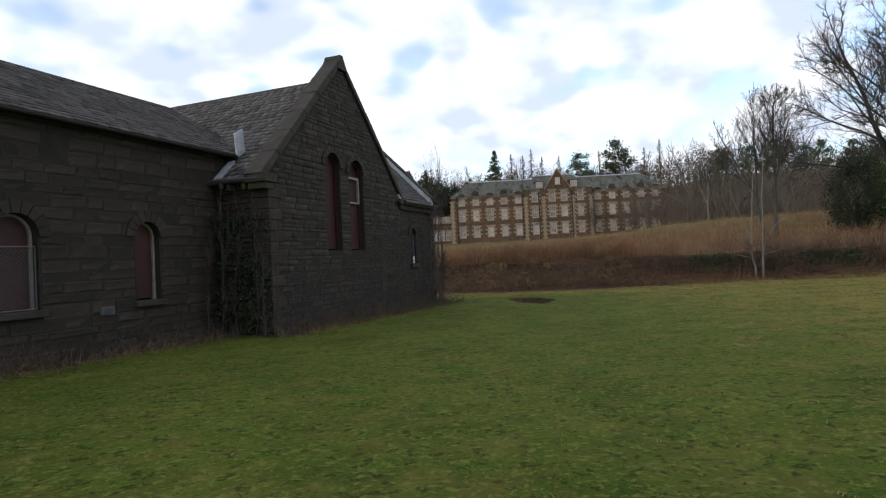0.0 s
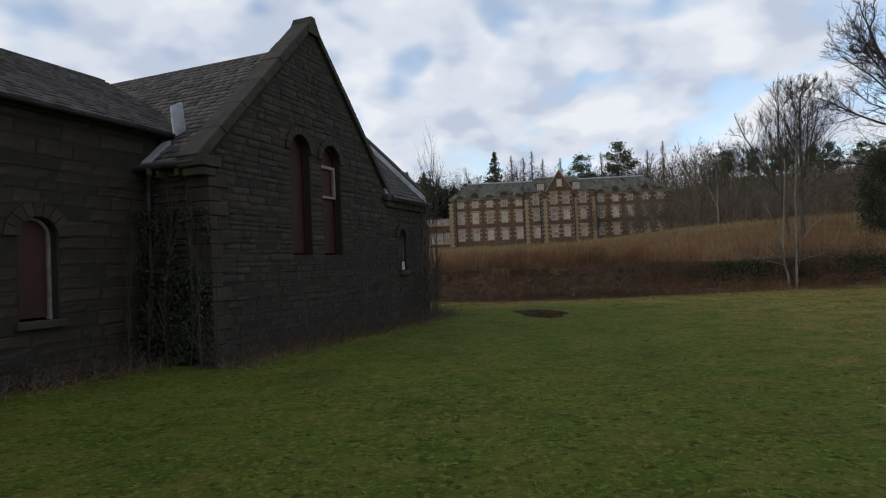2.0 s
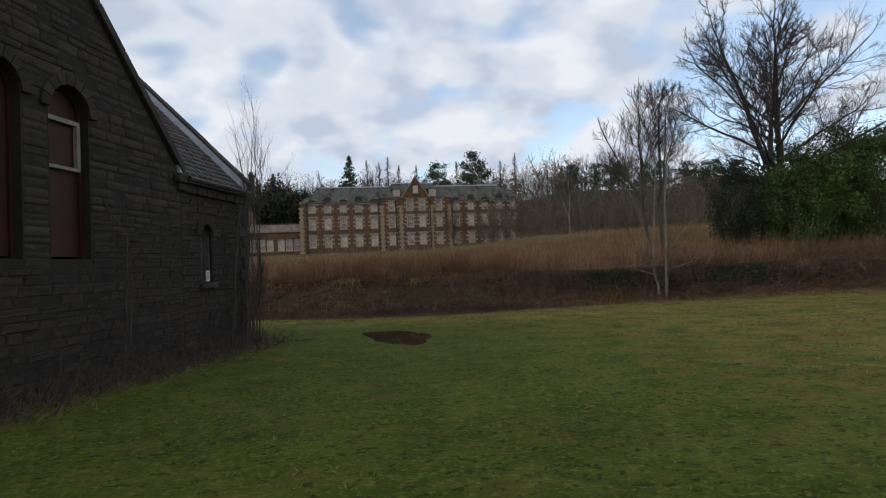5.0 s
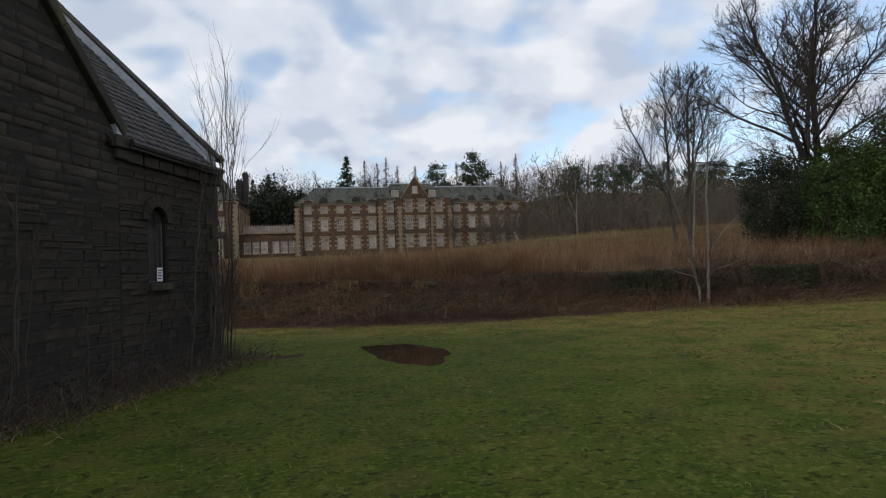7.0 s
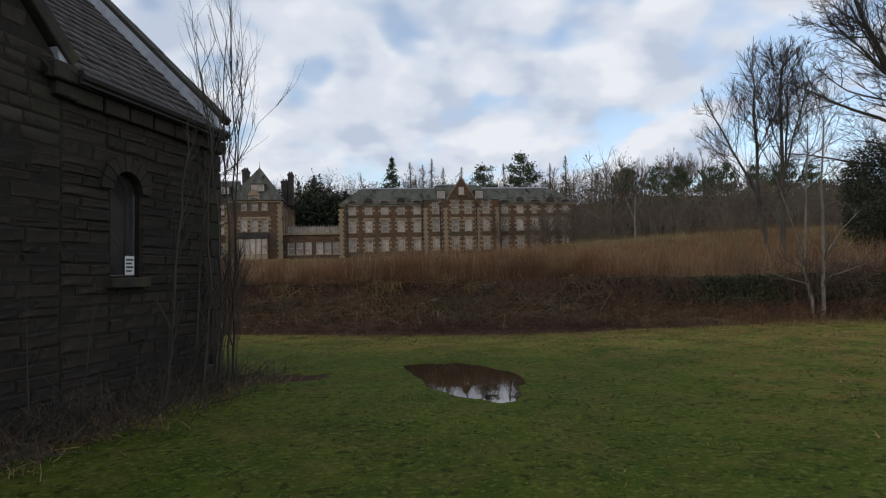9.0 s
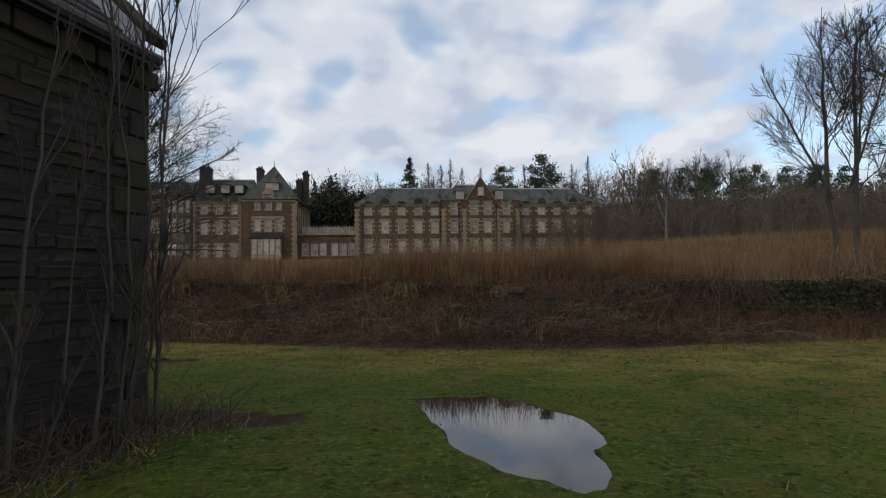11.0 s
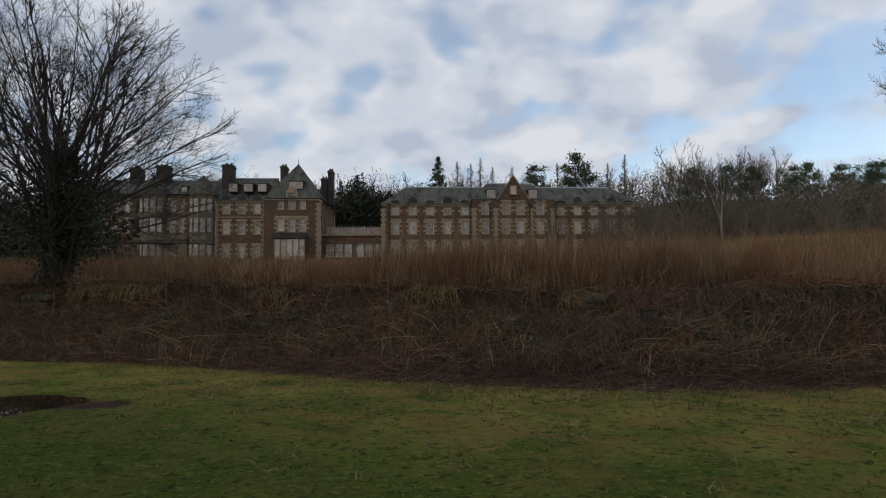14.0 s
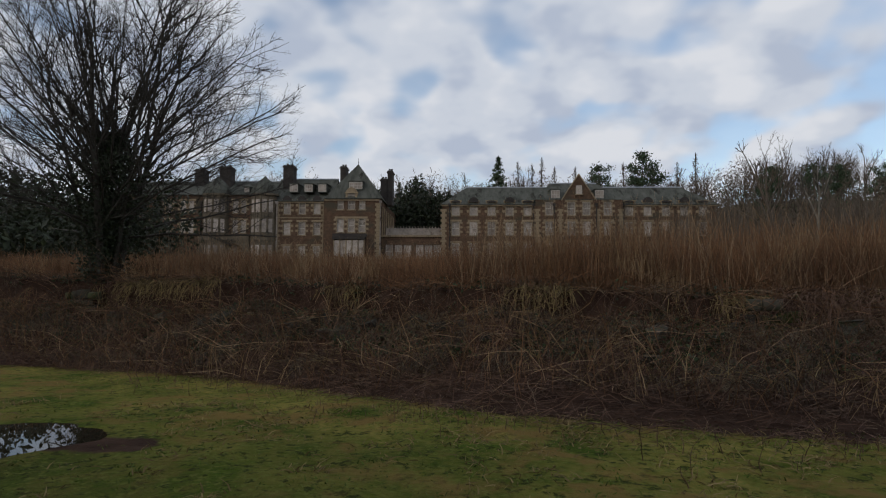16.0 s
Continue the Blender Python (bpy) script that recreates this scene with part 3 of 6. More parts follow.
def lay_courses(y0, y1, z0, top_inv, openings, seed, course=(0.09, 0.2), run=(0.2, 0.8)):
    """Stones (y, z, width, height) in uneven courses round the openings. top_inv(z): the span of the wall at that height, or None."""
    r = random.Random(seed)
    z, stones = z0, []
    while True:
        h = r.uniform(*course)
        span = top_inv(z + h)
        if span is None:
            break
        a, b = max(y0, span[0]), min(y1, span[1])
        blocked = []
        for o in openings:
            if z + h > o[2] and z < o[3] + o[1]:
                half = o[1] if z < o[3] else math.sqrt(max(o[1] ** 2 - (z - o[3]) ** 2, 0))
                blocked.append((o[0] - half - 0.02, o[0] + half + 0.02))
        blocked.sort()
        edges, at = [], a
        for p, q in blocked:
            edges.append((at, p))
            at = q
        edges.append((at, b))
        for p, q in edges:
            y = p
            while y < q - 0.06:
                w = r.uniform(*run)
                if q - (y + w) < 0.25:
                    w = q - y
                w = min(w, q - y)
                stones.append((y, z, w, h))
                y += w
        z += h
    return stones


def set_stones(stones, x_face, wall, meshes, seed, depth=0.038, joint=0.006, limit=300, prefer=None):
    r = random.Random(seed)
    order = sorted(stones, key=prefer) if prefer else stones
    chunk_v, chunk_q = [], []
    at = 0
    for i, (y, z, w, h) in enumerate(order):
        me = r.choice(meshes)
        d = depth * r.uniform(0.5, 1.2)
        scale = (d, w - joint, h - joint)
        loc = (x_face - 0.02, y + joint / 2, z + joint / 2)
        if i < limit:
            ob = new("stone", me)
            ob.parent = wall
            ob.location, ob.scale = loc, scale
        else:
            for v in me.vertices:
                chunk_v.append((loc[0] + v.co.x * scale[0], loc[1] + v.co.y * scale[1], loc[2] + v.co.z * scale[2]))
            for p in me.polygons:
                chunk_q.append([at + k for k in p.vertices])
            at += len(me.vertices)
    if chunk_v:
        ob = array_part("stones", chunk_v, chunk_q, M_STONE_J, wall)
        ob["kind"] = "stuff"


def roof_slates(name, parent, origin, along, upward, length, slope, row=0.22, width=0.29, limit=0, clip=None):
    """Slates in lapped rows on a plane; along and upward are unit vectors. clip(s, t): whether a slate stands there."""
    o, a, u = Vector(origin), Vector(along).normalized(), Vector(upward).normalized()
    nrm = a.cross(u).normalized()
    if nrm.z < 0:
        nrm = -nrm
    r = random.Random(len(name) + int(length * 10))
    verts, quads = [], []
    t, k = 0.0, 0
    while t < slope:
        s = -width * 0.5 * (k % 2)
        while s < length:
            w = width * r.uniform(0.85, 1.12)
            s0, s1 = max(s, 0), min(s + w, length)
            if s1 - s0 > 0.03 and (clip is None or clip((s0 + s1) / 2, t)):
                jit, thick = r.uniform(-0.012, 0.012), 0.02 + r.uniform(0, 0.014)
                p = [o + a * (s0 + 0.004) + u * (t + jit) + nrm * (0.02 + thick), o + a * (s1 - 0.004) + u * (t + jit) + nrm * (0.02 + thick),
                     o + a * (s1 - 0.004) + u * (t + row * 1.6) + nrm * 0.008, o + a * (s0 + 0.004) + u * (t + row * 1.6) + nrm * 0.008]
                low = [q - nrm * thick for q in p]
                b = len(verts)
                verts += p + low
                quads += [(b, b + 1, b + 2, b + 3), (b, b + 4, b + 5, b + 1), (b + 1, b + 5, b + 6, b + 2), (b + 3, b + 2, b + 6, b + 7), (b, b + 3, b + 7, b + 4)]
            s += w
        t += row
        k += 1
    if limit:
        for i in range(0, min(len(verts) // 8, limit)):
            me = array_mesh("slate", [tuple(v) for v in verts[i * 8:i * 8 + 8]], [(0, 1, 2, 3), (0, 4, 5, 1), (1, 5, 6, 2), (3, 2, 6, 7), (0, 3, 7, 4)])
            link_mesh("slate", me, parent, "", M_SLATE_P)
        verts, quads = verts[limit * 8:], [[c - limit * 8 for c in q] for q in quads[limit * 5:]]
    if verts:
        ob = array_part("slates", [tuple(v) for v in verts], quads, M_SLATE, parent)
        ob["kind"] = "stuff"


gable_wall = part("gable_wall", wall_mesh(G0, G1, 0, 0.55, gable_top, GABLE_OPEN), M_MORTAR, hall)
aisle_wall = part("aisle_wall", wall_mesh(G1, A1, -0.003, 0.55, lambda y: AISLE_EAVE - 0.05, AISLE_OPEN), M_MORTAR, hall)
wing_wall = part("wing_wall", wall_mesh(-3.0, G0 + 0.4, WING_X, 0.55, lambda y: WING_EAVE - 0.05, WING_OPEN), M_MORTAR, hall)

# walls that close the hall round the back
bm = bmesh.new()
box(bm, WING_X - 7.2, WING_X - 6.7, -3.0, A1, -0.7, 4.9)
box(bm, WING_X - 6.7, WING_X, -3.5, -3.0, -0.7, 4.9)
back_wall = part("back_wall", bm, M_MORTAR, hall)
bm = bmesh.new()
ends = [(-0.55, AISLE_EAVE), (-4.6, AISLE_EAVE + 4.2), (-8.6, AISLE_EAVE)]
box(bm, -8.6, -0.55, A1 - 0.5, A1, -0.7, AISLE_EAVE)
v = [bm.verts.new((x, y, z)) for y in (A1 - 0.5, A1) for x, z in ends]
for f in ((0, 1, 2), (5, 4, 3), (0, 3, 4, 1), (1, 4, 5, 2), (2, 5, 3, 0)):
    bm.faces.new([v[i] for i in f])
end_wall = part("end_wall", bm, M_STONE_J, hall)
bm = bmesh.new()
box(bm, WING_X, -0.55, G0, G0 + 0.5, -0.7, 4.25)
return_wall = part("return_wall", bm, M_MORTAR, hall)

# roofs: a deck, slates on it, ridge and verges
T_SLOPE = (APEX - 4.3) / (GM - G0)


def deck(name, pts, thick=0.1):
    bm = bmesh.new()
    top = [Vector(p) for p in pts]
    hexa(bm, [p - Vector((0, 0, thick)) for p in top] + top)
    return part(name, bm, M_MORTAR, hall)


R_EAVE, R_RIDGE = 4.12, 7.86
R_SLOPE = (R_RIDGE - R_EAVE) / (GM - G0 + 0.2)
roof_l = deck("cross_roof", [(-0.3, G0 - 0.2, R_EAVE), (-0.3, GM, R_RIDGE), (-10, GM, R_RIDGE), (-10, G0 - 0.2, R_EAVE)])
roof_r = deck("cross_roof", [(-0.3, G1 + 0.1, R_EAVE), (-10, G1 + 0.1, R_EAVE), (-10, GM, R_RIDGE), (-0.3, GM, R_RIDGE)])
roof_slates("cross_slates", roof_l, (-10, G0 - 0.22, R_EAVE), (1, 0, 0), (0, 1, R_SLOPE), 9.7, 5.6)
W_SLOPE, W_RUN = 0.59, 3.3
roof_w = deck("wing_roof", [(WING_X + 0.2, -3.3, WING_EAVE - 0.06), (WING_X + 0.2, 15.6, WING_EAVE - 0.06), (WING_X - W_RUN, 15.6, WING_EAVE + W_RUN * W_SLOPE), (WING_X - W_RUN, -3.3, WING_EAVE + W_RUN * W_SLOPE)])
roof_wb = deck("wing_roof", [(WING_X - W_RUN, -3.3, WING_EAVE + W_RUN * W_SLOPE), (WING_X - W_RUN, 15.6, WING_EAVE + W_RUN * W_SLOPE), (WING_X - 2 * W_RUN - 0.2, 15.6, WING_EAVE), (WING_X - 2 * W_RUN - 0.2, -3.3, WING_EAVE)])


def wing_clip(s, t):
    y, z = -3.2 + s, WING_EAVE + t * W_SLOPE / math.hypot(1, W_SLOPE)
    return z > R_EAVE + (y - G0 + 0.2) * R_SLOPE - 0.12


roof_slates("wing_slates", roof_w, (WING_X + 0.24, -3.2, WING_EAVE - 0.08), (0, 1, 0), (-1, 0, W_SLOPE), 18.4, math.hypot(W_RUN, W_RUN * W_SLOPE) + 0.25, clip=wing_clip)
A_SLOPE = 1.0
roof_a = deck("aisle_roof", [(0.12, G1 - 0.3, AISLE_EAVE - 0.12), (0.12, A1 + 0.02, AISLE_EAVE - 0.12), (-4.6, A1 + 0.02, AISLE_EAVE + 4.6), (-4.6, G1 - 0.3, AISLE_EAVE + 4.6)])
roof_ab = deck("aisle_roof", [(-4.6, G1 - 0.8, AISLE_EAVE + 4.6), (-4.6, A1 + 0.02, AISLE_EAVE + 4.6), (-9.0, A1 + 0.02, AISLE_EAVE), (-9.0, G1 - 0.8, AISLE_EAVE)])


def aisle_clip(s, t):
    y, z = G1 - 3.6 + s, AISLE_EAVE - 0.12 + t * 0.7071
    return z > R_EAVE - (y - G1) * R_SLOPE and y > G1 - 1.3


roof_slates("aisle_slates", roof_a, (0.14, G1 - 3.6, AISLE_EAVE - 0.12), (0, 1, 0), (-1, 0, A_SLOPE), A1 - G1 + 3.45, 6.6, limit=300, clip=aisle_clip)

bm = bmesh.new()
rod(bm, (WING_X - W_RUN, -3.3, WING_EAVE + W_RUN * W_SLOPE + 0.03), (WING_X - W_RUN, 15.2, WING_EAVE + W_RUN * W_SLOPE + 0.03), 0.07)
part("ridge_cap", bm, M_SLATE, roof_w)
bm = bmesh.new()
rod(bm, (-0.5, GM, R_RIDGE + 0.03), (-9.8, GM, R_RIDGE + 0.03), 0.06)
part("ridge_cap", bm, M_SLATE, roof_l)


def coping(name, a, b, width, thick, pieces, parent, out=(1, 0, 0)):
    """Long weathered stones laid end to end along a slope from a to b."""
    a, b = Vector(a), Vector(b)
    d = (b - a).normalized()
    side = Vector(out)
    upn = side.cross(d).normalized()
    if upn.z < 0:
        upn = -upn
    r = random.Random(int(abs(a.y) * 100))
    for i in range(pieces):
        p, q = a.lerp(b, i / pieces) + d * 0.006, a.lerp(b, (i + 1) / pieces) - d * 0.006
        bm = bmesh.new()
        j = r.uniform(-0.01, 0.012)
        w0, w1 = side * (width * 0.5), side * (-width * 0.5)
        top = upn * (thick + j)
        hexa(bm, [p + w1, p + w0, q + w0, q + w1, p + w1 * 0.92 + top, p + w0 * 0.92 + top, q + w0 * 0.92 + top, q + w1 * 0.92 + top])
        bmesh.ops.bevel(bm, geom=bm.edges[:], offset=0.015, segments=1, affect="EDGES")
        part(name, bm, M_COPING, parent)


coping("coping_stone", (-0.22, G0 - 0.22, 4.3 - 0.22 * T_SLOPE), (-0.22, GM, APEX), 0.62, 0.2, 6, gable_wall)
coping("coping_stone", (-0.22, G1 + 0.1, 4.3 - 0.1 * T_SLOPE), (-0.22, GM, APEX), 0.62, 0.2, 6, gable_wall)
coping("coping_stone", (0.06, A1 + 0.06, AISLE_EAVE + 0.12), (-4.6, A1 + 0.06, AISLE_EAVE + 4.78), 0.4, 0.13, 7, end_wall, (0, 1, 0))
bm = bmesh.new()
hexa(bm, [(-0.55, GM - 0.3, APEX - 0.2), (0.12, GM - 0.3, APEX - 0.2), (0.12, GM + 0.3, APEX - 0.2), (-0.55, GM + 0.3, APEX - 0.2), (-0.5, GM - 0.08, APEX + 0.3), (0.08, GM - 0.08, APEX + 0.3), (0.08, GM + 0.08, APEX + 0.3), (-0.5, GM + 0.08, APEX + 0.3)])
part("apex_stone", bm, M_COPING, gable_wall)
for y, z in ((G0 - 0.05, 4.02), (G1 + 0.05, 4.0)):
    bm = bmesh.new()
    box(bm, -0.5, 0.16, y - 0.28, y + 0.28, z - 0.02, z + 0.2)
    box(bm, -0.45, 0.1, y - 0.2, y + 0.2, z - 0.2, z - 0.02)
    bmesh.ops.bevel(bm, geom=bm.edges[:], offset=0.02, segments=1, affect="EDGES")
    part("skew_block", bm, M_COPING, gable_wall)
# lead skirting between aisle slates and end coping
bm = bmesh.new()
hexa(bm, [(0.1, A1 - 0.2, AISLE_EAVE - 0.1), (0.1, A1 - 0.12, AISLE_EAVE - 0.1), (-4.6, A1 - 0.12, AISLE_EAVE + 4.6), (-4.6, A1 - 0.2, AISLE_EAVE + 4.6), (0.1, A1 - 0.16, AISLE_EAVE + 0.18), (0.1, A1 - 0.12, AISLE_EAVE + 0.18), (-4.6, A1 - 0.12, AISLE_EAVE + 4.88), (-4.6, A1 - 0.16, AISLE_EAVE + 4.88)])
part("lead_flashing", bm, M_LEAD, roof_a, "grey lead flashing along the verge")

# ---- the long institution block across the field ----
HY, HB = 126.0, 5.3


def facade(x0, x1, y, z0, z1, openings, thick=0.5):
    """A wall along x, its face at y towards the lawn, with square openings (x0, x1, z0, z1) cut through."""
    bm = bmesh.new()
    xs = sorted({x0, x1, *[v for o in openings for v in o[:2]]})
    zs = sorted({z0, z1, *[v for o in openings for v in o[2:4]]})
    for a, b in zip(xs, xs[1:]):
        for c, d in zip(zs, zs[1:]):
            if not any(o[0] < (a + b) / 2 < o[1] and o[2] < (c + d) / 2 < o[3] for o in openings):
                box(bm, a, b, y, y + thick, c, d)
    bmesh.ops.remove_doubles(bm, verts=bm.verts, dist=0.001)
    return bm


win_seed = random.Random(11)
bm = bmesh.new()
box(bm, 0, 1, 0, 1, 0, 1)
bmesh.ops.recalc_face_normals(bm, faces=bm.faces)
BLOCK_ME = bpy.data.meshes.new("quoin")
bm.to_mesh(BLOCK_ME)
bm.free()
BLOCK_ME.materials.append(M_QUOIN)



def window(parent, o, y, panes=(2, 3), quoins=True, single=True):
    """A sash window set back in its opening, boarded or glazed, in a toothed stone surround."""
    x0, x1, z0, z1 = o
    bm = bmesh.new()
    w = 0.09
    box(bm, x0, x0 + w, y + 0.14, y + 0.22, z0, z1)
    box(bm, x1 - w, x1, y + 0.14, y + 0.22, z0, z1)
    box(bm, x0 + w, x1 - w, y + 0.14, y + 0.22, z0, z0 + w)
    box(bm, x0 + w, x1 - w, y + 0.14, y + 0.22, z1 - w, z1)
    zm = (z0 + z1) / 2
    box(bm, x0 + w, x1 - w, y + 0.13, y + 0.21, zm - 0.05, zm + 0.05)
    if win_seed.random() > 0.45:
        for i in range(1, panes[0] + 1):
            xx = x0 + (x1 - x0) * i / (panes[0] + 1)
            box(bm, xx - 0.03, xx + 0.03, y + 0.145, y + 0.2, zm + 0.05, z1 - w)
    win = part("window", bm, M_SASH, parent)
    bm = bmesh.new()
    box(bm, x0 + w, x1 - w, y + 0.2, y + 0.23, z0 + w, z1 - w)
    part("board", bm, M_BOARD, win)
    bm = bmesh.new()
    box(bm, x0 - 0.15, x1 + 0.15, y - 0.09, y + 0.2, z0 - 0.17, z0)
    part("window_sill", bm, M_QUOIN, win)
    if quoins:
        bm = bmesh.new()
        rows = max(3, int((z1 - z0) / 0.36))
        hgt = (z1 - z0) / rows
        for i in range(rows):
            reach = 0.52 if i % 2 else 0.13
            for xa, xb in ((x0 - reach, x0 - 0.002), (x1 + 0.002, x1 + reach)):
                if single:
                    ob = new("quoin", BLOCK_ME)
                    ob.parent = win
                    ob.location, ob.scale = (xa, y - 0.035, z0 + i * hgt + 0.015), (xb - xa, 0.135, hgt - 0.03)
                else:
                    box(bm, xa, xb, y - 0.035, y + 0.1, z0 + i * hgt + 0.015, z0 + (i + 1) * hgt - 0.015)
        box(bm, x0 - 0.35, x1 + 0.35, y - 0.035, y + 0.1, z1 + 0.002, z1 + 0.34)
        if single:
            part("lintel", bm, M_QUOIN, win)
        else:
            part("window_surround", bm, M_QUOIN, win)["kind"] = "stuff"
    return win


QUOIN_ME = []
for reach in (0.28, 0.5):
    bm = bmesh.new()
    box(bm, -reach, reach, -0.03, 0.12, 0.015, 0.405)
    bmesh.ops.recalc_face_normals(bm, faces=bm.faces)
    q_me = bpy.data.meshes.new("quoin")
    bm.to_mesh(q_me)
    bm.free()
    q_me.materials.append(M_QUOIN)
    QUOIN_ME.append(q_me)


def quoin_strip(parent, x, y, z0, z1):
    for i in range(int((z1 - z0) / 0.42)):
        ob = new("quoin", QUOIN_ME[i % 2])
        ob.parent = parent
        ob.location = (x, y, z0 + i * 0.42)


def downpipe(parent, x, y, z0, z1, mat=M_CHIM):
    bm = bmesh.new()
    rod(bm, (x, y - 0.14, z0), (x, y - 0.14, z1), 0.1)
    box(bm, x - 0.22, x + 0.22, y - 0.34, y - 0.02, z1 - 0.1, z1 + 0.3)
    part("downpipe", bm, mat, parent)


def hip_roof(parent, x0, x1, y0, y1, z, ridge, hip, mat=M_HSLATE, over=0.35):
    bm = bmesh.new()
    x0, x1, y0, y1 = x0 - over, x1 + over, y0 - over, y1 + over
    ym = (y0 + y1) / 2
    lo = [bm.verts.new(p) for p in ((x0, y0, z), (x1, y0, z), (x1, y1, z), (x0, y1, z))]
    a, b = bm.verts.new((x0 + hip, ym, ridge)), bm.verts.new((x1 - hip, ym, ridge))
    bm.faces.new((lo[0], lo[1], b, a))
    bm.faces.new((lo[2], lo[3], a, b))
    bm.faces.new((lo[3], lo[0], a))
    bm.faces.new((lo[1], lo[2], b))
    bm.faces.new(lo[::-1])
    roof = part("roof", bm, mat, parent)
    bm = bmesh.new()
    rod(bm, (x0 + hip, ym, ridge + 0.05), (x1 - hip, ym, ridge + 0.05), 0.13, 6)
    part("ridge_cap", bm, M_LEAD, roof)
    return roof


def gable_dormer(roof, x, y, z, w, h, depth, rnd=True, mat=M_CHIM):
    """A dormer head over a wall-head window: a small curved or pitched slate hood."""
    bm = bmesh.new()
    n = 8 if rnd else 2
    ring0, ring1 = [], []
    for i in range(n + 1):
        a = math.pi * i / n
        px = x - w * math.cos(a) if rnd else x + w * (i - 1)
        pz = z + h * math.sin(a) if rnd else z + h * (1 - abs(i - 1))
        ring0.append(bm.verts.new((px, y - 0.15, pz)))
        ring1.append(bm.verts.new((px, y + depth, pz)))
    for i in range(n):
        bm.faces.new((ring0[i], ring0[i + 1], ring1[i + 1], ring1[i]))
    bm.faces.new(ring0[::-1])
    bm.faces.new(ring1)
    part("dormer_head", bm, mat, roof)


def box_dormer(roof, x, y, z0, z1, w, depth):
    bm = bmesh.new()
    box(bm, x - w / 2, x + w / 2, y, y + depth, z0, z1)
    box(bm, x - w / 2 - 0.15, x + w / 2 + 0.15, y - 0.15, y + depth, z1 + 0.003, z1 + 0.14)
    d = part("dormer", bm, M_HSLATE, roof)
    bm = bmesh.new()
    box(bm, x - w / 2 + 0.06, x + w / 2 - 0.06, y - 0.05, y - 0.004, z0 + 0.1, z1 - 0.05)
    part("dormer_window", bm, M_SASH, d, "white painted dormer window")
    bm = bmesh.new()
    n = 3 if w > 1.3 else 2
    for i in range(n):
        for j in range(2):
            xa = x - w / 2 + 0.16 + (w - 0.26) * i / n
            za = z0 + 0.18 + (z1 - z0 - 0.28) * j / 2
            box(bm, xa, xa + (w - 0.26) / n - 0.07, y - 0.06, y - 0.053, za, za + (z1 - z0 - 0.28) / 2 - 0.06)
    part("pane", bm, M_BOARD, d)


def chimney(parent, x, y, w, d, z0, z1):
    bm = bmesh.new()
    box(bm, x - w / 2, x + w / 2, y, y + d, z0, z1)
    box(bm, x - w / 2 - 0.12, x + w / 2 + 0.12, y - 0.12, y + d + 0.12, z1 - 0.45, z1 - 0.2)
    for i in range(2):
        rod(bm, (x + (i - 0.5) * w * 0.45, y + d / 2, z1), (x + (i - 0.5) * w * 0.45, y + d / 2, z1 + 0.45), 0.17)
    part("chimney", bm, M_CHIM, parent)


ROWS_Z = [(6.35, 8.45), (9.75, 11.95), (13.0, 15.15)]
block = thing("ward_block", pose(0, 0, 0), "three-storey red-brown stone ward block with boarded windows", "building")
MID = 19.0
CX = [MID + s * (8.2 + 2.93 * k) for s in (-1, 1) for k in range(5)]
OP = [(x - 0.62, x + 0.62, a, b) for x in CX for a, b in ROWS_Z]
BX = [MID - 4.75, MID - 1.22, MID + 1.22, MID + 4.6]
OPB = [(x - 0.62, x + 0.62, a, b) for x in BX for a, b in ROWS_Z]
left_op = [o for o in OP if o[0] < MID]
right_op = [o for o in OP if o[0] > MID]
wl_ = part("wall", facade(-3.1, MID - 7.0, HY, HB - 2, 14.75, [(a, b, c, min(d, 14.75)) for a, b, c, d in left_op]), M_HWALL, block)
wr_ = part("wall", facade(MID + 7.0, 41.1, HY, HB - 2, 14.75, [(a, b, c, min(d, 14.75)) for a, b, c, d in right_op]), M_HWALL, block)
wb_ = part("wall", facade(MID - 7.0, MID + 7.0, HY - 0.5, HB - 2, 15.5, OPB), M_HWALL, block)
for o in left_op:
    window(wl_, o, HY)
for o in right_op:
    window(wr_, o, HY, single=False)
for o in OPB:
    window(wb_, o, HY - 0.5)
for x0, x1, y0, y1 in ((-3.1, -2.6, HY + 0.5, HY + 9.5), (40.6, 41.1, HY + 0.5, HY + 9.5), (-3.1, 41.1, HY + 9.5, HY + 10)):
    bm = bmesh.new()
    box(bm, x0, x1, y0, y1, HB - 2, 14.75)
    part("wall", bm, M_HWALL, block)
bm = bmesh.new()
for i in range(2):
    box(bm, -2.6, 40.6, HY + 0.52, HY + 9.5, 8.9 + i * 3.3, 9.1 + i * 3.3)
part("floor_slab", bm, M_CHIM, block)
roof_h = hip_roof(block, -3.1, 41.1, HY, HY + 10, 14.75, 18.35, 4.2)
for xa, xb in ((-3.3, MID - 7), (MID + 7, 41.3)):
    bm = bmesh.new()
    box(bm, xa, xb, HY - 0.18, HY - 0.002, 14.5, 14.72)
    part("eaves_course", bm, M_QUOIN, block)
for i, x in enumerate(CX):
    gable_dormer(roof_h, x, HY - 0.05, 15.15, 0.8, 0.85 if i % 5 in (1, 3) else 0.3, 2.4, True)
    bm = bmesh.new()
    box(bm, x - 0.85, x - 0.63, HY - 0.03, HY + 1.0, 14.77, 15.5)
    box(bm, x + 0.63, x + 0.85, HY - 0.03, HY + 1.0, 14.77, 15.5)
    part("dormer_cheek", bm, M_QUOIN, roof_h)
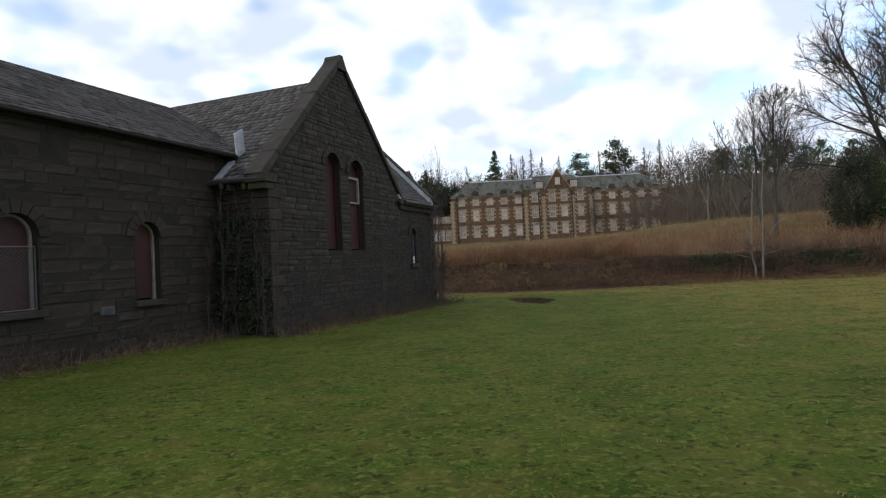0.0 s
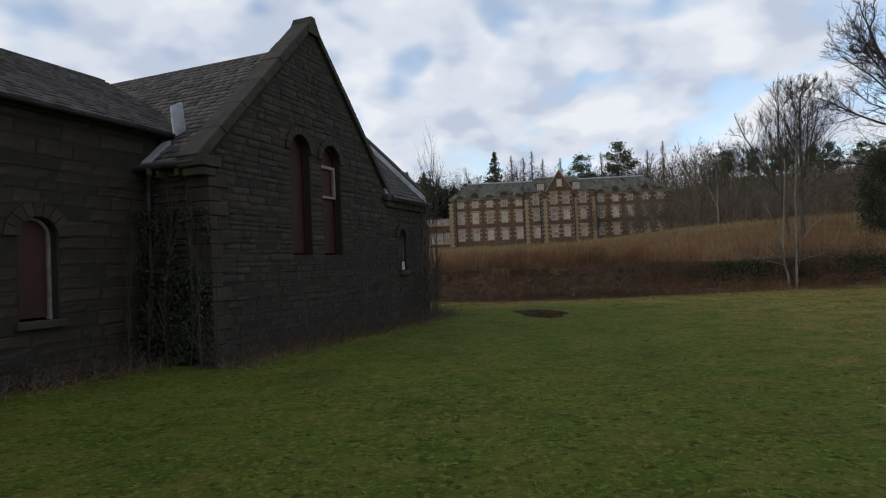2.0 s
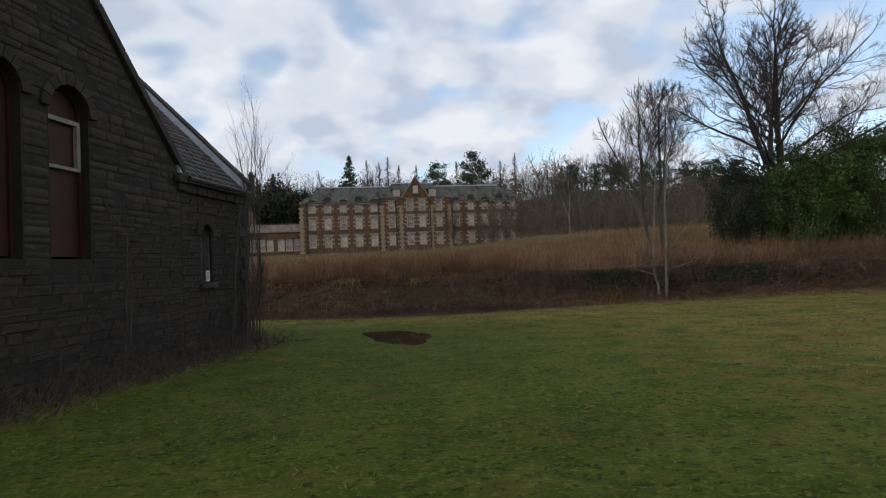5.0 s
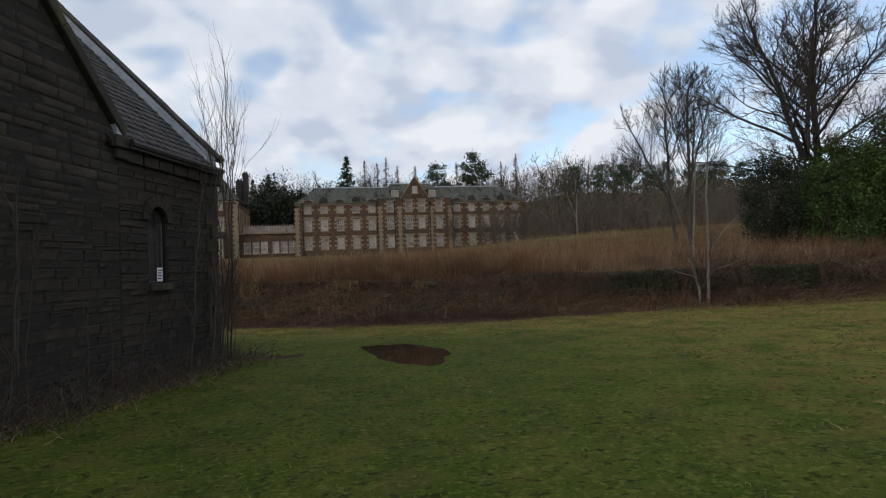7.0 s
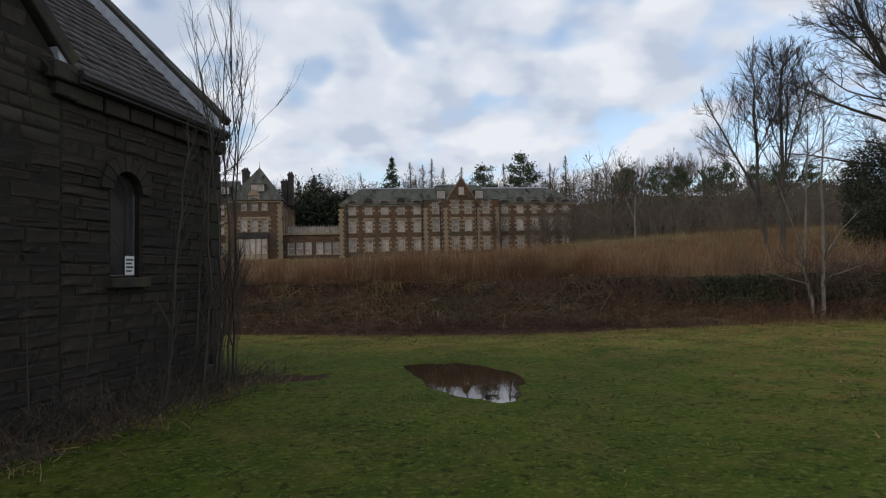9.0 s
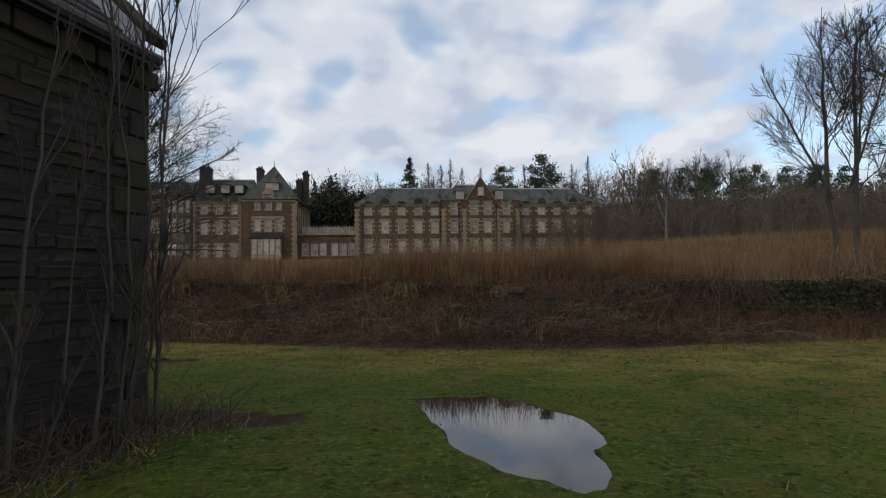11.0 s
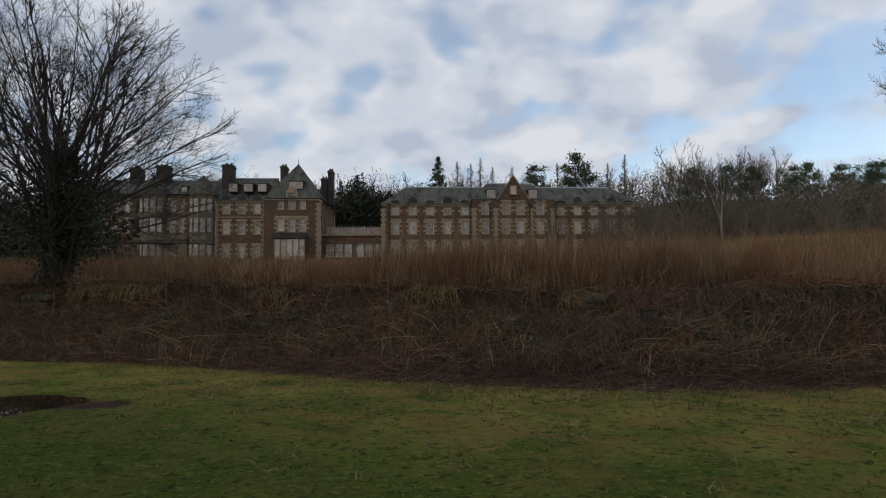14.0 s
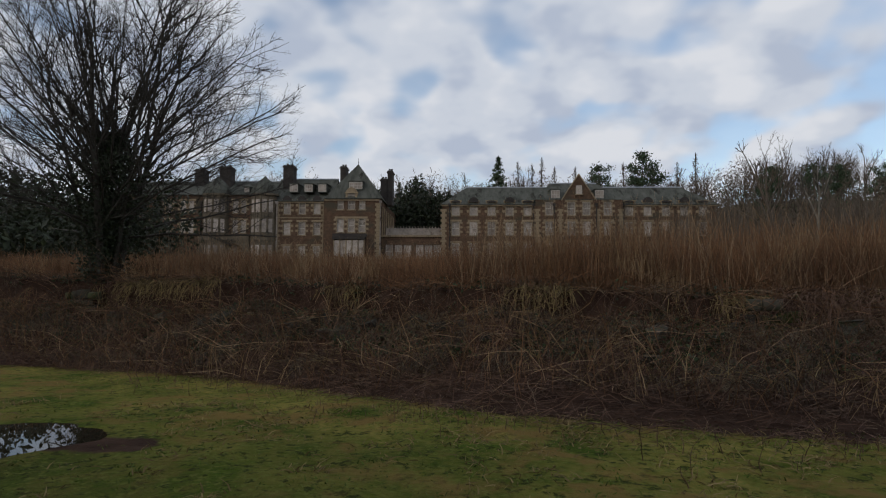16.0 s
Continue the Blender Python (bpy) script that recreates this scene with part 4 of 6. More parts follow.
# middle bay: taller wall head, gable and dormers
bm = bmesh.new()
v = [bm.verts.new((x, y, z)) for y in (HY - 0.52, HY + 0.1) for x, z in ((MID - 2.6, 15.5), (MID + 2.6, 15.5), (MID, 19.5))]
for f in ((0, 1, 2), (5, 4, 3), (0, 2, 5, 3), (1, 4, 5, 2), (0, 3, 4, 1)):
    bm.faces.new([v[i] for i in f])
gab = part("gable", bm, M_HWALL, block)
bm = bmesh.new()
for s in (-1, 1):
    hexa(bm, [(MID + s * 2.8, HY - 0.65, 15.3), (MID + s * 2.8, HY + 0.2, 15.3), (MID, HY + 0.2, 19.55), (MID, HY - 0.65, 19.55), (MID + s * 2.8, HY - 0.65, 15.55), (MID + s * 2.8, HY + 0.2, 15.55), (MID, HY + 0.2, 19.8), (MID, HY - 0.65, 19.8)])
part("gable_coping", bm, M_QUOIN, gab)
window(gab, (MID - 0.5, MID + 0.5, 16.4, 17.8), HY - 0.82, (1, 2), False)
hip_roof(block, MID - 6.8, MID + 6.8, HY - 0.3, HY + 10, 15.5, 19.0, 3.2)
for x in (MID - 3.7, MID + 3.4):
    box_dormer(roof_h, x, HY - 0.1, 15.55, 17.2, 1.5, 3)
for x in (-2.9, MID - 6.7, MID - 3.0, MID + 3.0, MID + 6.7):
    quoin_strip(block, x, HY - (0.5 if abs(x - MID) < 7 else 0), HB - 0.5, 14.4)
for x in (-1.9, MID - 7.25, MID + 2.75, MID + 7.25, MID - 4.0):
    downpipe(block, x, HY - (0.5 if abs(x - MID) < 7 else 0), HB - 0.5, 14.6)

# low link with its parapet rail
link = thing("link_block", pose(0, 0, 0), "low flat-roofed stone link block with boarded openings", "building")
LO = [(-12.4 + 1.5 * i, -11.2 + 1.5 * i, 6.0, 8.2) for i in range(3)] + [(-7.4 + 1.45 * i, -6.2 + 1.45 * i, 6.0, 8.2) for i in range(3)]
lw = part("wall", facade(-13.2, -3.1, HY + 0.5, HB - 2, 9.5, LO), M_HWALL, link)
for o in LO:
    window(lw, o, HY + 0.5, (2, 2), False)
bm = bmesh.new()
box(bm, -13.2, -3.1, HY + 0.2, HY + 9, 9.503, 9.8)
part("roof", bm, M_QUOIN, link)
bm = bmesh.new()
box(bm, -12.6, -3.3, HY + 2.4, HY + 2.44, 9.9, 11.1)
for i in range(20):
    box(bm, -12.6 + i * 0.485, -12.5 + i * 0.485, HY + 2.3, HY + 2.398, 9.8, 11.4)
part("parapet_rail", bm, M_BOARD, link, "weathered pale boarded rail")

# main block with its gabled pavilion, mansard dormers and turret
main = thing("main_block", pose(0, 0, 0), "old red-brown stone hospital block with chimneys", "building")
px_c = lambda p: -13.2 - (588 - p) * 0.0923
MO = []
for c in (518, 537.5, 556.5):
    x = px_c(c)
    MO += [(x - 0.55, x + 0.55, 10.15, 12.35)]
    MO += [(x - 0.5, x + 0.5, 13.85, 15.5)] if c != 537.5 else [(x - 0.6, x + 0.6, 13.85, 15.55)]
pw = part("wall", facade(-22.4, -13.2, HY - 1.0, HB - 2, 15.6, MO), M_HWALL, main)
for o in MO:
    window(pw, o, HY - 1.0, (1, 2), o[2] < 12)
SO = []
for c in (420, 447, 474):
    x = px_c(c)
    SO += [(x - 0.55, x + 0.55, a, b) for a, b in ((5.9, 7.9), (9.8, 11.9), (13.2, 15.3))]
sw = part("wall", facade(-31.6, -22.4, HY, HB - 2, 15.3, SO), M_HWALL, main)
for o in SO:
    window(sw, o, HY, (1, 2), True)
LWO = []
for c in (327, 341, 232, 246, 205):
    x = px_c(c)
    LWO += [(x - 0.45, x + 0.45, a, b) for a, b in ((10.1, 12.2), (13.4, 15.4))]
for c in (345, 325, 313):
    x = px_c(c)
    LWO += [(x - 0.6, x + 0.6, 5.8, 8.0)]
lwall = part("wall", facade(-56, -31.6, HY, HB - 2, 16.4, LWO), M_HWALL, main)
for o in LWO:
    window(lwall, o, HY, (1, 2), True)
for x0, x1, y0, y1, z1 in ((-13.7, -13.2, HY - 0.5, HY + 22, 15.6), (-56, -13.7, HY + 12, HY + 12.5, 15.6), (-56, -55.5, HY + 0.5, HY + 12, 16.4)):
    bm = bmesh.new()
    box(bm, x0, x1, y0, y1, HB - 2, z1)
    part("wall", bm, M_HWALL, main)
for i in range(7):
    bm = bmesh.new()
    rod(bm, (-13.05, HY + 1 + i * 2.6, HB - 1), (-13.05, HY + 1 + i * 2.6, 14.5), 0.12)
    part("downpipe", bm, M_QUOIN, main)
# pavilion roof and dormer
pr = hip_roof(main, -22.0, -13.2, HY - 1.0, HY + 8, 15.6, 22.2, 4.72)
bm = bmesh.new()
rod(bm, (-17.6, HY + 3.5, 22.1), (-17.6, HY + 3.5, 23.2), 0.08, 6, 0.02)
part("finial", bm, M_CHIM, pr)
box_dormer(pr, px_c(543.5), HY - 0.4, 17.2, 18.5, 2.3, 2.2)
gable_dormer(pr, px_c(537.5), HY - 1.1, 16.5, 0.95, 0.95, 2.0, True, M_QUOIN)
bm = bmesh.new()
box(bm, px_c(537.5) - 0.95, px_c(537.5) - 0.6, HY - 1.2, HY + 0.6, 15.62, 16.5)
box(bm, px_c(537.5) + 0.6, px_c(537.5) + 0.95, HY - 1.2, HY + 0.6, 15.62, 16.5)
box(bm, px_c(537.5) - 1.05, px_c(537.5) + 1.05, HY - 1.3, HY + 0.6, 16.503, 16.65)
head = part("dormer_surround", bm, M_QUOIN, pr)
bm = bmesh.new()
box(bm, px_c(537.5) - 0.6, px_c(537.5) + 0.6, HY - 1.06, HY - 1.0, 15.62, 16.5)
part("board", bm, M_BOARD, head)
bm = bmesh.new()
box(bm, -31.4, -22.6, HY - 0.12, HY - 0.003, 12.5, 12.68)
part("string_course", bm, M_QUOIN, main)
bm = bmesh.new()
box(bm, -22.3, -13.3, HY - 1.12, HY - 1.003, 15.25, 15.5)
part("eaves_course", bm, M_QUOIN, main)
bm = bmesh.new()
box(bm, -31.4, -22.6, HY - 0.15, HY - 0.003, 15.02, 15.26)
part("eaves_course", bm, M_QUOIN, main)
bm = bmesh.new()
box(bm, px_c(505), px_c(566), HY - 1.25, HY - 1.003, 9.35, 9.9)
box(bm, px_c(507), px_c(564), HY - 2.4, HY - 1.003, 8.9, 9.3)
part("bay_cornice", bm, M_CHIM, main)
bm = bmesh.new()
for i in range(6):
    x = px_c(509) + i * 0.98
    box(bm, x, x + 0.12, HY - 2.2, HY - 2.05, HB - 2, 8.9)
box(bm, px_c(509), px_c(562), HY - 2.2, HY - 1.003, HB - 2, 6.0)
bay = part("bay_window", bm, M_QUOIN, main)
for i in range(5):
    bm = bmesh.new()
    x = px_c(509) + i * 0.98
    box(bm, x + 0.16, x + 0.94, HY - 2.1, HY - 2.06, 6.05, 8.8)
    part("pane", bm, M_BOARD, bay)
# mansard part
mr = hip_roof(main, -31.6, -21.5, HY, HY + 12, 15.3, 20.0, 0.3)
for c in (429, 456, 481):
    box_dormer(mr, px_c(c), HY + 0.7, 16.9, 18.3, 1.45, 4)
for c in (420, 447, 474):
    gable_dormer(mr, px_c(c), HY - 0.05, 15.3, 0.75, 0.95, 2.4, True)
hip_roof(main, -56, -31.4, HY, HY + 12, 16.4, 19.6, 0.4)
box_dormer(mr, px_c(343), HY + 0.8, 16.7, 17.8, 1.0, 3)
# half-round bay turrets with conical roofs
for tx, tr in ((px_c(378), 2.1), (px_c(292), 2.1)):
    bm = bmesh.new()
    ring = [[bm.verts.new((tx + tr * math.cos(math.pi + math.pi * i / 6), HY + 0.1 + 1.6 * math.sin(math.pi + math.pi * i / 6), z)) for i in range(7)] for z in (HB - 2, 16.2)]
    for i in range(6):
        bm.faces.new((ring[0][i], ring[0][i + 1], ring[1][i + 1], ring[1][i]))
    bm.faces.new(ring[1])
    turret = part("turret", bm, M_GREYSTONE, main)
    bm = bmesh.new()
    rings = []
    for rr, z in ((1.17, 16.5), (1.06, 17.2), (0.86, 17.9), (0.5, 18.7), (0.2, 19.2), (0.04, 19.6)):
        rings.append([bm.verts.new((tx + tr * rr * math.cos(2 * math.pi * i / 12), HY + 0.4 + 1.9 * rr * math.sin(2 * math.pi * i / 12), z)) for i in range(12)])
    for lo, hi in zip(rings, rings[1:]):
        for i in range(12):
            bm.faces.new((lo[i], lo[(i + 1) % 12], hi[(i + 1) % 12], hi[i]))
    bm.faces.new(rings[0][::-1])
    bm.faces.new(rings[-1])
    part("turret_roof", bm, M_HSLATE, turret)
    for za, zb, rr in ((16.2, 16.48, 1.16), (12.75, 12.95, 1.07), (8.75, 9.35, 1.1)):
        bm = bmesh.new()
        ends = [[bm.verts.new((tx + tr * rr * math.cos(math.pi + math.pi * i / 6), HY + 0.1 + 1.6 * rr * math.sin(math.pi + math.pi * i / 6), z)) for i in range(7)] for z in (za, zb)]
        for i in range(6):
            bm.faces.new((ends[0][i], ends[0][i + 1], ends[1][i + 1], ends[1][i]))
        bm.faces.new((ends[0][6], ends[0][0], ends[1][0], ends[1][6]))
        bm.faces.new(ends[0][::-1])
        bm.faces.new(ends[1])
        part("cornice", bm, M_GREYSTONE, turret)
    for i in range(1, 6):
        a = math.pi + math.pi * i / 6
        bm = bmesh.new()
        rod(bm, (tx + tr * 1.0 * math.cos(a), HY + 0.1 + 1.6 * math.sin(a), HB - 1), (tx + tr * 1.0 * math.cos(a), HY + 0.1 + 1.6 * math.sin(a), 16.2), 0.14, 6)
        part("mullion", bm, M_GREYSTONE, turret)
    for za, zb in ((10.1, 12.3), (13.4, 15.5), (6.2, 8.0)):
        for i in (1, 2, 3, 4):
            a0, a1 = math.pi + math.pi * (i + 0.18) / 6, math.pi + math.pi * (i + 0.82) / 6
            bm = bmesh.new()
            pts = []
            for z in (za, zb):
                for rr in (0.96, 1.03):
                    for a in ((a0, a1) if rr < 1 else (a1, a0)):
                        pts.append((tx + tr * rr * math.cos(a) * 0.985, HY + 0.1 + 1.6 * rr * math.sin(a) * 0.985, z))
            hexa(bm, pts)
            part("pane", bm, M_BOARD, turret)
# porch front
bm = bmesh.new()
box(bm, px_c(265), px_c(356), HY - 1.2, HY - 0.003, 8.7, 9.6)
box(bm, px_c(265), px_c(302), HY - 1.0, HY - 0.003, HB - 2, 8.697)
box(bm, px_c(344), px_c(356), HY - 1.0, HY - 0.003, HB - 2, 8.697)
for i in range(12):
    a0, a1 = math.pi * i / 12, math.pi * (i + 1) / 12
    xa, xb = px_c(323) - 1.94 * math.cos(a0), px_c(323) - 1.94 * math.cos(a1)
    za, zb = 6.9 + 1.5 * math.sin(a0), 6.9 + 1.5 * math.sin(a1)
    hexa(bm, [(xa, HY - 1.0, za), (xb, HY - 1.0, zb), (xb, HY - 0.003, zb), (xa, HY - 0.003, za), (xa, HY - 1.0, 8.697), (xb, HY - 1.0, 8.697), (xb, HY - 0.003, 8.697), (xa, HY - 0.003, 8.697)])
part("porch", bm, M_GREYSTONE, main, "grey-brown stone arched porch")
for c, w, z, dy in ((411, 1.7, 22.0, 3), (511, 1.0, 22.0, 4), (596, 0.9, 21.6, 6), (584, 1.1, 20.2, 6), (293, 1.9, 21.8, 3), (240, 1.6, 21.6, 4)):
    chimney(main, px_c(c), HY + dy, w, 2.2, 15.5, z)
for x in (-13.5, px_c(487), px_c(402)):
    quoin_strip(main, x, HY - 1.0 if x > -22.3 else HY, HB - 0.5, 15.2)
for c in (402, 310, 265, 589):
    downpipe(main, px_c(c), HY - (1.0 if c > 500 else 0), HB - 0.5, 15.0, M_BOARD if c in (402, 589) else M_CHIM)

# ---- retaining wall of rubble, half buried in brambles ----
bench_wall = tagged(new("retaining_wall"), "low mossy rubble retaining wall under brambles", "wall", kind="structure")
bm = bmesh.new()
xs = np.arange(-16, 27.1, 0.5)
ys = np.interp(xs, *FACE)
for xa, xb, ya, yb in zip(xs, xs[1:], ys, ys[1:]):
    za = zb = 0.45 if xa < 8.5 else 1.12
    hexa(bm, [(xa, ya + 0.05, -0.6), (xb, yb + 0.05, -0.6), (xb, yb + 0.55, -0.6), (xa, ya + 0.55, -0.6), (xa, ya + 0.05, za), (xb, yb + 0.05, zb), (xb, yb + 0.55, zb), (xa, ya + 0.55, za)])
core = part("wall_core", bm, M_MORTAR, bench_wall)
RUB = stone_meshes(8, 77, material=M_RUBBLE)
rb = random.Random(4)
rub_v, rub_q = [], []
z = -0.3
while z < 1.2:
    h = rb.uniform(0.14, 0.3)
    x = -16.0
    while x < 26.5:
        w = rb.uniform(0.16, 0.46)
        xm = x + w / 2
        y0, y1 = np.interp(x, *FACE), np.interp(x + w, *FACE)
        if x < 8.5 and (noise.noise((x * 0.55, z * 0.8, 5.0)) < 0.3 or z > 1.0):
            x += w
            continue
        me = rb.choice(RUB)
        m = Matrix.Translation((x, y0 + 0.07, z)) @ Matrix.Rotation(math.atan2(y1 - y0, w) - math.pi / 2 + rb.uniform(-0.12, 0.12), 4, "Z") @ Matrix.Rotation(rb.uniform(-0.09, 0.09), 4, "X")
        sc = Matrix.Diagonal((rb.uniform(0.08, 0.17), w - 0.02, max(0.08, min(h * rb.uniform(0.75, 1.05), 1.28 - z) - 0.015), 1))
        if 8.5 < x < 20.5:
            ob = new("stone", me)
            ob.parent = bench_wall
            ob.matrix_basis = m @ sc
        else:
            b = len(rub_v)
            rub_v += [tuple(m @ sc @ vv.co) for vv in me.vertices]
            rub_q += [[b + k for k in p.vertices] for p in me.polygons]
        x += w
    z += h
ob = array_part("stones", rub_v, rub_q, M_RUBBLE_J, bench_wall)
ob["kind"] = "stuff"


def scatter(count, x0, x1, lo, hi, keep=None):
    """Random points with lo and hi as distances behind the wall's face (a function of x)."""
    x = rng.uniform(x0, x1, count)
    y = np.interp(x, *FACE) + rng.uniform(lo, hi, count)
    if keep is not None:
        k = keep(x, y)
        x, y = x[k], y[k]
    return np.stack([x, y, height(x, y) - 0.02], 1)


def clumpy(x, y, s=0.6, seed=0.0):
    return np.array([noise.noise((a * s + seed, b * s, seed)) for a, b in zip(x, y)])


def stalks(name, p, h0, h1, lean, r, mat, label, category, segs=2, sides=2, wob=0.015, drop=0.1, gain=None):
    n = len(p)
    way = unit(np.concatenate([rng.normal(0, lean, (n, 2)), np.ones((n, 1))], 1))
    bend = np.concatenate([rng.normal(0, drop, (n, 2)), -np.abs(rng.normal(0, drop * 0.5, (n, 1)))], 1)
    tall = rng.uniform(h0, h1, n)
    if gain is not None:
        tall = tall * gain
    v, q, _ = canes(p, way, tall, np.full(n, r), np.full(n, r * 0.35), bend, segs, sides, wob)
    ob = array_part(name, v, q, mat)
    return tagged(ob, label, category, kind="stuff")


# tall dead stems along the terrace
p = scatter(24000, -24, 40, 0.7, 9.0)
k = clumpy(p[:, 0], p[:, 1], 0.35, 3.0) + 0.35 * smooth_step(0, 3, p[:, 1] - np.interp(p[:, 0], *FACE)) > -0.12
p = p[k]
k = rng.uniform(0, 1, len(p)) < np.where((p[:, 0] > 8.2) & (p[:, 1] - np.interp(p[:, 0], *FACE) < 2.6), 0.04, 1)
p = p[k]
stalks("dead_stems", p, 0.45, 1.3, 0.2, 0.0068, M_STEM, "tall dead red-brown weed stems on the terrace", "dead stems", 2, 2, gain=(0.72 + 0.5 * smooth_step(0, 6, p[:, 0])) * (1 + 0.5 * clumpy(p[:, 0], p[:, 1], 0.8, 5.0)))
p = scatter(12000, -24, 16, 6, 26)
stalks("dead_stems", p, 0.4, 0.9, 0.2, 0.012, M_STEM, "dead brown weed stems across the field", "dead stems", 2, 2)
p = scatter(9000, 8, 42, 4, 24)
stalks("dead_stems", p, 0.45, 1.0, 0.2, 0.011, M_STEM, "dead red-brown stems over the rising field", "dead stems", 2, 2)
p = scatter(24000, -40, 70, 5, 60)
stalks("field_grass", p, 0.25, 0.6, 0.45, 0.012, M_STRAW, "dry straw-coloured rough field grass", "grass", 2, 2, 0.02, 0.3)
p = scatter(7000, 6, 30, -0.15, 1.7)
k = rng.uniform(0, 1, len(p)) < 0.5
stalks("verge_grass", p[k], 0.1, 0.35, 0.6, 0.007, M_STRAW, "dry grass on the wall head", "grass", 2, 2, 0.02, 0.4)
stalks("verge_grass", p[~k], 0.06, 0.2, 0.7, 0.009, M_BLADE, "green grass on the wall head", "grass", 2, 2, 0.02, 0.4)
p = scatter(5200, 1.5, 11.5, 0.5, 5.0)
stalks("dead_stems", p, 0.6, 1.2, 0.2, 0.007, M_STEM, "thick stand of dead red-brown stems behind the wall", "dead stems")


def brambles(name, count, x0, x1, lo, hi, l0, l1, r, mat, label, out=-0.55, rise=(0.2, 0.9), droop=0.75):
    p = scatter(count, x0, x1, lo, hi)
    p = p[clumpy(p[:, 0], p[:, 1], 0.9, l0 * 10) > -0.22]
    n = len(p)
    way = unit(np.stack([rng.normal(0, 0.75, n), rng.normal(out, 0.5, n), rng.uniform(*rise, n)], 1))
    length = rng.uniform(l0, l1, n)
    fall = np.stack([rng.normal(0, 0.2, n), rng.normal(-0.1, 0.2, n), -droop * rng.uniform(0.2, 1.0, n)], 1)
    v, q, pts = canes(p, way, length, np.full(n, r * 1.15), np.full(n, r * 0.5), fall, 4, 2, 0.02)
    low = height(v[:, 0], v[:, 1]) + 0.01
    v[:, 2] = np.where((v[:, 2] < low) & (v[:, 1] < np.interp(v[:, 0], *FACE) + 0.1), low, v[:, 2])
    return tagged(array_part(name, v, q, mat), label, "brambles", kind="stuff")


brambles("brambles", 10000, -18, 11.5, -3.0, 0.1, 0.3, 1.0, 0.0055, M_BRAMBLE, "tangle of bare red-brown bramble canes", -0.2, (0.3, 1.2), 0.6)
brambles("brambles", 5500, -18, 12, -1.2, 0.9, 0.4, 1.2, 0.0055, M_BRAMBLE, "bramble canes hanging over the wall", -0.6, (0.1, 1.0), 0.8)
brambles("brambles", 8500, 8, 30, -0.25, 0.6, 0.4, 1.3, 0.006, M_BRAMBLE, "sparse bramble canes over the wall head", -0.6, (0.1, 0.8), 0.9)
brambles("brambles", 8000, 8.5, 30, -1.3, 0.1, 0.4, 1.2, 0.006, M_BRAMBLE, "bare bramble canes at the wall foot", -0.2, (0.3, 1.0), 0.5)
brambles("brambles", 11000, 17.5, 42, -1.6, 7.0, 0.6, 2.0, 0.008, M_BRAMBLE, "bramble thicket on the bank", -0.3, (0.3, 1.2), 0.5)
p = scatter(5000, -14, 24, -2.4, 0.2)
stalks("dead_grass", p, 0.2, 0.7, 0.8, 0.005, M_STRAW, "pale dead grass hanging among the brambles", "grass", 3, 2, 0.03, 0.6)
p = scatter(2600, -18, 16, -3.0, -0.2)
stalks("bank_stems", p, 0.25, 1.05, 0.28, 0.0065, M_STEM, "short dead stems on the bank", "dead stems", 2, 2, 0.03, 0.3)

# taller pale and red stems in loose stands, some leaning out over the bank
p = scatter(7500, -12, 24, 0.3, 5.0)
k = clumpy(p[:, 0], p[:, 1], 0.5, 9.0) > 0.02
stalks("tall_dead_stems", p[k], 0.7, 1.4, 0.24, 0.007, M_PALE_LIT_STEM, "tall pale dead weed stems above the bank", "dead stems", 3, 3, 0.02, 0.15)
brambles("bank_canes", 1700, -16, 12, -2.6, 0.6, 0.5, 1.5, 0.0065, M_PALE_LIT_STEM, "pale dead canes lying over the bank", -0.35, (0.1, 1.0), 0.45)
brambles("bank_canes", 1500, -16, 11, 0.0, 1.2, 0.6, 1.6, 0.007, M_STEM, "red dead stems leaning over the wall head", -0.7, (0.2, 1.0), 0.5)

# limp dead grass hanging down the bank in drifts, moss and ivy patches between
p = scatter(26000, -16, 13, -2.3, 0.5)
p = p[clumpy(p[:, 0], p[:, 1], 0.9, 21.0) > 0.04]
n = len(p)
way = unit(np.stack([rng.normal(0, 0.35, n), rng.normal(-0.8, 0.3, n), rng.uniform(0.1, 1.2, n)], 1))
v, q, _ = canes(p + np.array([0, 0, 0.12]), way, rng.uniform(0.2, 0.6, n), np.full(n, 0.006), np.full(n, 0.002), np.stack([rng.normal(0, 0.15, n), np.zeros(n), -rng.uniform(0.5, 1.3, n)], 1), 3, 2, 0.02)
v[:, 2] = np.maximum(v[:, 2], height(v[:, 0], v[:, 1]) + 0.005)
tagged(array_part("bank_grass", v, q, M_BANKGRASS), "limp brown dead grass hanging down the bank", "grass", kind="stuff")
p = scatter(20000, -16, 12, -1.7, 0.6)
p = p[clumpy(p[:, 0], p[:, 1], 0.7, 33.0) > 0.0]
v, q = leaves(p + np.stack([np.zeros(len(p)), np.zeros(len(p)), np.abs(rng.normal(0.05, 0.09, len(p)))], 1), 0.05)
tagged(array_part("bank_moss", v, q, M_IVY), "green moss and ivy patches on the bank", "moss", kind="stuff")
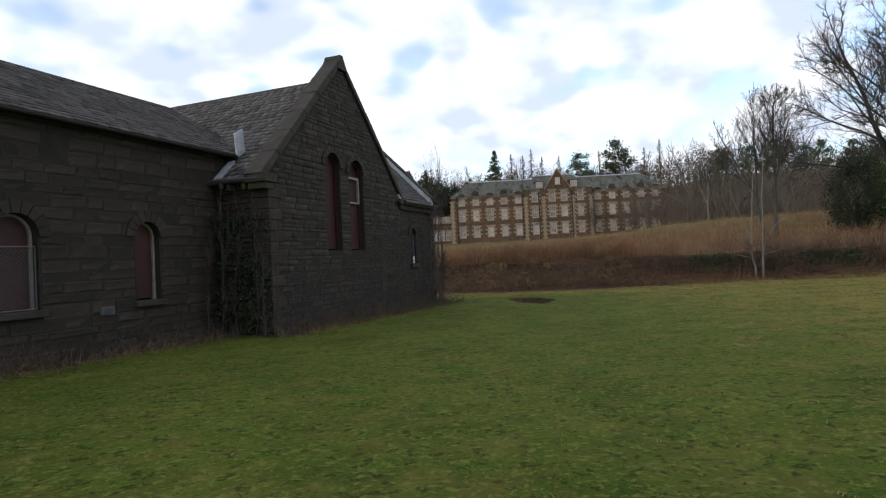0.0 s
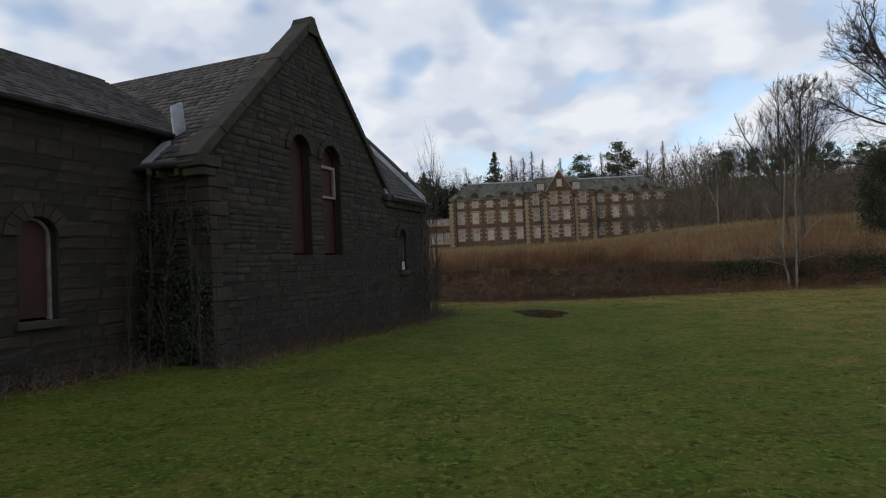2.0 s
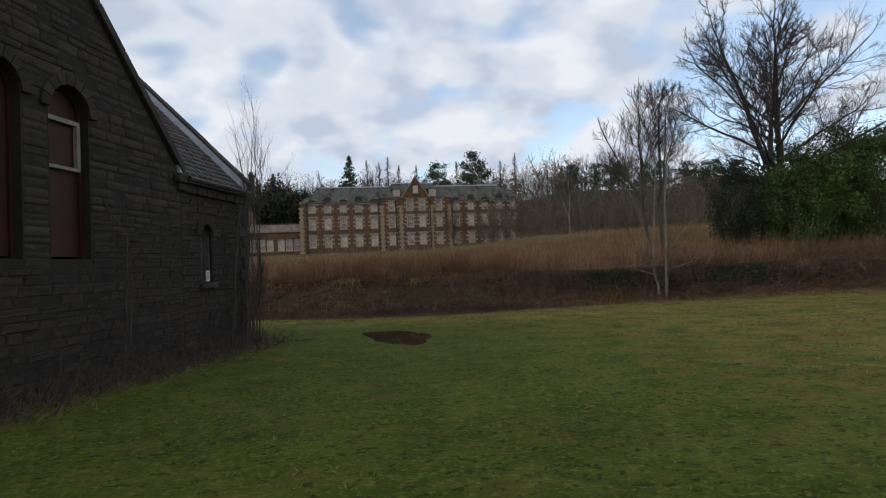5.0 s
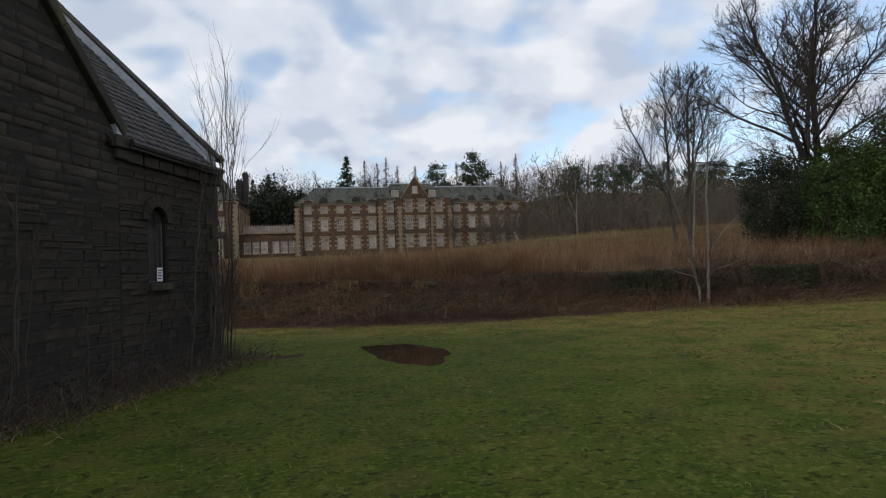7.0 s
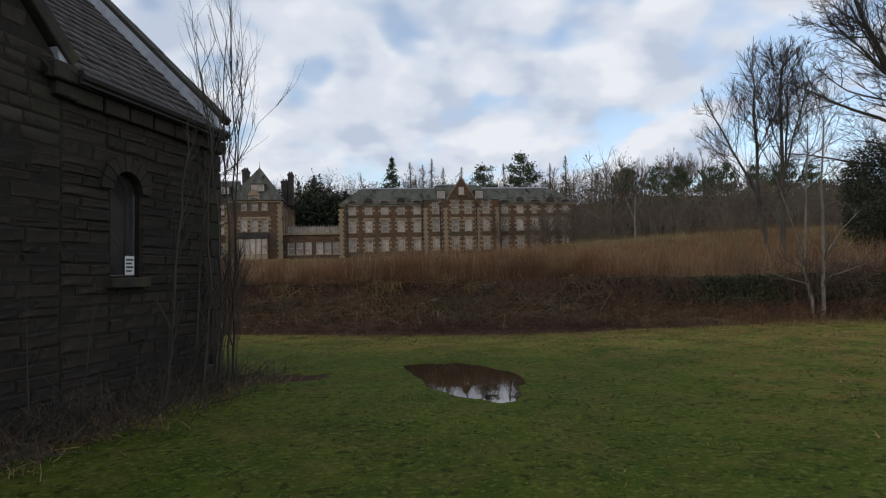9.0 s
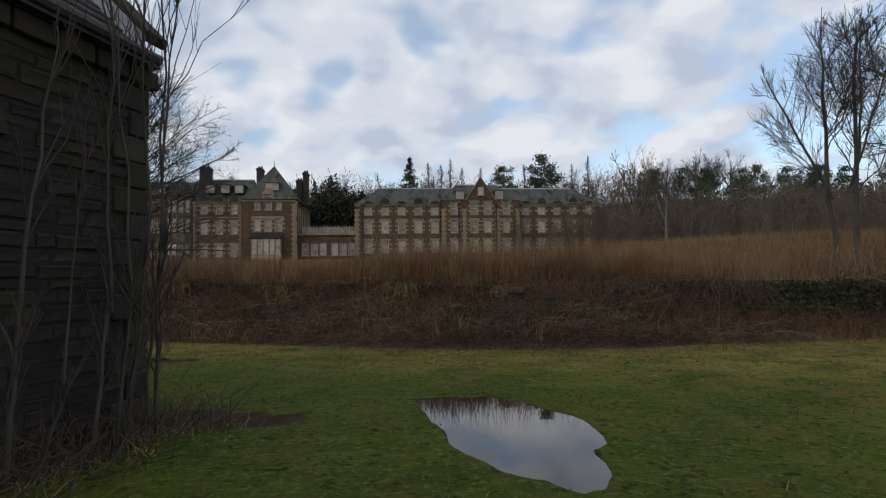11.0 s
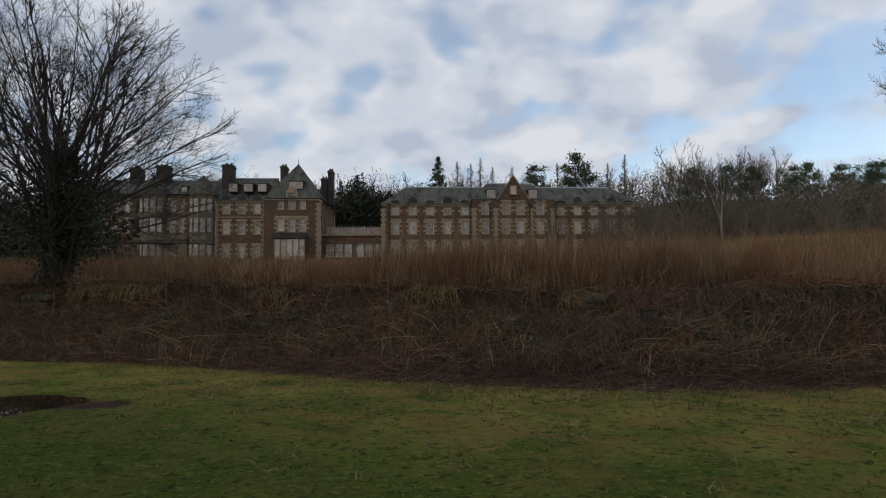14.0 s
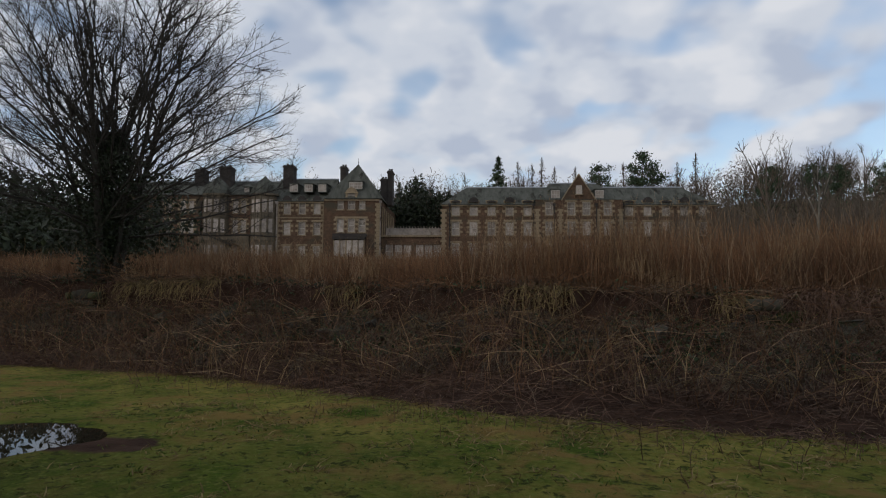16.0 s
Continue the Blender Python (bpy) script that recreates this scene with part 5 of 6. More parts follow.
# stones shed from the wall, showing through the bank
for x, d, sz in [(-5.5, -0.35, 0.3), (-5.2, -0.3, 0.24), (-5.9, -0.5, 0.22), (-2.6, -0.7, 0.16), (0.6, -1.1, 0.2), (3.1, -1.4, 0.2), (6.2, -0.5, 0.3), (7.2, -0.4, 0.24), (7.6, -0.9, 0.18)] + [(rb.uniform(-13, 9), rb.uniform(-1.0, -0.1), rb.uniform(0.14, 0.3)) for _ in range(46)]:
    y = float(np.interp(x, *FACE)) + d
    ob = new("stone", rb.choice(RUB))
    ob.parent = bench_wall
    ob.matrix_basis = Matrix.Translation((x, y, float(height(x, y)) - 0.03)) @ Matrix.Rotation(-math.pi / 2 + rb.uniform(-0.5, 0.5), 4, "Z") @ Matrix.Rotation(rb.uniform(-0.4, 0.4), 4, "X") @ Matrix.Diagonal((sz * 0.8, sz * 1.2, sz * 0.8, 1))
# close stand of tall stems right behind the wall head
p = scatter(11000, -9, 10, 0.5, 3.4)
p = p[clumpy(p[:, 0], p[:, 1], 0.7, 14.0) > -0.3]
stalks("dead_stems", p, 0.7, 1.35, 0.16, 0.006, M_STEM, "close stand of tall dead red-brown stems on the wall head", "dead stems", 3, 2, gain=0.66 + 0.5 * smooth_step(-2, 4, p[:, 0]))

# red canes hanging down the wall face, litter of canes along the foot, and a few stems that overtop the rest
p = scatter(5200, 5.5, 27, -0.12, 0.3)
p = p[clumpy(p[:, 0], p[:, 1], 0.5, 41.0) > -0.15]
n = len(p)
p[:, 2] = 1.2 + rng.normal(0, 0.08, n)
way = unit(np.stack([rng.normal(0, 0.35, n), rng.normal(-0.7, 0.2, n), rng.uniform(0.0, 0.7, n)], 1))
v, q, _ = canes(p, way, rng.uniform(0.5, 1.1, n), np.full(n, 0.006), np.full(n, 0.003), np.stack([rng.normal(0, 0.2, n), rng.uniform(0.1, 0.4, n), -rng.uniform(0.7, 1.3, n)], 1), 4, 2, 0.015)
tagged(array_part("hanging_canes", v, q, M_BRAMBLE), "red-brown bramble canes hanging down the wall face", "brambles", kind="stuff")
x = rng.uniform(-10, 20, 5200)
y = np.interp(x, *FOOT) + rng.uniform(-0.35, 1.5, 5200)
n = len(x)
way = unit(np.stack([rng.normal(0, 1, n), rng.normal(-0.2, 0.7, n), rng.uniform(0.0, 0.5, n)], 1))
v, q, _ = canes(np.stack([x, y, height(x, y) + 0.01], 1), way, rng.uniform(0.2, 0.7, n), np.full(n, 0.006), np.full(n, 0.003), np.stack([np.zeros(n), np.zeros(n), -rng.uniform(0.1, 0.5, n)], 1), 3, 2, 0.03)
v[:, 2] = np.maximum(v[:, 2], height(v[:, 0], v[:, 1]) + 0.005)
tagged(array_part("cane_litter", v, q, M_BRAMBLE), "fallen red-brown canes along the foot of the bank", "brambles", kind="stuff")
p = scatter(500, 0.5, 8.5, 0.5, 2.6)
stalks("tall_dead_stems", p, 1.4, 2.0, 0.14, 0.006, M_PALE_LIT_STEM, "tallest dead stems standing above the rest", "dead stems", 3, 2)
p = scatter(6000, 17.5, 40, -2.6, -0.4)
stalks("bank_foot_straw", p, 0.15, 0.55, 0.8, 0.008, M_STRAW, "pale dead grass along the foot of the bramble bank", "grass", 3, 2, 0.03, 0.5)

# moss and ivy sprays on the open stretch of wall, straw hanging from its head
nm = 15000
x = rng.uniform(8.5, 26, nm)
k = np.array([noise.noise((a * 0.5, 3.0, 1.0)) for a in x]) > -0.35
x = x[k]
y = np.interp(x, *FACE) - np.abs(rng.normal(0.06, 0.06, len(x)))
v, q = leaves(np.stack([x, y, rng.uniform(0.1, 1.0, len(x)) ** 0.6 * 1.3], 1), 0.055)
tagged(array_part("wall_moss", v, q, M_IVY), "dark moss and ivy sprays on the wall face", "moss", kind="stuff")
p = scatter(11000, -14, 28, 0.2, 0.7)
p = p[clumpy(p[:, 0], p[:, 1], 0.7, 12.0) > 0.08]
n = len(p)
way = unit(np.stack([rng.normal(0, 0.5, n), rng.normal(-0.9, 0.3, n), rng.uniform(0.1, 0.9, n)], 1))
v, q, _ = canes(p, way, rng.uniform(0.25, 0.75, n), np.full(n, 0.01), np.full(n, 0.003), np.stack([np.zeros(n), np.zeros(n), -rng.uniform(0.5, 1.4, n)], 1), 4, 2, 0.02)
tagged(array_part("hanging_grass", v, q, M_STRAW), "dead straw hanging over the wall head", "grass", kind="stuff")

# ---- trees ----
def z_at(x, y):
    return float(height(x, y)) - 0.05


# ivied tree on the terrace beside the hall
stems = []
for i in range(6):
    a = i * 2.4
    stems.append(((0.28 * math.cos(a), 0.22 * math.sin(a), 0), (0.2 * math.cos(a), 0.2 * math.sin(a), 1), rng.uniform(5.5, 7.6), rng.uniform(0.07, 0.12)))
for i in range(60):
    a, tilt = i * 2.4, radians(17 + 64 * (1 - i / 60) + rng.uniform(-8, 8))
    stems.append(((0.25 * math.cos(a), 0.25 * math.sin(a), 1.3 + 2.9 * i / 60), (math.sin(tilt) * math.cos(a), math.sin(tilt) * math.sin(a), math.cos(tilt)), rng.uniform(4.4, 5.4), rng.uniform(0.022, 0.042)))
left_tree = bare_tree("tree", pose(-9.75, 44.4, z_at(-9.75, 44.4)), stems, [(11, 0.2, 36, 0.42, 0.38, 5, 3), (8, 0.12, 40, 0.45, 0.52, 3, 2), (6, 0.15, 40, 0.55, 0.85, 2, 2)], M_BARKD, M_BARKD, "dense round bare tree with an ivied trunk", 0.06, env=(4.75, 5.5, 5.0), lift=0.12)
n = 15000
ang = rng.uniform(0, 6.28, n)
zz = rng.uniform(0.0, 1.0, n) ** 0.8 * 4.3
rad = 1.3 * np.abs(rng.normal(0.5, 0.42, n)) * (0.5 + 0.75 * smooth_step(0.5, 2.6, zz)) * (1 - 0.75 * smooth_step(2.6, 4.4, zz)) * (1 + 0.3 * np.sin(3 * ang + zz))
v, q = leaves(np.stack([np.cos(ang) * rad, np.sin(ang) * rad, zz], 1), 0.06)
array_part("ivy", v, q, M_TRUNKIVY, left_tree, "dark green ivy round the trunk")

# pale twin-stemmed birch in front of the wall
BX_, BY_ = 16.42, 35.1
bare_tree("birch_tree", pose(BX_, BY_, z_at(BX_, BY_)), [((0.16, 0, 0), (0.07, 0, 1), 2.6, 0.085), ((-0.12, 0, 0), (-0.1, 0.05, 1), 2.4, 0.07), ((0.33, 0, 2.4), (-0.02, 0.03, 1), 4.6, 0.055), ((-0.34, 0.1, 2.2), (0.12, 0.0, 1), 4.2, 0.045), ((-0.34, 0.1, 2.2), (-0.32, 0.0, 1), 3.2, 0.03), ((0.33, 0, 2.3), (0.6, 0.1, 0.7), 2.4, 0.026), ((0.3, 0, 1.5), (0.9, 0.1, 0.25), 2.2, 0.018), ((-0.25, 0, 1.3), (-0.9, 0.1, 0.3), 2.2, 0.018)], [(10, 0.2, 46, 0.36, 0.3, 5, 4), (6, 0.2, 38, 0.5, 0.45, 4, 3), (4, 0.2, 34, 0.5, 0.7, 2, 2)], M_BIRCH, M_GREYTWIG, "pale twin-stemmed bare birch by the wall", 0.25, 1)
# grey tree behind it, then the big tree and its evergreen neighbours
bare_tree("tree", pose(21.6, 44.0, z_at(21.6, 44)), [((0.3, 0, 0), (0.0, 0, 1), 10.0, 0.13), ((-0.6, 0, 0), (-0.04, 0.1, 1), 9.4, 0.12), ((0.2, 0, 3.5), (0.3, 0.1, 1), 6.5, 0.07), ((-0.7, 0, 3.2), (-0.45, 0.1, 1), 6.4, 0.07), ((0.2, 0.1, 3.8), (0.1, -0.4, 1), 5.4, 0.06)], [(14, 0.25, 42, 0.42, 0.24, 5, 4), (10, 0.15, 38, 0.5, 0.55, 4, 3), (9, 0.15, 38, 0.5, 0.75, 2, 2), (3, 0.2, 36, 0.55, 0.9, 2, 2)], M_BARK, M_TWIG, "slender grey bare tree above the wall", 0.25, env=(7.2, 3.9, 4.5))
limbs = [((-0.35, 0, 0), (-0.02, 0, 1), 6.0, 0.34), ((0.55, 0.2, 0), (0.02, 0.02, 1), 13.5, 0.27), ((-0.45, 0, 5.9), (-0.28, 0.05, 1), 9.0, 0.2), ((-0.3, 0, 5.9), (0.2, 0.1, 1), 9.0, 0.17)]
for i in range(15):
    a, z = i * 2.4 + 0.4, 4.2 + 0.42 * i
    limbs.append(((0.2 + 0.1 * math.cos(a), 0.1 * math.sin(a), z), (math.cos(a), math.sin(a), 0.22 + 0.07 * i), rng.uniform(6.0, 8.0), rng.uniform(0.07, 0.11)))
bare_tree("tree", pose(30.6, 44.2, z_at(30.6, 44.2)), limbs, [(13, 0.15, 42, 0.46, 0.3, 6, 4), (9, 0.12, 40, 0.45, 0.5, 4, 3), (8, 0.15, 40, 0.5, 0.7, 2, 2), (3, 0.2, 36, 0.55, 0.9, 2, 2)], M_BARKD, M_TWIG, "large bare spreading tree with two trunks", 0.12, env=(10.6, 8.2, 8.6), lift=0.2)


def bush(name, m, w, h, count, leaf, mat, label, stems_n=12):
    b = thing(name, m, label, "bush")
    cl = rng.normal(0, 1, (150, 3))
    cl = unit(cl) * rng.uniform(0.2, 1.15, (150, 1)) ** 0.6
    cl = cl * np.array([w, w * 0.8, h * 0.5]) + np.array([0, 0, h * 0.5])
    pick = rng.integers(0, 150, count)
    pts = cl[pick] + rng.normal(0, 1, (count, 3)) * np.array([w * 0.09, w * 0.09, h * 0.05])
    pts[:, 2] = np.maximum(pts[:, 2], 0.3)
    v, q = leaves(pts, leaf)
    array_part("foliage", v, q, mat, b)
    st = [((rng.normal(0, w * 0.3), rng.normal(0, w * 0.2), 0), (rng.normal(0, 0.3), rng.normal(0, 0.3), 1), h * 0.7, 0.05) for _ in range(stems_n)]
    for one in st:
        out, _ = grow([one], [(5, 0.3, 35, 0.5, 0.5, 3, 3)])
        array_part("stem", *merge(out), M_BARKD, b)
    return b


bush("evergreen_bush", pose(35.2, 42.5, z_at(35.2, 42.5)), 3.7, 8.4, 50000, 0.1, M_LAUREL, "tall evergreen laurel bush at the field edge")
bush("evergreen_bush", pose(31.0, 42.6, z_at(31.0, 42.6)), 2.6, 7.0, 32000, 0.08, M_LAUREL, "glossy evergreen bush beneath the big tree")
bush("evergreen_bush", pose(27.9, 44.0, z_at(27.9, 44.0)), 2.2, 6.4, 22000, 0.07, M_TRUNKIVY, "dark ivied scrub bush beneath the big tree")

# slender pale tree standing alone before the wood
bare_tree("tree", pose(33.0, 84.3, z_at(33.0, 84.3)), [((0, 0, 0), (0.02, 0, 1), 7.2, 0.12), ((0, 0, 2.6), (-0.35, 0.1, 1), 4.4, 0.07), ((0, 0, 2.9), (0.3, 0, 1), 4.4, 0.07)], [(10, 0.3, 30, 0.42, 0.4, 3, 3), (7, 0.15, 34, 0.5, 0.6, 2, 2)], M_BIRCH, M_BARK, "slender pale bare tree before the wood", 0.3, 1, env=(5.2, 2.5, 3.4))

# far woodland: a few kinds, repeated
far_kinds = []
for i in range(3):
    st = [((0, 0, 0), (0.03, 0, 1), 5.5 + i, 0.15)]
    for k in range(9):
        a, tilt = k * 2.4 + i, radians(rng.uniform(14, 58))
        st.append(((0, 0, 1.6 + 0.3 * k), (math.sin(tilt) * math.cos(a), math.sin(tilt) * math.sin(a), math.cos(tilt)), rng.uniform(4, 5.5), 0.07))
    far_kinds.append(bare_tree("woodland_tree", pose(0, 0, -50), st, [(6, 0.15, 34, 0.5, 0.45, 2, 3), (6, 0.15, 36, 0.5, 0.65, 1, 2), (4, 0.15, 38, 0.6, 1.0, 1, 2)], M_FARTWIG, M_FARTWIG, "bare brown woodland tree on the hillside", 0.2, 2, "hillside trees", (5.9, 3.3 + 0.3 * i, 4.6)))


def conifer(h, spread_r, tiers, label, pine=False, thin=False):
    t = thing("conifer", pose(0, 0, -60), label, "tree", "hillside conifers")
    bm = bmesh.new()
    rod(bm, (0, 0, 0), (0, 0, h), 0.2, 6, 0.03)
    part("trunk", bm, M_BARKD, t)
    chunks = []
    if pine:
        for _ in range(44):
            zf = rng.uniform(0.3, 1.0)
            reach = spread_r * math.sqrt(max(1.05 - ((zf - 0.55) / 0.48) ** 2, 0.02)) * rng.uniform(0.15, 1.0)
            a = rng.uniform(0, 6.28)
            c = np.array([reach * math.cos(a), reach * math.sin(a), h * zf])
            pts = c + rng.normal(0, 1, (85, 3)) * np.array([0.5, 0.5, 0.36])
            chunks.append(leaves(pts, 0.2, long=2.2))
    else:
        for i in range(tiers):
            f = i / tiers
            z = h * (0.12 + 0.86 * f)
            rr = spread_r * (1 - f) + 0.05
            n = 10 if not thin else 9
            for a in rng.uniform(0, 6.28, n):
                L = rr * rng.uniform(0.5, 1.1)
                m = 16 if not thin else 9
                s = rng.uniform(0.1, 1, m)
                pts = np.stack([np.cos(a) * L * s, np.sin(a) * L * s, z + rng.uniform(0, h / tiers) - 0.3 * L * s + rng.normal(0, 0.08, m)], 1)
                chunks.append(leaves(pts + rng.normal(0, 0.08, (m, 3)), (0.3 if not thin else 0.17) * (1.1 - 0.7 * f), long=2.0))
    array_part("crown", *merge(chunks), M_CONIFER if not thin else M_FARTWIG, t)
    return t


spruce = conifer(12, 4.0, 18, "dark green spruce on the hillside")
larch = conifer(11, 3.0, 17, "bare brown larch on the hillside", thin=True)
pine = conifer(12, 3.1, 8, "dark scots pine on the hillside", pine=True)


def plant(kind, x, y, scale, turn):
    m = pose(x, y, z_at(x, y), 0, 0, turn)
    c = copy_thing(kind, m)
    c.scale = (scale, scale, scale * random.uniform(0.92, 1.1))
    return c


tr = random.Random(21)
for i in range(52):
    x = -46 + i * 2.8 + tr.uniform(-1, 1)
    plant(far_kinds[i % 3], x, 158 + tr.uniform(-8, 16), tr.uniform(1.05, 1.35), tr.uniform(0, 360))
for i in range(57):
    x = 27 + (i % 19) * 3.8 + tr.uniform(-1.5, 1.5)
    y = 92 + tr.uniform(-8, 12) + (i // 19) * 12
    plant(far_kinds[i % 3], x, y, tr.uniform(0.6, 0.9), tr.uniform(0, 360))
for i in range(30):
    plant(far_kinds[i % 3], -42 - (i % 15) * 5.0 + tr.uniform(-1.5, 1.5), 84 + (i // 15) * 16 + tr.uniform(-8, 8), tr.uniform(0.65, 0.95), tr.uniform(0, 360))
for x, y, s in ((8.3, 165, 1.55), (-11, 170, 1.05), (-15, 172, 1.0), (-46, 100, 0.7), (-52, 96, 0.8), (-60, 92, 0.8), (-68, 96, 0.9)):
    plant(spruce, x, y, s, 40 * x)
for i, x in enumerate((13, 15.8, 18.4, 21, 25.3, 36, 44, 48, 52)):
    plant(larch, x, 165 + tr.uniform(-3, 4), tr.uniform(1.3, 1.5), i * 70)
for x, y, s in ((31.4, 165, 1.25), (40.9, 165, 1.5), (62, 150, 1.0), (68, 146, 1.0), (75, 150, 0.95), (81, 140, 1.0), (88, 140, 1.0), (94, 138, 1.0), (100, 138, 1.0), (72, 132, 0.9), (84, 128, 0.9), (110, 138, 1.0), (118, 136, 1.0)):
    plant(pine, x, y, s, 31 * x)
for x, y, sc in ((37.0, 101, 1.55), (43.5, 104, 1.5), (41, 128, 1.3), (52, 108, 1.1), (66, 98, 1.0), (74, 96, 1.05)):
    plant(far_kinds[int(x) % 3], x, y, sc, 31 * x)
for k in (*far_kinds, spruce, larch, pine):
    for o in (*k.children, k):
        bpy.data.objects.remove(o)


def wood_mass(count, x0, x1, y0, y1, h0, h1, label, r=0.05):
    p = np.stack([rng.uniform(x0, x1, count), rng.uniform(y0, y1, count)], 1)
    p = np.concatenate([p, height(p[:, 0], p[:, 1])[:, None]], 1)
    out, _ = grow([(tuple(a), (rng.normal(0, 0.1), rng.normal(0, 0.1), 1), rng.uniform(h0, h1), r) for a in p], [(9, 0.2, 32, 0.42, 0.5, 1, 2), (4, 0.2, 34, 0.5, 0.9, 1, 2)])
    tagged(array_part("wood_undergrowth", *merge(out), M_FARTWIG), label, "woodland", kind="stuff")


wood_mass(320, -55, 110, 150, 182, 5, 9, "dark leafless undergrowth in the hillside wood", 0.055)
wood_mass(260, 60, 130, 112, 140, 4, 8, "dark leafless undergrowth in the hillside wood", 0.05)
wood_mass(240, -130, -38, 78, 118, 3, 7, "dark leafless undergrowth beside the grounds", 0.05)

def thicket(count, x0, x1, y0, y1, top, mat, label, size=0.16, long=4.5):
    """A far mass of twigs or needles, thinning upwards with an uneven head."""
    x, y = rng.uniform(x0, x1, count), rng.uniform(y0, y1, count)
    head = top * (0.75 + 0.5 * clumpy(x, y, 0.16, 4.0) + 0.25 * clumpy(x, y, 0.5, 8.0))
    v, q = leaves(np.stack([x, y, height(x, y) + head * rng.uniform(0, 1, count) ** 0.75], 1), size, long=long)
    tagged(array_part("thicket", v, q, mat), label, "thicket", kind="stuff")


thicket(40000, -60, 70, 148, 166, 14, M_FARTWIG, "dense brown twig mass of the hillside wood")
thicket(8000, -60, 60, 150, 168, 10, M_CONIFER, "dark evergreen growth in the hillside wood", 0.3, 2.0)
thicket(36000, 40, 125, 104, 130, 8.5, M_FARTWIG, "dense brown twig mass at the wood's edge")
thicket(9000, 50, 130, 118, 138, 9, M_CONIFER, "dark evergreen growth at the wood's edge", 0.3, 2.0)
thicket(26000, -125, -44, 80, 112, 8, M_FARTWIG, "dense brown twig mass beside the grounds")
thicket(16000, -20, 2, 146, 162, 13, M_TRUNKIVY, "dark evergreen growth behind the link block", 0.4, 2.2)
thicket(34000, -75, -24, 62, 84, 7.5, M_TRUNKIVY, "dark evergreen shrubs beside the grounds", 0.24, 2.2)

# brown undergrowth below the woods and round the block's far end
p = np.stack([rng.uniform(24, 100, 760), rng.uniform(70, 124, 760)], 1)
p = p[(p[:, 0] > 26 - (p[:, 1] - 124) * 0.16)]
p = np.concatenate([p, height(p[:, 0], p[:, 1])[:, None]], 1)
out, _ = grow([(tuple(a), (rng.normal(0, 0.2), rng.normal(0, 0.2), 1), rng.uniform(1.5, 4.2), 0.022) for a in p], [(10, 0.15, 34, 0.5, 0.6, 1, 2), (4, 0.2, 36, 0.55, 0.9, 1, 2)])
tagged(array_part("scrub", *merge(out), M_FARTWIG), "brown leafless scrub at the wood's edge", "scrub", kind="stuff")

# saplings against the hall: place along and out from the wall, height, lean, stem radius
def sapling(u, v_, h, lean, r, bark=M_BARK, twigs=8, label="thin bare sapling against the hall's wall"):
    w = hall.matrix_world @ Vector((v_, u, 0))
    a = rng.uniform(0, 6.28)
    st = [((0, 0, 0), (lean + 0.12 * math.cos(a), 0.12 * math.sin(a), 1), h * 0.36, r), ((h * 0.34 * (lean + 0.1 * math.cos(a)), h * 0.34 * 0.12 * math.sin(a), h * 0.34), (lean * 0.4 - 0.06 * math.cos(a), -0.06 * math.sin(a), 1), h * 0.66, r * 0.66)]
    return bare_tree("sapling", pose(w.x, w.y, z_at(w.x, w.y)), st, [(twigs, 0.3, 26, 0.42, 0.42, 4, 4), (5, 0.2, 28, 0.5, 0.55, 3, 3)], bark, M_TWIG, label, 0.5, 1, "saplings")


for u, v_, h, lean, r in ((23.0, 0.5, 3.6, 0.1, 0.034), (23.15, 0.6, 2.6, 0.2, 0.02), (23.9, 0.45, 4.2, 0.03, 0.032), (24.5, 0.65, 1.2, 0.1, 0.012), (24.3, 0.6, 1.5, 0.05, 0.012), (24.1, 0.7, 1.0, -0.15, 0.01),
                          (18.9, 0.45, 2.9, 0.1, 0.03), (18.7, 0.5, 2.2, 0.22, 0.018), (19.3, 0.4, 2.4, 0.05, 0.016), (20.1, 0.5, 1.8, 0.15, 0.014), (20.8, 0.4, 1.5, 0.1, 0.012), (14.4, 0.4, 1.4, 0.1, 0.012), (15.1, 0.5, 1.0, -0.2, 0.01), (16.0, 0.4, 1.5, 0.1, 0.014), (17.3, 0.4, 1.1, 0.2, 0.01), (21.6, 0.45, 1.6, 0.1, 0.014)):
    sapling(u, v_, h, lean, r)
for u, v_, h in ((24.2, 0.45, 5.0), (24.4, 0.4, 5.7), (24.65, 0.4, 6.0), (24.85, 0.45, 5.6)):
    sapling(u, v_, h, 0.02, 0.026, twigs=10, label="tall whippy bare sapling at the hall's corner")
# dark climbing shrub in the corner between wing and gable
for u, v_, h in ((13.1, -0.3, 3.3), (13.0, -0.8, 3.6), (12.9, -1.2, 3.0), (12.6, -1.45, 2.6), (12.9, 0.15, 2.2), (13.2, 0.25, 2.8)):
    sapling(u, v_, h, 0.05, 0.018, M_BARKD, 12, "dark bare shrub in the corner of the hall")

# dark leaves added to fill out the shrub and darken the corner
n = 8500
zz = rng.uniform(0, 1, n) ** 1.3 * 3.2
lv = np.stack([rng.uniform(WING_X + 0.06, 0.1, n), 13.35 - np.abs(rng.normal(0, 0.16, n)), zz], 1)
lv = lv[clumpy(lv[:, 0] * 2, lv[:, 2], 1.1, 6.0) > -0.05]
v, q = leaves(lv, 0.045)
corner_fill = tagged(array_part("ivy", v, q, M_TRUNKIVY), "dark leaves filling out the shrub in the corner of the hall", "ivy", kind="stuff")
corner_fill.matrix_world = hall.matrix_world

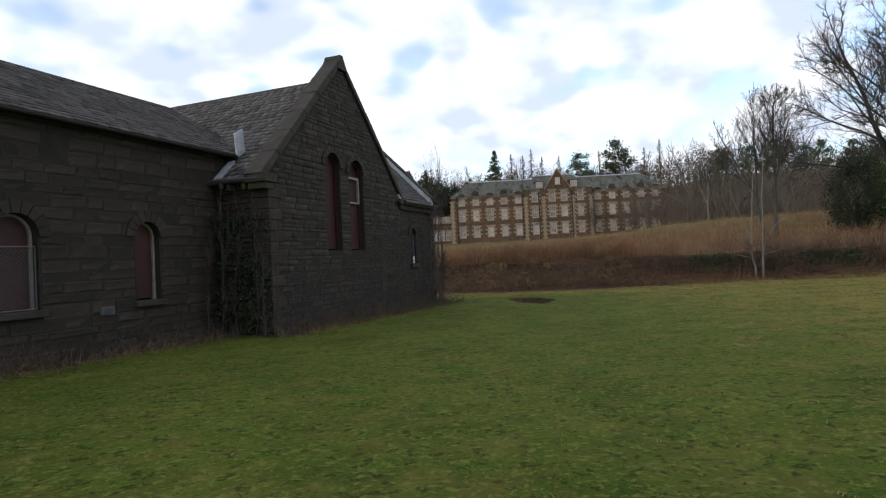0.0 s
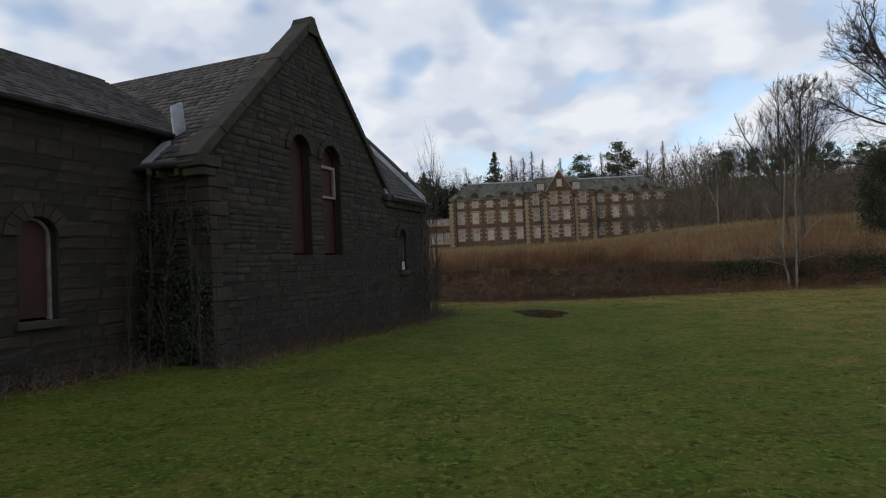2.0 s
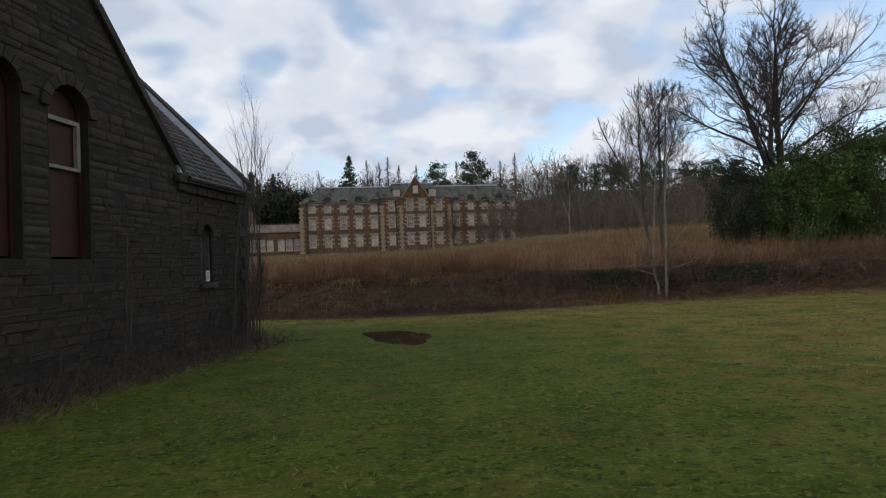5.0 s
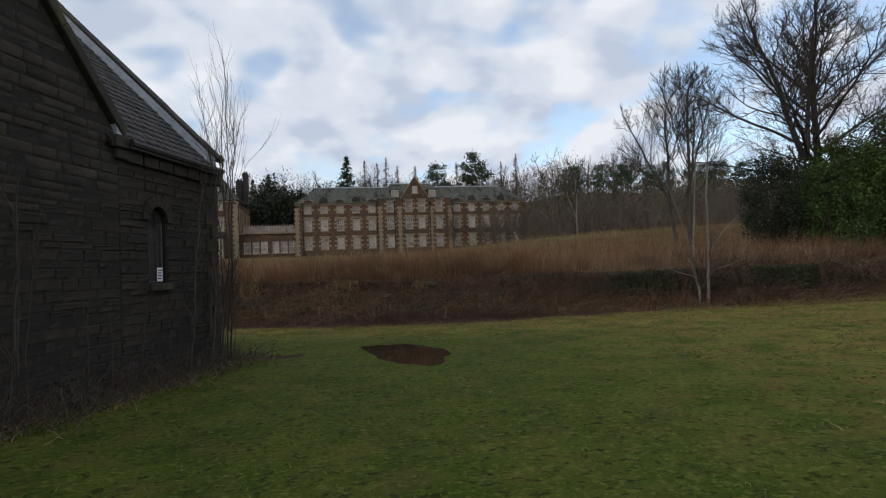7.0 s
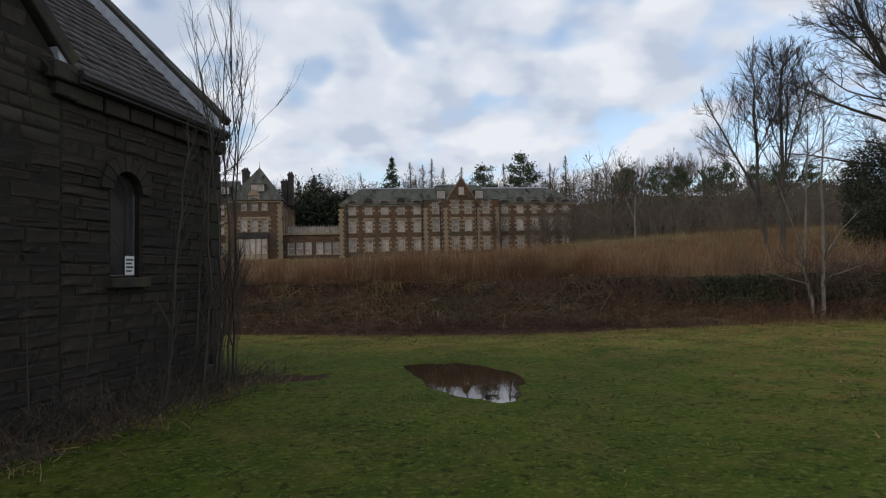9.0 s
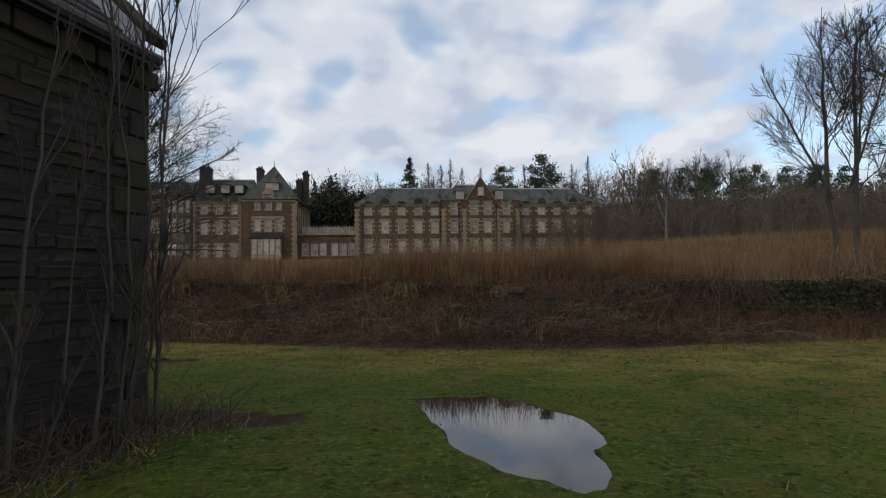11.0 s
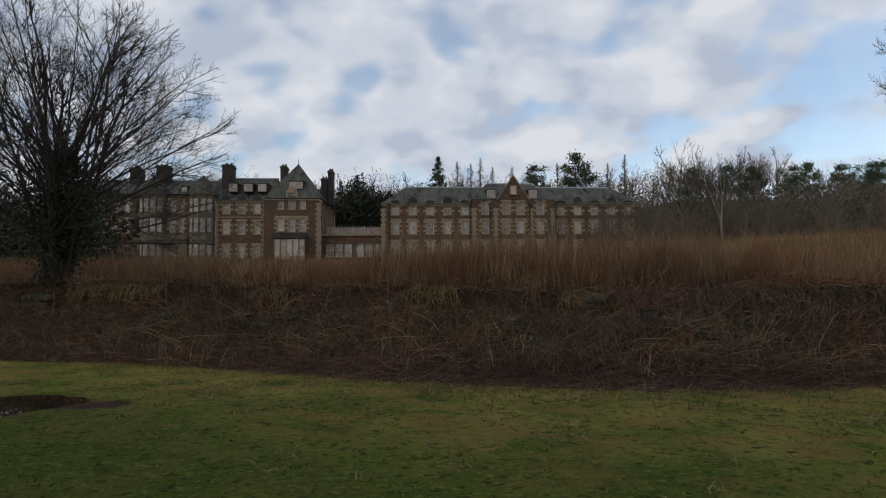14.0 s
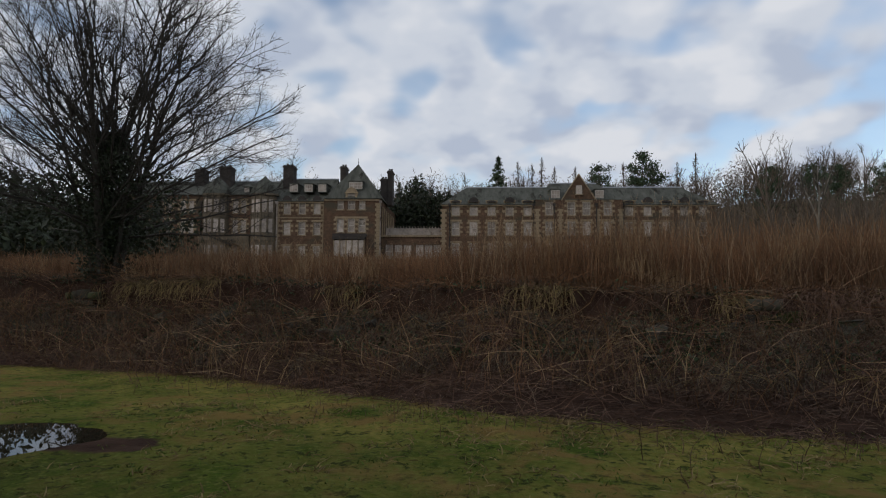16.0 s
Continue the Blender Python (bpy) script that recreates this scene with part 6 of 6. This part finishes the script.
# weeds and dead grass along the foot of the hall
n = 4200
u = np.concatenate([rng.uniform(13.0, 25.6, n), rng.uniform(2, 13.4, n // 2)])
vv = np.concatenate([np.abs(rng.normal(0.1, 0.4, n)), WING_X + np.abs(rng.normal(0.1, 0.4, n // 2))])
c_, s_ = math.cos(radians(18.643)), math.sin(radians(18.643))
x = (-10.1105 + vv) * c_ + u * s_
y = -(-10.1105 + vv) * s_ + u * c_
half = rng.uniform(0, 1, len(x)) < 0.5
x, y = np.where(half, x + 0.35 * c_, x), np.where(half, y - 0.35 * s_, y)
stalks("wall_foot_straw", np.stack([x, y, height(x, y) - 0.02], 1)[half], 0.08, 0.32, 0.9, 0.006, M_STRAW, "dead straw along the wall foot", "weeds", 2, 2, 0.03, 0.35)
n = 1500
pick = rng.integers(0, len(x), n)
px_, py_ = x[pick] + rng.normal(0, 0.12, n), y[pick] + rng.normal(0, 0.12, n)
stalks("wall_foot_twigs", np.stack([px_, py_, height(px_, py_) + 0.02], 1), 0.25, 0.9, 0.9, 0.007, M_BARK, "fallen grey twigs and dead canes along the wall foot", "twigs", 3, 3, 0.05, 0.3)
stalks("wall_foot_weeds", np.stack([x, y, height(x, y) - 0.02], 1)[~half], 0.1, 0.6, 0.4, 0.006, M_BRAMBLE, "dead brown weeds along the wall foot", "weeds", 2, 2, 0.03, 0.35)

# ---- stonework, windows and fittings of the hall ----
BLOCKS = stone_meshes(10, 5, material=M_STONE)


def gable_span(z):
    if z < 4.3:
        return (G0, G1)
    half = (APEX - 0.05 - z) / T_SLOPE
    return (GM - half, GM + half) if half > 0.15 else None


set_stones(lay_courses(G0, G1, -0.35, gable_span, GABLE_OPEN, 1), 0, gable_wall, BLOCKS, 2, prefer=lambda s: s[1] - 0.25 * s[0])
set_stones(lay_courses(G1, A1, -0.4, lambda z: (G1, A1) if z < AISLE_EAVE - 0.1 else None, AISLE_OPEN, 3), 0, aisle_wall, BLOCKS, 4)
set_stones(lay_courses(2.0, G0, -0.3, lambda z: (2.0, G0) if z < WING_EAVE - 0.12 else None, WING_OPEN, 5, (0.17, 0.34), (0.35, 1.15)), WING_X, wing_wall, BLOCKS, 6, 0.04, prefer=lambda s: -s[0])
# the return between wing and gable
ret = lay_courses(0, 1.2, -0.3, lambda z: (0, 1.16) if z < 4.2 else None, [], 8)
for (y, z, w, h) in ret:
    ob = new("stone", random.choice(BLOCKS))
    ob.parent = return_wall
    ob.matrix_basis = Matrix.Translation((WING_X + 0.02 + y, G0 + 0.02, z)) @ Matrix.Rotation(-math.pi / 2, 4, "Z") @ Matrix.Diagonal((0.07, w - 0.012, h - 0.012, 1))
# gable corner: long and short dressed quoins
for i in range(15):
    z = -0.3 + i * 0.3
    long = 0.55 if i % 2 else 0.3
    bm = bmesh.new()
    box(bm, -0.5, 0.048, G0 - 0.035, G0 + long, z + 0.006, z + 0.294)
    bmesh.ops.bevel(bm, geom=bm.edges[:], offset=0.018, segments=1, affect="EDGES")
    part("quoin", bm, M_STONE, gable_wall)
for i in range(15):
    z = -0.45 + i * 0.3
    long = 0.5 if i % 2 else 0.28
    bm = bmesh.new()
    box(bm, -0.5, 0.048, A1 - long, A1 + 0.035, z + 0.006, z + 0.294)
    bmesh.ops.bevel(bm, geom=bm.edges[:], offset=0.018, segments=1, affect="EDGES")
    part("quoin", bm, M_STONE, aisle_wall)


def voussoirs(wall, o, x, n, ring=0.2, proud=0.06):
    for i in range(n):
        a0, a1 = math.pi * i / n + 0.015, math.pi * (i + 1) / n - 0.015
        bm = bmesh.new()
        pts = []
        for xx in (x - 0.2, x + proud):
            for rr, a in ((o[1] + 0.004, a0), (o[1] + ring, a0), (o[1] + ring, a1), (o[1] + 0.004, a1)):
                pts.append((xx, o[0] - rr * math.cos(a), o[3] + rr * math.sin(a)))
        hexa(bm, pts)
        part("voussoir", bm, M_STONE, wall)


def arch_panel(bm, o, x0, x1, shrink=0.0, z0=None, z1=None):
    """An arched plate that fills an opening."""
    half = o[1] - shrink
    lo = o[2] + shrink if z0 is None else z0
    outline = [(o[0] - half, lo), (o[0] + half, lo)]
    for i in range(13):
        a = math.pi * i / 12
        outline.append((o[0] + half * math.cos(a), o[3] + half * math.sin(a)))
    ring = [[bm.verts.new((x, y, z)) for y, z in outline] for x in (x0, x1)]
    n = len(outline)
    for i in range(n):
        j = (i + 1) % n
        bm.faces.new((ring[0][i], ring[0][j], ring[1][j], ring[1][i]))
    bm.faces.new(ring[0][::-1])
    bm.faces.new(ring[1])


def arch_frame(bm, o, x0, x1, w):
    pts_o, pts_i = [], []
    for rr, dst in ((o[1] - 0.004, pts_o), (o[1] - w, pts_i)):
        dst.append((o[0] - rr, o[2] + 0.004))
        for i in range(13):
            a = math.pi - math.pi * i / 12
            dst.append((o[0] + rr * math.cos(a), o[3] + rr * math.sin(a)))
        dst.append((o[0] + rr, o[2] + 0.004))
    for k in range(len(pts_o) - 1):
        q = [pts_o[k], pts_o[k + 1], pts_i[k + 1], pts_i[k]]
        hexa(bm, [(x0, *p) for p in q] + [(x1, *p) for p in q])
    bmesh.ops.remove_doubles(bm, verts=bm.verts, dist=0.0005)


def hall_window(o, x, frame_mat, sill=True):
    bm = bmesh.new()
    arch_frame(bm, o, x - 0.26, x - 0.16, 0.06)
    win = part("window", bm, frame_mat, hall)
    bm = bmesh.new()
    arch_panel(bm, o, x - 0.24, x - 0.215, 0.05)
    part("board", bm, M_REDBOARD, win, "maroon painted board")
    if sill:
        bm = bmesh.new()
        box(bm, x - 0.3, x + 0.12, o[0] - o[1] - 0.1, o[0] + o[1] + 0.1, o[2] - 0.14, o[2] + 0.002)
        bmesh.ops.bevel(bm, geom=bm.edges[:], offset=0.015, segments=1, affect="EDGES")
        part("window_sill", bm, M_COPING, win)
    return win


def guard(win, o, x, z1, step, mat=M_MESH, arched=False, wire=0.0026):
    """A wire guard: a rim and crossing wires in front of an opening."""
    bm = bmesh.new()
    y0, y1, z0 = o[0] - o[1] + 0.03, o[0] + o[1] - 0.03, o[2] + 0.03

    def inside_top(y):
        return min(z1, arch_z(o, y) - 0.03) if arched else z1
    for y in (y0, y1):
        rod(bm, (x, y, z0), (x, y, inside_top(y) if not arched else o[3]), 0.014, 5)
    rod(bm, (x, y0, z0), (x, y1, z0), 0.014, 5)
    if not arched:
        rod(bm, (x, y0, z1), (x, y1, z1), 0.014, 5)
    span = (y1 - y0)
    n = int((span + z1 - z0) / step)
    for i in range(1, n):
        c = i * step
        for s in (1, -1):
            ya, za = (y0 + min(c, span), z0 + max(c - span, 0))
            yb, zb = (y0 + max(c - (z1 - z0), 0), z0 + min(c, z1 - z0))
            if s < 0:
                ya, yb = y0 + y1 - ya, y0 + y1 - yb
            if arched:
                while zb > inside_top(yb) and zb > za:
                    yb, zb = yb + (ya - yb) * 0.05, zb + (za - zb) * 0.05 - 0.001
            rod(bm, (x, ya, za), (x, yb, zb), wire, 3)
    part("wire_guard", bm, mat, win, "galvanised wire guard")


for o in GABLE_OPEN:
    voussoirs(gable_wall, o, 0, 9)
    hall_window(o, 0, M_REDBOARD, False)
for o in AISLE_OPEN:
    voussoirs(aisle_wall, o, 0, 9, 0.22)
    win = hall_window(o, 0, M_REDBOARD)
    guard(win, o, -0.07, o[3] + o[1], 0.045, arched=True, wire=0.0042)
for k, o in enumerate(WING_OPEN):
    voussoirs(wing_wall, o, WING_X, 9, 0.26)
    win = hall_window(o, WING_X, M_PALEWOOD)
    if k != 1:
        guard(win, o, WING_X - 0.06, 2.35, 0.075)
# bare sash left uncovered in the second gable light
o = GABLE_OPEN[1]
bm = bmesh.new()
box(bm, -0.2, -0.13, o[0] - 0.4, o[0] + 0.42, 4.62, 4.7)
box(bm, -0.2, -0.13, o[0] - 0.4, o[0] + 0.42, 3.78, 3.84)
box(bm, -0.2, -0.12, o[0] + 0.34, o[0] + 0.42, 3.84, 4.62)
part("sash_frame", bm, M_PALEWOOD, hall, "weathered pale sash frame left uncovered")

# notice in the aisle window
o = AISLE_OPEN[0]
bm = bmesh.new()
box(bm, -0.052, -0.046, o[0] + 0.05, o[0] + 0.23, o[2] + 0.04, o[2] + 0.3)
notice = tagged(part("notice", bm, M_PAPER), "small white printed notice on the wire guard", "sign")
notice.matrix_world = hall.matrix_world
for i in range(4):
    bm = bmesh.new()
    z = o[2] + 0.25 - i * 0.052
    box(bm, -0.0455, -0.043, o[0] + 0.07, o[0] + 0.21 - 0.03 * (i % 2), z - 0.012, z + 0.012)
    part("text_bar", bm, M_IRON, notice)

# air brick vent low in the wing wall
bm = bmesh.new()
box(bm, WING_X - 0.02, WING_X + 0.09, 9.68, 9.98, 0.84, 1.02)
vent = part("wall_vent", bm, M_VENT, hall, "grey louvred vent")
for i in range(5):
    bm = bmesh.new()
    box(bm, WING_X + 0.092, WING_X + 0.105, 9.7, 9.96, 0.86 + i * 0.032, 0.872 + i * 0.032)
    part("louvre", bm, M_IRON, vent)

# gutters, brackets and pipes
bm = bmesh.new()
for i in range(9):
    a0, a1 = math.pi + math.pi * i / 9, math.pi + math.pi * (i + 1) / 9
    q = [(0.07 * math.cos(a), 0.07 * math.sin(a)) for a in (a0, a1)]
    c = (WING_X + 0.28, WING_EAVE - 0.1)
    hexa(bm, [(c[0] + q[0][0], -3.2, c[1] + q[0][1]), (c[0] + q[0][0] * 0.85, -3.2, c[1] + q[0][1] * 0.85), (c[0] + q[1][0] * 0.85, -3.2, c[1] + q[1][1] * 0.85), (c[0] + q[1][0], -3.2, c[1] + q[1][1]),
              (c[0] + q[0][0], 14.0, c[1] + q[0][1]), (c[0] + q[0][0] * 0.85, 14.0, c[1] + q[0][1] * 0.85), (c[0] + q[1][0] * 0.85, 14.0, c[1] + q[1][1] * 0.85), (c[0] + q[1][0], 14.0, c[1] + q[1][1])])
bmesh.ops.remove_doubles(bm, verts=bm.verts, dist=0.001)
part("gutter", bm, M_IRON, hall, "dark half-round iron gutter")
bm = bmesh.new()
box(bm, WING_X - 0.02, WING_X + 0.1, 2.0, G0, WING_EAVE - 0.2, WING_EAVE - 0.06)
part("eaves_course", bm, M_COPING, hall)
bm = bmesh.new()
box(bm, 0.005, 0.2, G1 + 0.1, A1 + 0.02, AISLE_EAVE - 0.2, AISLE_EAVE - 0.1)
rod(bm, (0.19, G1 + 0.1, AISLE_EAVE - 0.1), (0.19, A1, AISLE_EAVE - 0.1), 0.07)
part("gutter", bm, M_IRON, hall, "dark iron eaves gutter")
# projecting course of blocks under the aisle eaves
for i in range(7):
    bm = bmesh.new()
    y = G1 + 0.15 + i * 0.49
    box(bm, -0.1, 0.09, y, y + 0.45, AISLE_EAVE - 0.42, AISLE_EAVE - 0.215)
    bmesh.ops.bevel(bm, geom=bm.edges[:], offset=0.012, segments=1, affect="EDGES")
    part("frieze_block", bm, M_STONE, aisle_wall)
bm = bmesh.new()
rod(bm, (-1.5, G0 - 0.12, -0.2), (-1.5, G0 - 0.12, 3.6), 0.04)
rod(bm, (-1.5, G0 - 0.12, 3.6), (-1.3, G0 - 0.27, 3.95), 0.04)
rod(bm, (-1.3, G0 - 0.27, 3.93), (-1.3, G0 - 0.27, 4.1), 0.07)
part("downpipe", bm, M_IRON, hall, "dark cast iron downpipe")
bm = bmesh.new()
rod(bm, (WING_X - 0.1, G0 - 0.27, 4.1), (-0.1, G0 - 0.27, 4.1), 0.075)
part("gutter", bm, M_IRON, hall)
for x in (-0.6, -1.1):
    bm = bmesh.new()
    box(bm, x - 0.05, x + 0.05, G0 - 0.25, G0 + 0.02, 3.86, 4.02)
    part("corbel", bm, M_COPING, return_wall)
# lead upstand and valley where the wing roof meets the cross roof
bm = bmesh.new()
hexa(bm, [(-1.42, 14.0, 4.9), (-1.36, 14.3, 5.1), (-1.40, 14.3, 5.1), (-1.46, 14.0, 4.9), (-1.45, 13.97, 5.6), (-1.39, 14.24, 5.76), (-1.43, 14.24, 5.76), (-1.49, 13.97, 5.6)])
part("lead_upstand", bm, M_LEAD, hall, "upright pale lead sheet in the roof valley")
bm = bmesh.new()
hexa(bm, [(-1.62, G0 - 0.18, 4.15), (-1.38, G0 - 0.18, 4.15), (-1.38, G0 + 0.42, 4.7), (-1.62, G0 + 0.42, 4.7), (-1.62, G0 - 0.18, 4.24), (-1.38, G0 - 0.18, 4.24), (-1.38, G0 + 0.42, 4.79), (-1.62, G0 + 0.42, 4.79)])
part("lead_valley", bm, M_LEAD, hall, "lead valley sheet")
bm = bmesh.new()
hexa(bm, [(-0.6, G1 - 0.1, 4.12), (0.1, G1 - 0.1, 4.12), (0.1, G1 + 0.24, 4.12), (-0.6, G1 + 0.24, 4.12), (-0.6, G1 - 0.1, 4.52), (0.02, G1 - 0.1, 4.52), (0.06, G1 + 0.1, 4.2), (-0.6, G1 + 0.1, 4.52)])
part("lead_flashing", bm, M_LEAD, hall, "pale lead flashing at the gable foot")

# lawn blades in tufts
n_t = 12500
tx_, ty_ = rng.uniform(-8, 24, n_t), rng.uniform(2.5, 36.5, n_t)
ok = (ty_ < np.interp(tx_, *FOOT) + 0.3) & (((tx_ * c_ - ty_ * s_) > -10.1105 + 0.15) | ((tx_ * s_ + ty_ * c_) > 25.5))
for p in PUDDLES:
    ok &= puddle_reach(tx_, ty_, p) > 1.08
tx_, ty_ = tx_[ok], ty_[ok]
m_ = 6
bx_ = np.repeat(tx_, m_) + rng.normal(0, 0.06, len(tx_) * m_)
by_ = np.repeat(ty_, m_) + rng.normal(0, 0.06, len(tx_) * m_)
n = len(bx_)
way = unit(np.concatenate([rng.normal(0, 0.7, (n, 2)), np.ones((n, 1))], 1))
v, q, _ = canes(np.stack([bx_, by_, height(bx_, by_) - 0.01], 1), way, np.repeat(rng.uniform(0.025, 0.08, len(tx_)), m_) * rng.uniform(0.6, 1.2, n), np.full(n, 0.009), np.full(n, 0.001), np.concatenate([rng.normal(0, 0.3, (n, 2)), np.full((n, 1), -0.3)], 1), 2, 2)
tagged(array_part("lawn_grass", v, q, M_BLADE), "short tufted winter lawn grass", "grass", kind="stuff")
# straw-coloured tussocks in the drier lawn
n_t = 9000
tx_, ty_ = rng.uniform(-7, 24, n_t), rng.uniform(5, 36.5, n_t)
gap = np.interp(tx_, *FOOT) - ty_
ok = (gap > -0.3) & (rng.uniform(0, 1, n_t) < np.clip(0.9 * (1 - smooth_step(1.5, 6.5, gap)) + 0.7 * smooth_step(4, 12, tx_), 0, 1)) & (clumpy(tx_, ty_, 0.9, 2.0) > -0.15) & (((tx_ * c_ - ty_ * s_) > -10.1105 + 0.15) | ((tx_ * s_ + ty_ * c_) > 25.5))
for p in PUDDLES:
    ok &= puddle_reach(tx_, ty_, p) > 1.1
tx_, ty_ = tx_[ok], ty_[ok]
bx_ = np.repeat(tx_, 12) + rng.normal(0, 0.09, len(tx_) * 12)
by_ = np.repeat(ty_, 12) + rng.normal(0, 0.09, len(tx_) * 12)
n = len(bx_)
way = unit(np.concatenate([rng.normal(0, 1.0, (n, 2)), np.ones((n, 1))], 1))
v, q, _ = canes(np.stack([bx_, by_, height(bx_, by_) - 0.01], 1), way, rng.uniform(0.05, 0.18, n), np.full(n, 0.008), np.full(n, 0.002), np.concatenate([rng.normal(0, 0.3, (n, 2)), np.full((n, 1), -0.4)], 1), 2, 2)
tagged(array_part("lawn_straw", v, q, M_STRAW), "straw-coloured dead tufts in the lawn", "grass", kind="stuff")
# sparse dark twigs standing at the lawn's edge
n = 260
x = rng.uniform(-6, 12, n)
y = np.interp(x, *FOOT) - np.abs(rng.normal(0, 1.0, n))
stalks("edge_twigs", np.stack([x, y, height(x, y) - 0.02], 1), 0.1, 0.4, 0.2, 0.006, M_BRAMBLE, "thin dark dead stalks at the lawn's edge", "dead stalks", 3, 3, 0.04, 0.2)
n = 5000
x = rng.uniform(-7, 20, n)
y = np.interp(x, *FOOT) - np.abs(rng.normal(0, 0.9, n))
stalks("edge_straw", np.stack([x, y, height(x, y) - 0.02], 1), 0.04, 0.16, 0.7, 0.005, M_STRAW, "dry yellow grass along the lawn's edge", "grass", 2, 2, 0.03, 0.4)
